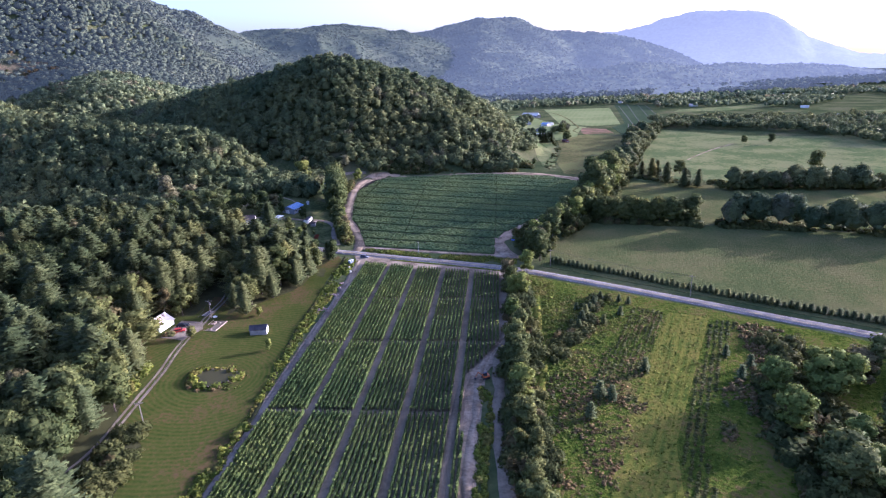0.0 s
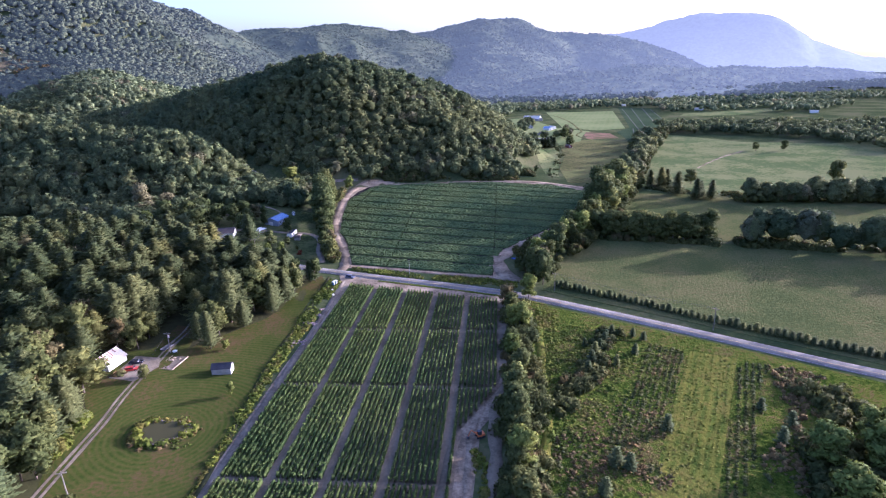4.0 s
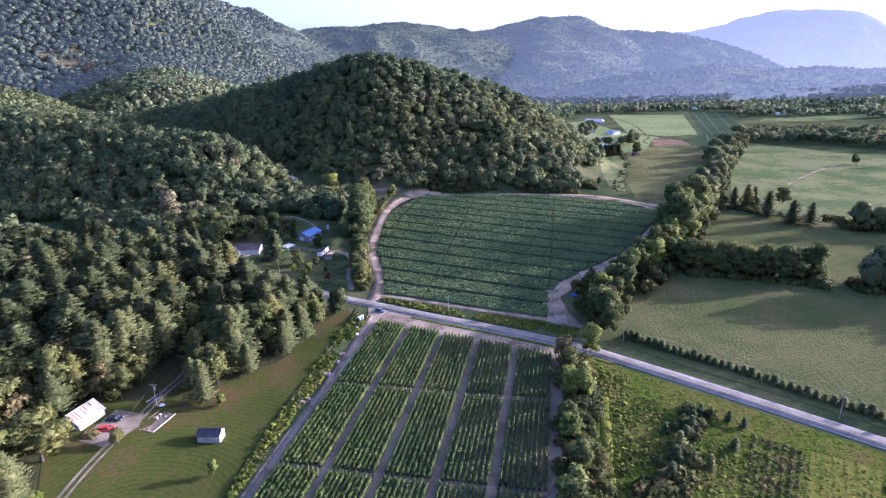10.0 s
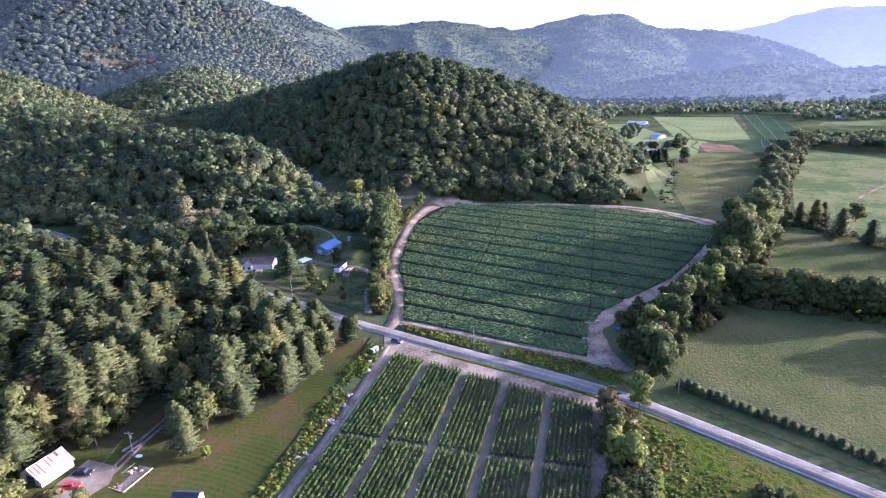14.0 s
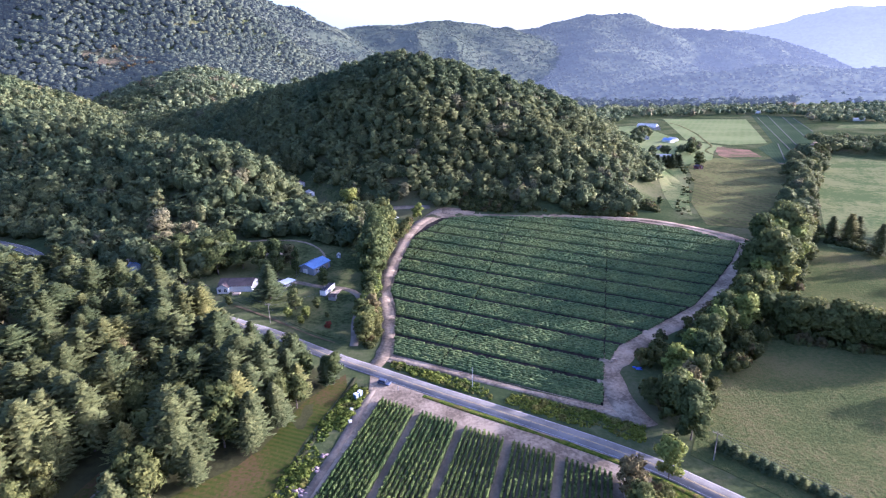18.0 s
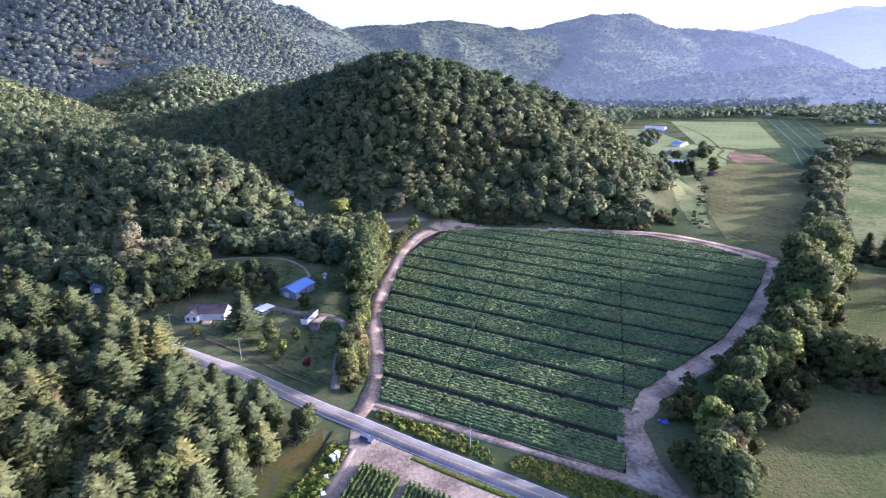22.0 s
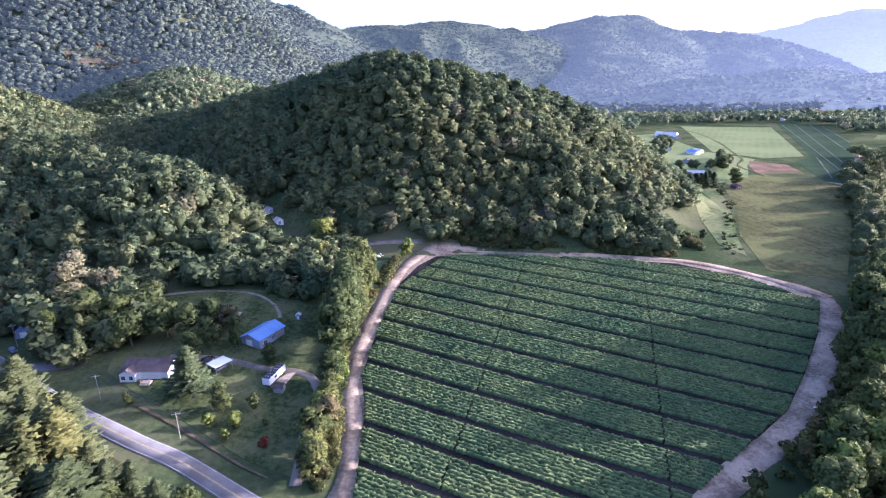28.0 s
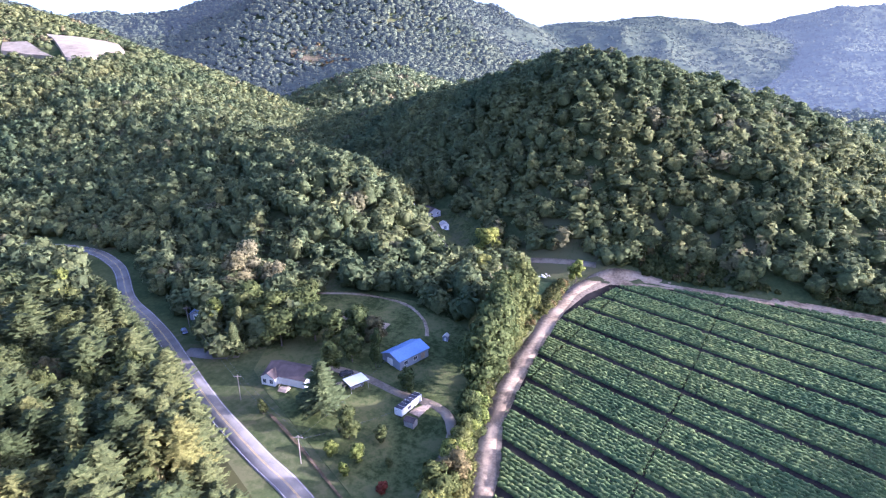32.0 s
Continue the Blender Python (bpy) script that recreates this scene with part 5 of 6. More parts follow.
thicket("field_edge_shrubs", [(108, 500), (116, 498), (128, 545), (150, 610), (166, 690), (160, 692), (144, 615), (122, 550), (112, 520)], 3.2, 0.8, 2.2, SCRUB, 231, "rough shrubs along the edge of the brown field", 0.05, 12)
thicket("clearing_brush", BURNT, 13, 5, 11, RUST, 232, "thin brown brush on the mountain clearing", -0.3, 60, 1.3)
thicket("copse_bushes", [(218, 394), (262, 390), (335, 374), (345, 388), (268, 408), (222, 410)], 3.2, 3.0, 7.0, SCRUB, 226, "dense dark bushes below the copse", -0.8)
thicket("meadow_bushes", [(172, 446), (200, 424), (236, 412), (238, 420), (205, 436), (178, 456)], 3.0, 1.5, 3.5, SCRUB, 227, "low bushes between the meadow pines", -0.1)
thicket("river_edge_shrubs", [(280, 700), (300, 760), (330, 800), (340, 790), (306, 720), (290, 690)], 4.0, 4, 9, SCRUB, 228, "dense bushes along the river", -0.6)
thicket("hill_foot_bushes", [(-48, 492), (40, 497), (84, 492), (100, 500), (96, 540), (88, 515), (40, 512), (-40, 510), (-66, 500)], 2.8, 1.8, 4.5, SCRUB, 213, "dark bushes along the foot of the hill", -0.5)
thicket("yard_edge_bushes", [(-150, 362), (-142, 376), (-160, 392), (-172, 380), (-160, 364)], 2.6, 2.0, 4.5, SCRUB, 214, "dark bushes behind the yard", -0.5)

def planted(name, poly, heading, pitch, step, low, high, material, seed, label):
    """Young plants standing in straight rows."""
    a = radians(heading)
    s, u = np.meshgrid(np.arange(-160, 160, step), np.arange(-160, 160, pitch))
    rng = np.random.default_rng(seed)
    s, u = s.ravel() + rng.normal(0, step * 0.12, s.size), u.ravel() + rng.normal(0, 0.08, s.size)
    cx, cy = np.mean([c[0] for c in poly]), np.mean([c[1] for c in poly])
    x, y = cx + s * math.sin(a) - u * math.cos(a), cy + s * math.cos(a) + u * math.sin(a)
    m = inside(poly, x, y) & (rng.uniform(0, 1, len(x)) < 0.86) & (y > 70)
    return woods(name, CLUMPS, x[m], y[m], rng.uniform(low, high, m.sum()), seed, material, 1.0, label, 1.0, "plants")


planted("planted_rows", WEED_ROWS, 30, 1.8, 0.95, 0.7, 1.1, SCRUB, 216, "young dark green plants in dotted rows")
planted("planted_rows", WEED_ROWS_2, 30, 1.9, 1.0, 0.7, 1.1, SCRUB, 217, "young dark green plants in dotted rows")
planted("band_rows", WEED_BAND, 30, 1.25, 0.9, 0.4, 0.8, LUSH, 218, "short bright plants in close rows")
thicket("field_grass", [(42, 240), (96, 202), (124, 178), (118, 158), (90, 140), (62, 80), (24, 80), (26, 128), (34, 176)], 1.25, 0.25, 0.6, LUSH, 233, "tufted grass of the overgrown field", -0.1, 7, 1.3)
thicket("dry_weeds", [(20, 130), (46, 146), (58, 134), (44, 116), (26, 76), (10, 76), (13, 120)], 1.2, 0.4, 1.0, RUST, 219, "rusty dry weeds in the overgrown field", -0.3, 9)
thicket("tall_weeds", [(41, 214), (67, 218), (79, 202), (46, 148), (26, 138), (32, 170)], 1.3, 0.35, 1.0, LUSH, 220, "green and yellow weeds of the overgrown field", 0.0, 9)
thicket("brush", [(111, 185), (126, 177), (110, 158), (83, 139), (70, 116), (86, 116), (96, 134)], 1.6, 0.5, 1.5, RUST, 224, "brown and green brush beside the planted rows", -0.1, 10)
thicket("brush_bushes", [(67, 217), (72, 212), (56, 184), (40, 160), (33, 164), (48, 192)], 2.2, 1.4, 3.0, SCRUB, 225, "dark green bushes in a loose line across the overgrown field", 0.0, 9)


# ---- crops ----
def row_mesh(rng, x, y, half, tall, leaf):
    """A row of close-set plants as one uneven hedge, with leaf tips standing out; broken where plants are missing."""
    n = len(x)
    d = np.array([x[-1] - x[0], y[-1] - y[0]])
    d = d / np.linalg.norm(d)
    across = np.array([-d[1], d[0]])
    z = land(x, y) + 0.1
    gap = rng.uniform(0, 1, n) < 0.03
    swell = np.where(gap, 0.35, 1.0) * rng.uniform(0.75, 1.2, n)
    rings = []
    for off, up in ((-1.0, -0.05), (-0.8, 0.88), (0.0, 1.05), (0.8, 0.88), (1.0, -0.05)):
        o = off * half * swell * rng.uniform(0.88, 1.15, n)
        h = (up * tall * swell * rng.uniform(0.75, 1.2, n)) if up > 0 else np.full(n, up)
        rings.append(np.column_stack([x + across[0] * o + d[0] * rng.normal(0, 0.1, n), y + across[1] * o + d[1] * rng.normal(0, 0.1, n), z + h]))
    v = np.stack(rings, 1).reshape(-1, 3)
    far = np.hypot(np.diff(x), np.diff(y)) < 2.5
    i = np.nonzero(far)[0][:, None] * 5
    f = np.concatenate([np.concatenate([i + [k, k + 6, k + 1], i + [k, k + 5, k + 6]]) for k in range(4)])
    at = np.tile(np.column_stack([x, y, z + tall * 0.95 * swell]), (2, 1)) + rng.normal(0, 1, (2 * n, 3)) * [half * 0.5, half * 0.5, 0.1]
    over = np.array([(-1.0, 0.25), (-0.7, 0.7), (0.0, 1.0), (0.7, 0.7), (1.0, 0.25)])
    nrm = np.tile(np.column_stack([across[0] * over[:, 0], across[1] * over[:, 0], over[:, 1]]), (n, 1))
    nrm = unit(nrm + rng.normal(0, 0.3, nrm.shape))
    return join([(v, f, nrm), cards(rng, at, np.tile([0.1, 0.05, 0.9], (2 * n, 1)), leaf, soft=0.5)])


def crop_bed(rows, half, tall, leaf, seed, label, group, material):
    """A bed of crops; each row of plants is a part."""
    rng = np.random.default_rng(seed)
    rows = [(x, y) for x, y in rows if len(x) > 3]
    if not rows:
        return
    cx, cy = float(np.mean([x.mean() for x, y in rows])), float(np.mean([y.mean() for x, y in rows]))
    bed = thing("crop_bed", cx, cy, 0, label, "crop bed", group)
    cz = bed.matrix_world.translation.z
    for x, y in rows:
        v, f, n = row_mesh(rng, x, y, half, tall, leaf)
        new("crop_strip", leafy("crop_strip", (v - [cx, cy, cz], f, n), material)).parent = bed


# The large field: beds along the road's heading, cut by three seams.
ALONG = (0.940, -0.342)
FIRST, BED = 1.0, 14.6
for k in range(14):
    lo = FIRST + k * BED
    blocks = {q: [] for q in range(4)}
    for off in lo + np.arange(8) * 1.47:
        s = np.arange(-60, 260, 0.62)
        x, y = -41 + ALONG[0] * s - ALONG[1] * off, 305 + ALONG[1] * s + ALONG[0] * off
        m = inside(BIG_FIELD, x, y)
        x, y = x[m], y[m]
        seams = [-55 + 0.17 * (y - 388), -17 + 0.13 * (y - 340), 40 + 0.145 * (y - 340)]
        block = sum((x > e).astype(int) for e in seams)
        clear = np.min([np.abs(x - e) - g for e, g in zip(seams, (0.2, 0.3, 0.12))], axis=0) > -1 if len(x) else np.zeros(0, bool)
        for q in range(4):
            blocks[q].append((x[(block == q) & clear], y[(block == q) & clear]))
    for q, rows in blocks.items():
        crop_bed(rows, 0.68, 0.9, 0.26, 100 + k * 4 + q, "bed of low dark green bushy crops in close rows", "beds of the large field", CROP)

# The patch before the road: five beds of staked plants with cross breaks.
ROWWAY = Vector((0.140, 0.990)).normalized()
for k in range(5):
    left, right = -38.5 + k * 14.0, -26.8 + k * 14.0
    for q in range(5):
        rows = []
        for u in np.linspace(left + 0.5, right - 0.5, 9):
            top = 275.5 - (u + 38.5) * 0.405
            s = np.arange(0.5, 230, 0.5)
            x, y = u - ROWWAY.x * s, top - ROWWAY.y * s
            breaks = [b - 0.13 * (x + 42) for b in (227, 186, 141, 96)]
            m = (sum((y < b).astype(int) for b in breaks) == q) & (np.min([np.abs(y - b) for b in breaks], axis=0) > 0.55)
            m &= inside(PATCH, x, y)
            rows.append((x[m], y[m]))
        crop_bed(rows, 0.36, 1.35, 0.34, 300 + k * 5 + q, "bed of tall staked green crop plants in rows", "beds of the crop patch", TALL_CROP)


# ---- things: helpers ----
WHITE = plain("white_paint", (0.70, 0.67, 0.60), 0.6, wear=0.15, scale=0.6)
GREYROOF = plain("grey_shingles", (0.085, 0.066, 0.058), 0.95, 0.1, wear=0.25, scale=1.5, bump=0.4)
DARKROOF = plain("dark_shingles", (0.045, 0.045, 0.052), 0.95, 0.05, wear=0.25, scale=1.5, bump=0.4)
BLUEROOF = plain("blue_metal_roof", (0.17, 0.25, 0.40), 0.5, 0.4, 0.1, wear=0.12, scale=0.5)
TINROOF = plain("bare_tin_roof", (0.50, 0.45, 0.37), 0.6, 0.3, 0.0, wear=0.2, scale=0.7)
RUSTROOF = plain("rust_red_roof", (0.20, 0.075, 0.055), 0.7, 0.3, wear=0.35, scale=0.8)
BOARDS = plain("weathered_boards", (0.30, 0.27, 0.23), 0.9, 0.2, wear=0.25, scale=2.0, bump=0.4)
GREYWALL = plain("grey_siding", (0.24, 0.25, 0.27), 0.8, wear=0.2, scale=1.0)
TIMBER = plain("raw_timber", (0.36, 0.27, 0.18), 0.85, wear=0.3, scale=2.0)
POLEWOOD = plain("pole_wood", (0.24, 0.20, 0.16), 0.9, wear=0.3, scale=3.0)
PALEPOLE = plain("pale_pole", (0.32, 0.30, 0.27), 0.7, wear=0.2, scale=3.0)
DARKMETAL = plain("dark_metal", (0.05, 0.05, 0.055), 0.5, 0.5, 0.3)
RUBBER = plain("tyre_rubber", (0.03, 0.03, 0.03), 0.9, 0.2)
CHROME = plain("wheel_metal", (0.5, 0.5, 0.5), 0.35, 0.5, 0.9)
REDPAINT = plain("red_car_paint", (0.42, 0.04, 0.03), 0.3, 0.5)
BLACKPAINT = plain("black_car_paint", (0.03, 0.03, 0.035), 0.25, 0.5)
SILVERPAINT = plain("blue_grey_car_paint", (0.09, 0.10, 0.14), 0.3, 0.5, 0.2)
WHITEPAINT = plain("white_car_paint", (0.75, 0.75, 0.75), 0.3, 0.5)
BLUEPLASTIC = plain("blue_plastic", (0.09, 0.16, 0.20), 0.6)
TARP = plain("blue_tarp", (0.10, 0.14, 0.5), 0.6, wear=0.3, scale=2.0)
ORANGE = plain("orange_machine_paint", (0.45, 0.12, 0.03), 0.5)
LAMP = plain("lamp_glass", (0.6, 0.55, 0.5), 0.2, 0.6)
PINKDEBRIS = plain("pinkish_rubble", (0.24, 0.17, 0.155), 0.9, wear=0.4, scale=2.0)
GRANITE = soil("bald_granite", ((0.3, (0.150, 0.128, 0.088)), (0.5, (0.215, 0.182, 0.128)), (0.7, (0.275, 0.232, 0.168))), 0.012, 0.1, 0.7, 1.0)
GLASS, gn, gl, gb = shader("window_glass", 0.08, 0.6)
gb.inputs["Base Color"].default_value = (0.03, 0.035, 0.045, 1)
WATER, gn, gl, gb = shader("pond_water", 0.06, 0.04)
gb.inputs["Base Color"].default_value = (0.050, 0.046, 0.018, 1)
gb.inputs["Roughness"].default_value = 0.45
ripple = node(gn, "ShaderNodeTexNoise", Scale=1.6, Detail=3.0)
rb = node(gn, "ShaderNodeBump", Strength=0.08, Distance=0.05)
gl.new(ripple.outputs[0], rb.inputs["Height"])
gl.new(rb.outputs[0], gb.inputs["Normal"])


def slab(bm, a, b, c, d, thick):
    """A flat plate with the given upper corners and a thickness downwards."""
    top = [Vector(p) for p in (a, b, c, d)]
    n = (top[1] - top[0]).cross(top[2] - top[0]).normalized()
    if n.z < 0:
        n = -n
    v = [bm.verts.new(p) for p in top] + [bm.verts.new(p - n * thick) for p in top]
    for f in ((0, 1, 2, 3), (7, 6, 5, 4), (0, 4, 5, 1), (1, 5, 6, 2), (2, 6, 7, 3), (3, 7, 4, 0)):
        bm.faces.new([v[i] for i in f])
    bmesh.ops.recalc_face_normals(bm, faces=bm.faces[:])
    return bm


def window(parent, x, y, z, w, h, axis, trim=WHITE):
    """A window in a wall that faces -y (axis 'y') or +x (axis 'x'): frame, glass and a sill."""
    t = 0.06
    fr = part("window", bmesh.new(), trim, parent)
    bm = bmesh.new()
    for a0, a1, b0, b1 in ((-w / 2 - 0.1, w / 2 + 0.1, h, h + 0.1), (-w / 2 - 0.1, w / 2 + 0.1, -0.1, 0), (-w / 2 - 0.1, -w / 2, 0, h), (w / 2, w / 2 + 0.1, 0, h), (-0.03, 0.03, 0, h)):
        if axis == "y":
            box(bm, x + a0, x + a1, y - t, y + t, z + b0, z + b1)
        else:
            box(bm, x - t, x + t, y + a0, y + a1, z + b0, z + b1)
    bm.to_mesh(fr.data)
    bm.free()
    g = boxed(x - w / 2, x + w / 2, y - 0.03, y + 0.02, z, z + h) if axis == "y" else boxed(x - 0.02, x + 0.03, y - w / 2, y + w / 2, z, z + h)
    part("pane", g, GLASS, fr)


def gable_house(name, x, y, turn, w, l, h, rise, walls, roof, label, category, over=0.5, ribs=0, windows=(), doors=(), other_roof=None, base=None):
    """A building whose ridge runs along its local y: walls, two roof slopes with ribs, gable ends, windows and doors. w across, l along."""
    ob = thing(name, x, y, turn, label, category)
    t = 0.18
    for wall, bm in (("side_wall", boxed(-w / 2, -w / 2 + t, -l / 2, l / 2, -0.5, h)), ("side_wall", boxed(w / 2 - t, w / 2, -l / 2, l / 2, -0.5, h))):
        part(wall, bm, walls, ob)
    for s in (-1, 1):
        bm = bmesh.new()
        y0, y1 = (s * l / 2 - s * t, s * l / 2)
        ring = [(-w / 2, -0.5), (w / 2, -0.5), (w / 2, h), (0, h + rise), (-w / 2, h)]
        a, b = [bm.verts.new((p, y0, q)) for p, q in ring], [bm.verts.new((p, y1, q)) for p, q in ring]
        bm.faces.new(a)
        bm.faces.new(b[::-1])
        for i in range(5):
            bm.faces.new((a[i], b[i], b[(i + 1) % 5], a[(i + 1) % 5]))
        bmesh.ops.recalc_face_normals(bm, faces=bm.faces[:])
        part("gable_wall", bm, walls, ob)
    k = rise / (w / 2)
    for s in (-1, 1):
        e = w / 2 + over
        top, low = h + rise + 0.12, h - k * over + 0.12
        m = roof if s > 0 or other_roof is None else other_roof
        sl = part("roof_slope", slab(bmesh.new(), (0, -l / 2 - over, top), (0, l / 2 + over, top), (s * e, l / 2 + over, low), (s * e, -l / 2 - over, low), 0.12), m, ob)
        for i in range(ribs):
            yy = -l / 2 - over + (l + 2 * over) * (i + 0.5) / ribs
            part("rib", slab(bmesh.new(), (0, yy - 0.05, top + 0.05), (0, yy + 0.05, top + 0.05), (s * e, yy + 0.05, low + 0.05), (s * e, yy - 0.05, low + 0.05), 0.06), m, sl)
    part("ridge_cap", boxed(-0.14, 0.14, -l / 2 - over, l / 2 + over, h + rise + 0.06, h + rise + 0.18, bevel=0.03), roof, ob)
    for wx, wz, ww, wh, axis in windows:
        window(ob, wx if axis == "y" else w / 2 + 0.03, -l / 2 - 0.03 if axis == "y" else wx, wz, ww, wh, axis)
    for dx, dw, dh, axis, m in doors:
        part("door", boxed(dx - dw / 2, dx + dw / 2, -l / 2 - 0.06, -l / 2 + 0.02, -0.1, dh) if axis == "y" else boxed(w / 2 - 0.02, w / 2 + 0.06, dx - dw / 2, dx + dw / 2, -0.1, dh), m, ob)
    return ob


def car(x, y, turn, paint, label, long=4.7, tall=1.7, group=""):
    """A parked car, its length along its local x."""
    ob = thing("car", x, y, turn, label, "car", group)
    L, W = long / 2, 0.92
    bm = boxed(-L, L, -W, W, 0.35, 0.95, bevel=0.14)
    for v in bm.verts:
        if v.co.z > 0.7 and v.co.x > L * 0.6:
            v.co.z -= 0.1
    body = part("body", bm, paint, ob)
    bm = boxed(-L * 0.82, L * 0.42, -W * 0.86, W * 0.86, 0.9, tall, bevel=0.1)
    for v in bm.verts:
        if v.co.z > 1.2:
            v.co.x = v.co.x * 0.86 - 0.05
            v.co.y *= 0.9
    part("cabin", bm, paint, ob)
    part("windscreen", slab(bmesh.new(), (L * 0.36, -W * 0.72, tall - 0.1), (L * 0.36, W * 0.72, tall - 0.1), (L * 0.47, W * 0.76, 1.0), (L * 0.47, -W * 0.76, 1.0), 0.05), GLASS, ob)
    part("rear_window", slab(bmesh.new(), (-L * 0.78, -W * 0.7, tall - 0.15), (-L * 0.78, W * 0.7, tall - 0.15), (-L * 0.86, W * 0.74, 1.05), (-L * 0.86, -W * 0.74, 1.05), 0.05), GLASS, ob)
    for s in (-1, 1):
        part("side_window", boxed(-L * 0.7, L * 0.3, s * W * 0.86 - 0.03, s * W * 0.86 + 0.03, 1.08, tall - 0.18), GLASS, ob)
        part("headlight", boxed(L - 0.08, L + 0.02, s * W * 0.7 - 0.15, s * W * 0.7 + 0.15, 0.62, 0.78), LAMP, ob)
        part("tail_light", boxed(-L - 0.02, -L + 0.08, s * W * 0.75 - 0.12, s * W * 0.75 + 0.12, 0.62, 0.82), REDPAINT, ob)
        for f in (-0.62, 0.62):
            wheel = part("wheel", rod(bmesh.new(), (L * f, s * (W - 0.12), 0.33), (L * f, s * (W + 0.06), 0.33), 0.33, 0.33, 16), RUBBER, ob)
            part("rim", rod(bmesh.new(), (L * f, s * (W + 0.02), 0.33), (L * f, s * (W + 0.08), 0.33), 0.2, 0.2, 12), CHROME, wheel)
    return ob


def utility_pole(x, y, tall, turn=0.0, arm=True, wood=POLEWOOD, tank=False, label="weathered wooden utility pole with a crossarm"):
    ob = thing("utility_pole", x, y, turn, label, "pole", "utility poles")
    part("post", rod(bmesh.new(), (0, 0, -0.8), (0, 0, tall), 0.14, 0.09, 10), wood, ob)
    if arm:
        cross = part("crossarm", boxed(-1.2, 1.2, -0.07, 0.07, tall - 0.7, tall - 0.55), wood, ob)
        for s in (-1.1, -0.4, 0.4, 1.1):
            part("insulator", rod(bmesh.new(), (s, 0, tall - 0.55), (s, 0, tall - 0.35), 0.05, 0.04, 8), PALEPOLE, cross)
    if tank:
        part("transformer", rod(bmesh.new(), (0.35, 0, tall - 2.2), (0.35, 0, tall - 1.2), 0.25, 0.25, 12), PALEPOLE, ob)
    return ob


def wire(a, b, sag, label="thin dark overhead wire"):
    c = bpy.data.curves.new("wire", "CURVE")
    c.dimensions, c.bevel_depth, c.bevel_resolution = "3D", 0.025, 1
    s = c.splines.new("POLY")
    s.points.add(12)
    for k in range(13):
        t = k / 12
        p = Vector(a).lerp(Vector(b), t)
        s.points[k].co = (p.x, p.y, p.z - sag * 4 * t * (1 - t), 1)
    c.materials.append(DARKMETAL)
    return tagged(new("overhead_wire", c), label, "wire", "overhead wires")


def heap(name, x, y, count, spread, low, high, material, label, category, seed, flat=0.5):
    """A heap of separate rough pieces."""
    ob = thing(name, x, y, 0, label, category)
    rng = np.random.default_rng(seed)
    for k in range(count):
        r = rng.uniform(low, high)
        v, f, _ = ball(rng, np.array([rng.normal(0, spread), rng.normal(0, spread * 0.7), r * 0.3]), np.array([r, r * rng.uniform(0.4, 0.9), r * flat]), 1, 0.2)
        new("piece", mesh_of("piece", v, f, material)).parent = ob
    return ob


# ---- the lawn, the barn and the pond ----
gable_house("barn", -114.5, 201, -14, 7.6, 8.5, 2.0, 2.5, WHITE, TINROOF, "white barn with a bright tin roof patched in rusty red", "barn", 0.4, 10,
            doors=((0, 3.0, 2.4, "y", DARKMETAL),), windows=((2.8, 1.0, 0.8, 0.8, "y"),))
for k, low in ((0, 2.4), (1, 2.9), (2, 3.4), (4, 2.6), (5, 2.0), (7, 1.4)):
    for side in (-1, 1):
        yy, a, b = -4.2 + k * 0.95, 0.16, low if side > 0 else 4.1
        part("roof_sheet", slab(bmesh.new(), (side * a, yy - 0.22, 4.69 - 0.658 * a), (side * a, yy + 0.22, 4.69 - 0.658 * a), (side * b, yy + 0.22, 4.69 - 0.658 * b), (side * b, yy - 0.22, 4.69 - 0.658 * b), 0.05),
             RUSTROOF, bpy.data.objects["barn"], "rusty red roof sheet")
thicket("orange_bush", [(-110.5, 193), (-107, 192.5), (-106.5, 195.5), (-110, 196.5)], 1.2, 1.4, 2.3, RUST, 230, "orange-leaved bush before the barn", -0.9, 5, 1.0, "bush")
gable_house("shed", -74, 197.2, 93, 3.8, 6.4, 2.3, 1.2, BOARDS, DARKROOF, "small weathered shed with a dark roof on the lawn", "shed", 0.25, 0,
            windows=((-1.6, 0.9, 0.8, 0.8, "x"), (1.4, 0.9, 0.8, 0.8, "x")), doors=((0, 1.0, 1.9, "x", WHITE),))
part("white_end", boxed(-1.7, 1.7, -3.27, -3.22, 0, 2.2), WHITE, bpy.data.objects["shed"], "white painted end wall")
car(-105, 197.2, 15, REDPAINT, "red car parked before the barn", 4.6, 1.6)
car(-105.5, 202, 5, BLACKPAINT, "black car parked beside the barn", 4.8, 1.5)
pad = thing("timber_pad", -93.5, 203, -12, "timber-edged gravel pad beside the drive", "pad")
part("surface", boxed(-3, 3, -4.5, 4.5, 0.0, 0.14), GRAVEL, pad)
for a in ((-3.15, -2.95, -4.6, 4.6), (2.95, 3.15, -4.6, 4.6), (-3.0, 3.0, -4.65, -4.45)):
    part("edging", boxed(*a, 0, 0.35, bevel=0.02), TIMBER, pad)
heap("firewood_heap", -94, 205, 16, 1.0, 0.3, 0.7, TIMBER, "heap of pale cut logs on the gravel pad", "firewood", 5)
heap("rubble_heap", -94.5, 200, 8, 0.7, 0.25, 0.5, PINKDEBRIS, "small heap of reddish rubble on the gravel pad", "rubble", 6)
tank = thing("gas_tank", -95.5, 210, 20, "white rounded gas tank beside the drive", "tank")
bm = bmesh.new()
bmesh.ops.create_uvsphere(bm, u_segments=16, v_segments=10, radius=0.5)
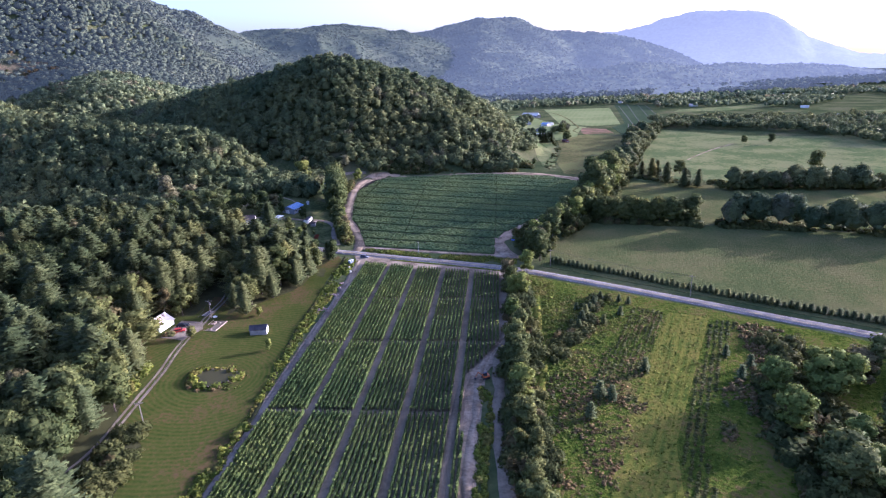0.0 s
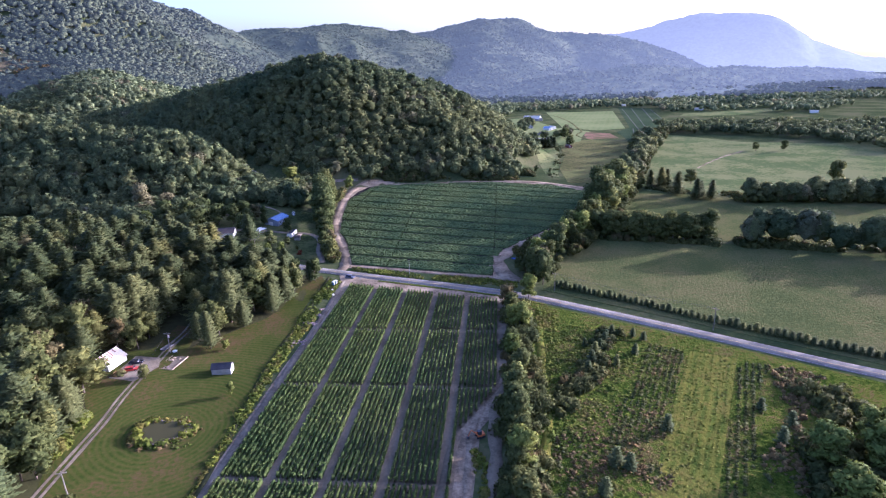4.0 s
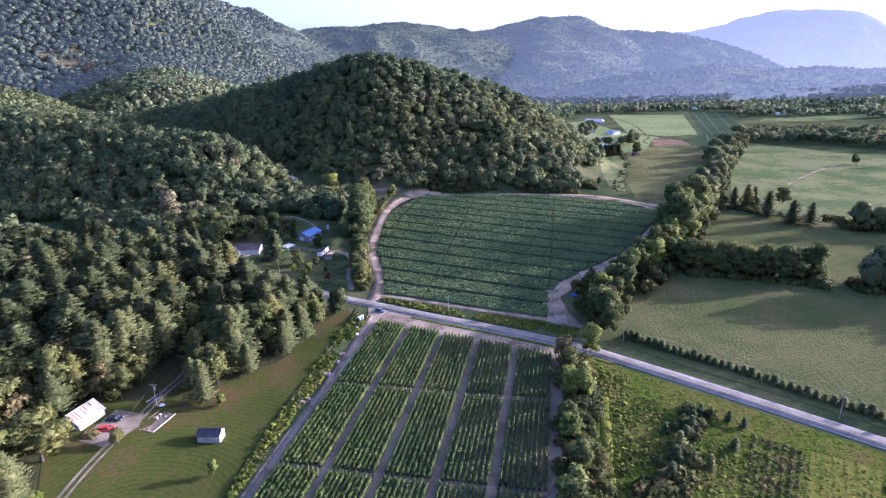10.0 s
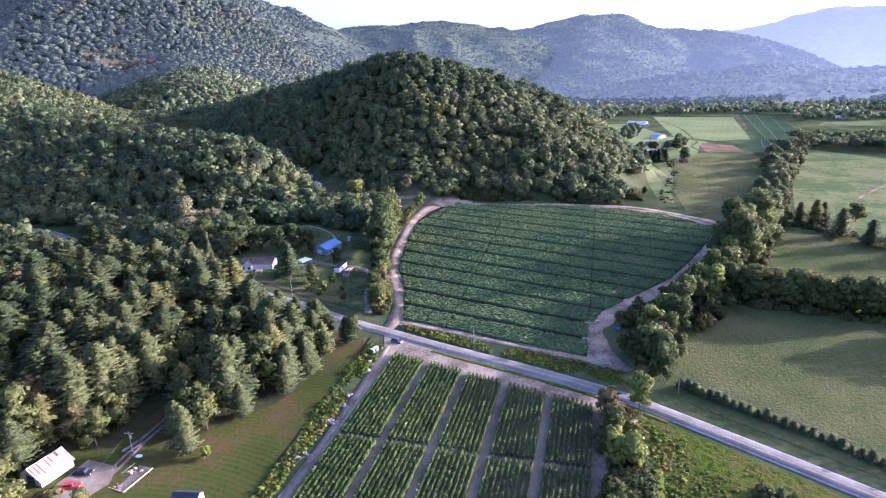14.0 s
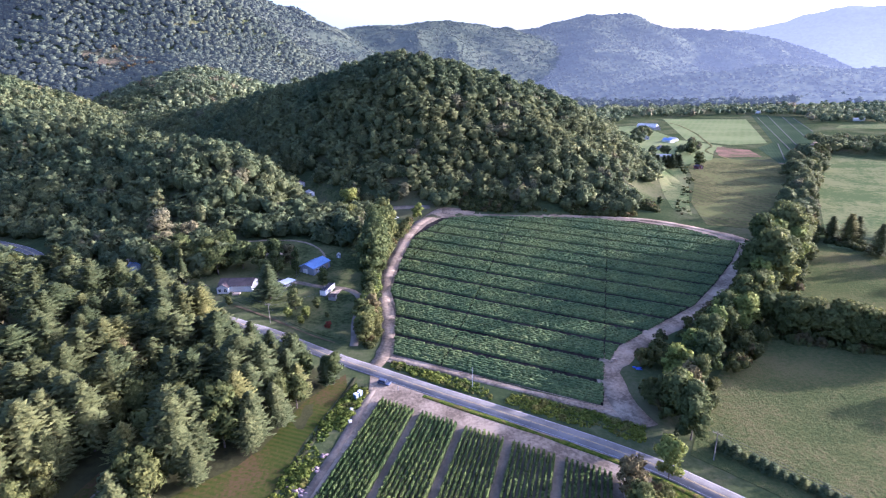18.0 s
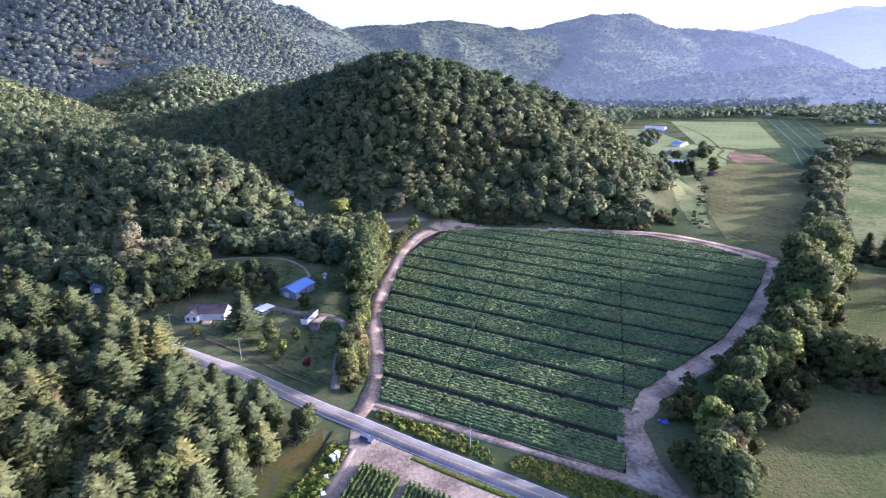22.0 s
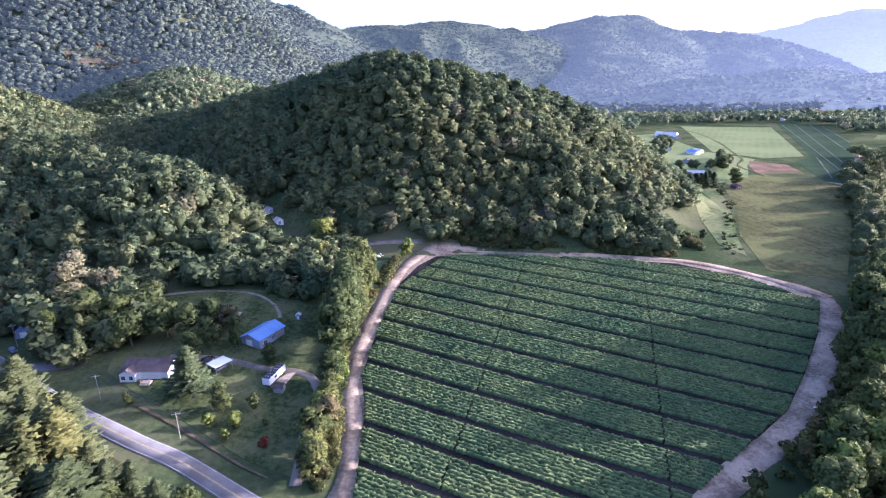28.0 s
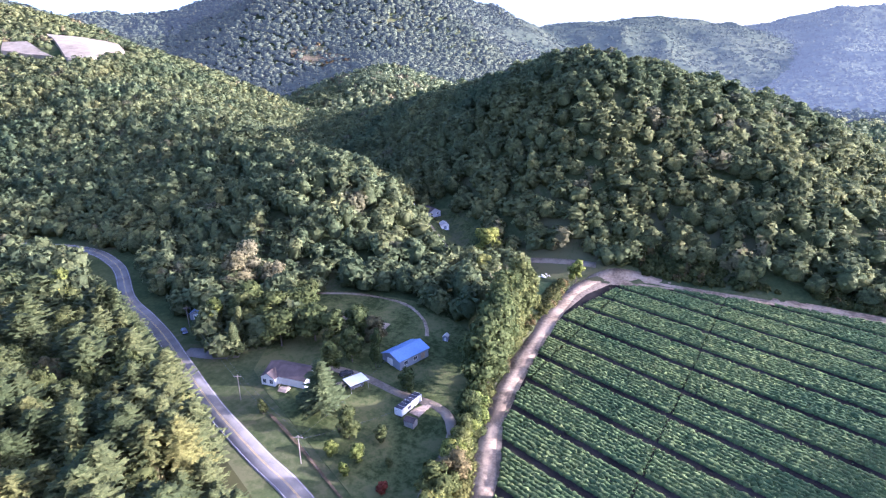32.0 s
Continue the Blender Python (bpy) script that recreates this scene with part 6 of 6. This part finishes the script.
for v in bm.verts:
    v.co = (v.co.x * 1.8, v.co.y, v.co.z + 0.85)
part("vessel", bm, WHITE, tank)
for s in (-0.7, 0.7):
    part("foot", boxed(s - 0.1, s + 0.1, -0.4, 0.4, 0, 0.45), DARKMETAL, tank)
trailer = thing("flat_trailer", -99.5, 213, 70, "dark flat trailer standing on the drive", "trailer")
part("bed", boxed(-2.4, 2.4, -1, 1, 0.6, 0.75, bevel=0.02), DARKMETAL, trailer)
part("drawbar", rod(bmesh.new(), (2.4, 0, 0.65), (3.8, 0, 0.55), 0.06, 0.05), DARKMETAL, trailer)
for s in (-1, 1):
    part("side_rail", boxed(-2.4, 2.4, s * 0.97 - 0.03, s * 0.97 + 0.03, 0.75, 1.15), DARKMETAL, trailer)
    for f in (-0.5, 0.4):
        part("wheel", rod(bmesh.new(), (f, s * 0.95, 0.32), (f, s * 1.12, 0.32), 0.32, 0.32, 14), RUBBER, trailer)

pond = thing("pond", -80, 163, 0, "small murky garden pond ringed by stones and dry plants", "pond")
bm = bmesh.new()
rim = []
for k in range(40):
    a = k / 40 * 2 * math.pi
    q = 1 + 0.10 * math.sin(3 * a + 1) + 0.05 * math.sin(7 * a)
    rim.append((7.0 * q * math.cos(a), 5.2 * q * math.sin(a)))
low = min(land_at(-80 + a, 163 + b) for a, b in rim) - pond.matrix_world.translation.z
top = max(land_at(-80 + a, 163 + b) for a, b in rim) - pond.matrix_world.translation.z + 0.16
bm.faces.new([bm.verts.new((a, b, top)) for a, b in rim])
part("water", bm, WATER, pond)
stone_rng = np.random.default_rng(8)
for k, (a, b) in enumerate(rim):
    z = land_at(-80 + a, 163 + b) - pond.matrix_world.translation.z
    r = stone_rng.uniform(0.15, 0.38)
    v, f, _ = ball(stone_rng, np.array([a * 1.03, b * 1.03, max(z, top - 0.05) + 0.1]), np.array([r, r * 0.8, r * 0.6]), 1, 0.15)
    new("rim_stone", mesh_of("rim_stone", v, f, PINKDEBRIS)).parent = pond
ring = np.array([(-80 + a * q, 163 + b * q) for a, b in rim for q in (1.12, 1.25)])
ring = ring + np.random.default_rng(10).normal(0, 0.6, ring.shape)
woods("pond_grass", CLUMPS, ring[::2, 0], ring[::2, 1], np.random.default_rng(9).uniform(1.1, 2.2, len(ring[::2])), 11, LUSH, 1.0, "green plants round the garden pond", 1.0, "plants")
ring = ring[1::2]
woods("pond_plants", CLUMPS, ring[:, 0], ring[:, 1], np.random.default_rng(9).uniform(0.6, 1.5, len(ring)), 9, RUST, 1.0, "yellow and rusty plants round the garden pond", 1.0, "plants")
ob = thicket("pond_reeds", [(-90, 156), (-70, 156), (-70, 159), (-90, 159)], 1.3, 0.4, 1.0, LUSH, 221, "low green plants before the garden pond", 0.0, 4)
thicket("drive_bushes", [(-103, 150), (-107, 150), (-109, 170), (-104, 172)], 1.4, 1.0, 2.6, LUSH, 222, "yellow-green bushes beside the drive", -0.6, 6)
thicket("ditch_bushes", [(-71, 96), (-66, 96), (-63, 118), (-60.5, 136), (-63, 136), (-67, 118)], 1.2, 0.9, 2.0, LUSH, 234, "bright green bushes along the ditch", -0.7, 6)
thicket("drive_edge_bushes", DRIVE_BUSHES, 2.0, 1.8, 4.4, SCRUB, 223, "dark bushes below the lawn beside the drive", -0.6, 9, fine=True)

# ---- the junction and the ditch ----
car(-40, 285, -22, SILVERPAINT, "blue-grey car parked beside the road", 4.7, 1.75)
for x, y in ((-46.8, 275), (-46, 276.6)):
    ob = thing("portable_toilet", x, y, 60, "blue portable toilet with a white roof", "toilet", "portable toilets")
    part("cabin", boxed(-0.6, 0.6, -0.6, 0.6, 0.05, 2.1, bevel=0.03), BLUEPLASTIC, ob)
    part("roof", boxed(-0.66, 0.66, -0.66, 0.66, 2.1, 2.35, bevel=0.1), WHITE, ob)
    part("door", boxed(-0.42, 0.42, -0.64, -0.6, 0.15, 1.95), GREYWALL, ob)
    part("skid", boxed(-0.7, 0.7, -0.65, 0.65, 0, 0.1), DARKMETAL, ob)
for x, y, lab in ((-46.6, 269, "white plastic water tank beside the lane"), (-45.3, 263, "white plastic crate beside the lane")):
    ob = thing("water_tank", x, y, 30, lab, "tank")
    part("body", boxed(-0.5, 0.5, -0.42, 0.42, 0.12, 0.85, bevel=0.1), WHITE, ob)
    part("pallet", boxed(-0.75, 0.75, -0.6, 0.6, 0, 0.14), TIMBER, ob)
    part("cap", rod(bmesh.new(), (0, 0, 0.84), (0, 0, 0.92), 0.15, 0.15, 12), DARKMETAL, ob)
for k, (x, y, n) in enumerate(((-50, 234, 22), (-52, 217, 20), (-48.5, 242, 10), (-47.5, 248, 8))):
    heap("debris_heap", x, y, n, 1.5 if n > 12 else 0.8, 0.25, 0.8, PINKDEBRIS, "heap of pinkish rubble and roots beside the ditch", "rubble", 20 + k)
utility_pole(-10.2, 285.5, 7.6, 60, False, PALEPOLE, label="plain pale utility pole beside the large field")
utility_pole(-34.5, 281.6, 1.6, 0, False, PALEPOLE, label="short white marker post beside the road")
utility_pole(56.5, 256.5, 9.0, -35, True)
utility_pole(107, 211, 9.5, -38, True)
utility_pole(-92, 138, 7.5, 10, True, label="wooden lamp pole beside the drive")
utility_pole(-97, 210, 8.5, 0, True, tank=True, label="wooden utility pole with a transformer beside the drive")
utility_pole(-96, 320.5, 8.8, 25, True)
utility_pole(-131, 333.5, 8.8, 25, True)
utility_pole(-186, 360, 9, 30, True)


def top_of(x, y, h):
    return (x, y, land_at(x, y) + h)


for s in (-0.8, 0.8):
    wire(top_of(-96 + s * 0.4, 320.5 + s, 8.4), top_of(-131 + s * 0.4, 333.5 + s, 8.4), 0.8)
    wire(top_of(-131 + s * 0.4, 333.5 + s, 8.4), top_of(-186 + s * 0.4, 360 + s, 8.6), 1.2)
    wire(top_of(56.5 + s * 0.6, 256.5 + s * 0.6, 8.6), top_of(107 + s * 0.6, 211 + s * 0.6, 9.1), 1.0)
wire(top_of(-96, 320.5, 8.0), top_of(-99, 371, 5.0), 1.2)
wire(top_of(-96, 320.5, 7.6), top_of(-83, 352, 3.0), 0.8)
wire(top_of(-96, 320.5, 8.0), top_of(-87, 319, 0.1), 0.1, "guy wire of the utility pole")
wire(top_of(-97, 210, 8.2), top_of(-92, 138, 7.2), 1.4)
ob = thing("excavator", 11.5, 154.5, 200, "small dark excavator working at the washed-out bank", "excavator")
for s in (-0.75, 0.75):
    part("track", boxed(-1.3, 1.3, s - 0.22, s + 0.22, 0, 0.6, bevel=0.18), RUBBER, ob)
part("deck", boxed(-1.2, 1.0, -0.85, 0.85, 0.65, 1.25, bevel=0.08), ORANGE, ob)
cab = part("cab", boxed(-0.2, 0.9, -0.1, 0.8, 1.25, 2.4, bevel=0.06), DARKMETAL, ob)
part("cab_window", boxed(0.88, 0.93, 0.0, 0.7, 1.5, 2.2), GLASS, cab)
part("boom", rod(bmesh.new(), (0.9, -0.35, 1.2), (2.6, -0.35, 2.7), 0.16, 0.13, 8), ORANGE, ob)
part("stick", rod(bmesh.new(), (2.6, -0.35, 2.7), (3.6, -0.35, 1.0), 0.12, 0.1, 8), ORANGE, ob)
part("bucket", boxed(3.3, 3.9, -0.65, -0.05, 0.4, 1.0, bevel=0.08), DARKMETAL, ob)
heap("blue_tarp_heap", 46, 303, 12, 0.8, 0.3, 0.7, TARP, "crumpled heap of bright blue tarpaulin beside the track", "tarpaulin", 31)
heap("white_bag_heap", 90, 360, 9, 1.3, 0.3, 0.6, WHITE, "scattered white sacks beside the track", "sacks", 32)
ob = thing("crate_stack", 38.5, 307, 20, "stack of pale wooden crates at the field corner", "crates")
for k, (a, b) in enumerate(((-0.7, 0), (0.7, 0.2), (0, 0.1))):
    part("crate", boxed(a - 0.6, a + 0.6, b - 0.5, b + 0.5, 0.7 * (k == 2), 0.65 + 0.7 * (k == 2), bevel=0.02), TIMBER, ob)
part("pallet", boxed(-1.5, 1.5, -0.6, 0.8, -0.05, 0.02), TIMBER, ob)

# ---- the yard and its houses ----
house = gable_house("house", -124.0, 349.5, 97, 8.6, 15.0, 2.9, 2.0, WHITE, GREYROOF, "white one-storey house with a grey shingle roof", "house", 0.5, 0,
                    windows=((-5.6, 0.9, 1.3, 1.3, "x"), (-2.6, 0.9, 1.2, 1.3, "x"), (4.2, 0.9, 1.2, 1.3, "x")), doors=((1.4, 1.0, 2.05, "x", TIMBER),))
gable_house("house_bay", -128.6, 344.6, 7, 5.2, 3.6, 2.9, 1.5, WHITE, GREYROOF, "white gabled front bay of the house", "house wing", 0.35, 0,
            windows=((-1.3, 0.8, 1.2, 1.4, "y"), (1.3, 0.8, 1.2, 1.4, "y")))
ob = thing("porch", -122.0, 343.2, 7, "brown wooden porch steps before the house", "porch")
for k in range(3):
    part("step", boxed(-1.6, 1.6, -1.6 + k * 0.4, 1.0, k * 0.17, k * 0.17 + 0.17), TIMBER, ob)
for s in (-1.5, 1.5):
    part("post", boxed(s - 0.06, s + 0.06, -0.8, -0.68, 0.5, 1.5), TIMBER, ob)
    part("rail", boxed(s - 0.04, s + 0.04, -0.8, 1.0, 1.4, 1.5), TIMBER, ob)
gable_house("workshop", -97.8, 378, -17, 9.0, 13.5, 3.0, 1.7, GREYWALL, BLUEROOF, "grey metal workshop with a bright blue roof", "workshop", 0.45, 14,
            windows=((-4.0, 0.8, 1.6, 1.3, "x"), (0.5, 0.8, 1.6, 1.3, "x")), doors=((-0.6, 2.8, 2.4, "y", WHITE), (4.0, 2.0, 2.2, "x", TIMBER)))
ob = thing("carport", -103, 355.5, -25, "white flat-roofed carport with thin posts", "carport")
part("roof", slab(bmesh.new(), (-2.6, -3.4, 3.0), (-2.6, 3.4, 2.9), (2.6, 3.4, 2.75), (2.6, -3.4, 2.85), 0.15), WHITE, ob)
for a in (-2.3, 2.3):
    for b in (-3.1, 3.1):
        part("post", rod(bmesh.new(), (a, b, -0.3), (a, b, 2.75), 0.06, 0.06), PALEPOLE, ob)
car(-103, 355.5, 65, SILVERPAINT, "dark car parked below the carport", 4.5, 1.5)
car(-109.5, 359, 60, BLACKPAINT, "dark pickup beside the carport", 4.8, 1.6)
heap("scrap_heap", -108, 354, 14, 1.2, 0.3, 0.7, TIMBER, "heap of brown boards and scrap beside the carport", "scrap", 44)
ob = thing("caravan", -83.6, 355.5, -6, "long white trailer with dark panels on its roof", "trailer")
part("body", boxed(-1.4, 1.4, -5.2, 5.2, 0.55, 2.9, bevel=0.1), WHITE, ob)
for k in range(6):
    part("roof_panel", boxed(-1.3, 1.3, -5.05 + k * 1.7, -3.55 + k * 1.7, 2.92, 3.0, bevel=0.01), DARKROOF, ob)
for b in (-1.2, 1.2):
    for s in (-1, 1):
        part("wheel", rod(bmesh.new(), (s * 1.2, b, 0.36), (s * 1.42, b, 0.36), 0.36, 0.36, 14), RUBBER, ob)
part("window", boxed(1.38, 1.43, -2, -0.6, 1.5, 2.2), GLASS, ob)
part("door", boxed(1.38, 1.43, 0.6, 1.4, 0.7, 2.5), GREYWALL, ob)
for b in (-4.6, 4.6):
    part("jack", boxed(-0.9, 0.9, b - 0.1, b + 0.1, -0.3, 0.6), DARKMETAL, ob)
deck = thing("timber_deck", -80.2, 357, -6, "brown plank deck beside the long trailer", "deck")
for k in range(14):
    part("plank", boxed(-1.9, 1.9, -3.4 + k * 0.48, -2.98 + k * 0.48, 0.2, 0.27), TIMBER, deck)
for a in (-1.6, 1.6):
    part("joist", boxed(a - 0.08, a + 0.08, -3.4, 3.3, -0.4, 0.2), TIMBER, deck)
gable_house("garden_shed", -79.3, 349.5, 90, 2.6, 3.2, 1.9, 0.7, BOARDS, GREYROOF, "small grey wooden garden shed beside the trailer", "shed", 0.15, 0, doors=((0, 0.9, 1.7, "x", GREYWALL),))
gable_house("hut", -91, 396, 10, 1.9, 2.0, 1.7, 0.7, GREYWALL, TINROOF, "tiny grey hut on the back lawn", "hut", 0.15, 0, doors=((0, 0.7, 1.4, "y", WHITE),))
gable_house("garage", -190, 369, 25, 5.5, 7, 2.6, 1.4, GREYWALL, BLUEROOF, "small blue-roofed garage among trees beside the road", "garage", 0.3, 8, doors=((0, 2.6, 2.2, "y", WHITE),))
car(-184.5, 356.5, -28, SILVERPAINT, "grey car parked beside the road bend", 4.5, 1.5)
ob = thing("covered_boat", -188, 336.5, 70, "white covered boat on a trailer in the grass", "boat")
bm = boxed(-2.9, 2.9, -0.95, 0.95, 0.7, 1.7, bevel=0.25)
for v in bm.verts:
    if v.co.x > 1.5:
        v.co.y *= 0.4
part("hull", bm, WHITE, ob)
part("frame", boxed(-2.6, 3.2, -0.5, 0.5, 0.45, 0.68), DARKMETAL, ob)
for s in (-1, 1):
    part("wheel", rod(bmesh.new(), (-0.6, s * 0.8, 0.3), (-0.6, s, 0.3), 0.3, 0.3, 14), RUBBER, ob)
bank = ribbon("bank", [(-117, 331.5), (-100, 325), (-87, 319.5), (-75, 314.5), (-66, 311.5)], 0.8, BROWNBANK, 0.3, "bare brown cut bank between the yard and the road", "bank", wobble=0.4)
gable_house("house", -160, 511, 60, 8, 13, 2.8, 2.0, GREYWALL, GREYROOF, "grey house in the shade at the foot of the hill", "house", 0.4, 0, windows=((-2, 0.9, 1.2, 1.2, "y"), (2, 0.9, 1.2, 1.2, "y"), (0, 0.9, 1.2, 1.2, "x")))
gable_house("outbuilding", -146, 503, 40, 4.5, 6, 2.3, 1.2, WHITE, TINROOF, "pale outbuilding beside the shaded house", "outbuilding", 0.3, 0, doors=((0, 1.6, 2.0, "y", GREYWALL),))
ob = thing("van", -166, 499, 30, "white van parked at the foot of the hill", "van")
part("body", boxed(-2.6, 2.6, -1, 1, 0.4, 2.4, bevel=0.15), WHITEPAINT, ob)
part("windscreen", slab(bmesh.new(), (2.5, -0.8, 2.1), (2.5, 0.8, 2.1), (2.65, 0.85, 1.3), (2.65, -0.85, 1.3), 0.05), GLASS, ob)
for f in (-1.6, 1.6):
    for s in (-1, 1):
        part("wheel", rod(bmesh.new(), (f, s * 0.85, 0.36), (f, s * 1.03, 0.36), 0.36, 0.36, 14), RUBBER, ob)
ob = thing("blue_canopy", -86, 453, 15, "small canopy with a blue and white roof in the clearing", "canopy")
part("roof", slab(bmesh.new(), (-1.6, -1.2, 2.3), (-1.6, 1.2, 2.3), (1.6, 1.2, 2.15), (1.6, -1.2, 2.15), 0.1), BLUEROOF, ob)
for a in (-1.4, 1.4):
    for b in (-1.0, 1.0):
        part("post", rod(bmesh.new(), (a, b, -0.3), (a, b, 2.2), 0.05, 0.05), PALEPOLE, ob)
heap("block_heap", -78, 474, 14, 2.2, 0.4, 0.8, WHITE, "row of pale blocks beside the gravel road", "blocks", 41)
fence = thing("fence", -63.5, 395, 0, "low dark wire fence along the dirt lane", "fence")
for k, q in enumerate(curve_line([(-51.5, 310), (-54, 334), (-60, 354), (-64.5, 380), (-65.5, 415), (-65.5, 445), (-62, 470)], 5.0)):
    z = land_at(q[0], q[1]) - fence.matrix_world.translation.z
    part("post", rod(bmesh.new(), (q[0] + 63.5, q[1] - 395, z - 0.4), (q[0] + 63.5, q[1] - 395, z + 1.2), 0.06, 0.05, 6), POLEWOOD, fence)

# ---- the far farm and the valley ----
for x, y, turn, w, l, h, walls, roof, lab in (
        (194, 884, 30, 8, 14, 3, WHITE, BLUEROOF, "white farmhouse with a pale blue roof"), (203, 897, 30, 7, 11, 2.8, WHITE, TINROOF, "white farm building with a tin roof"),
        (168, 812, -20, 9, 12, 3, GREYWALL, GREYROOF, "grey farmhouse with a grey roof"), (155, 742, 75, 8, 20, 3, WHITE, TINROOF, "long low farm building with a bright tin roof"),
        (169, 915, 10, 10, 16, 3.5, GREYWALL, GREYROOF, "grey barn behind the farm"), (205, 1063, 60, 12, 30, 4, WHITE, TINROOF, "long pale barn at the far fields"),
        (174, 684, 20, 5, 7, 2.6, RUSTROOF, GREYROOF, "small red shed beside the farm trees"), (212, 1040, 15, 9, 14, 3.5, BOARDS, TINROOF, "weathered barn at the far fields")):
    gable_house("farm_building", x, y, turn, w, l, h, w * 0.25, walls, roof, lab, "farm building", 0.4, 6, windows=((-w * 0.25, 1, 1.2, 1.1, "y"), (w * 0.25, 1, 1.2, 1.1, "y"), (0, 1, 1.3, 1.1, "x")))
far_rng = random.Random(4)
for x, y, l in ((781, 1566, 45), (936, 1600, 60), (817, 1731, 30), (1007, 1709, 50), (868, 1698, 30), (789, 1655, 25), (560, 700, 16), (610, 720, 14), (640, 850, 18), (700, 1010, 22), (560, 1150, 26), (640, 1230, 30), (690, 1480, 34), (470, 1330, 20),
                (900, 1400, 40), (520, 640, 14)):
    l *= 0.6
    gable_house("valley_building", x, y, far_rng.uniform(40, 110), l * 0.35, l, 3.5, l * 0.08, WHITE, TINROOF, "distant white building on the valley floor", "building", 0.4, 0, windows=((0, 1, 1.6, 1.2, "x"),))

# ---- bald rock on the mountain ----
sheet("rock_face", ROCK_1, GRANITE, 5.0, 18, label="bald pinkish granite slope among the mountain woods", category="rock")
sheet("rock_face_lower", ROCK_2, GRANITE, 5.0, 18, label="bald pinkish granite slope among the mountain woods", category="rock")
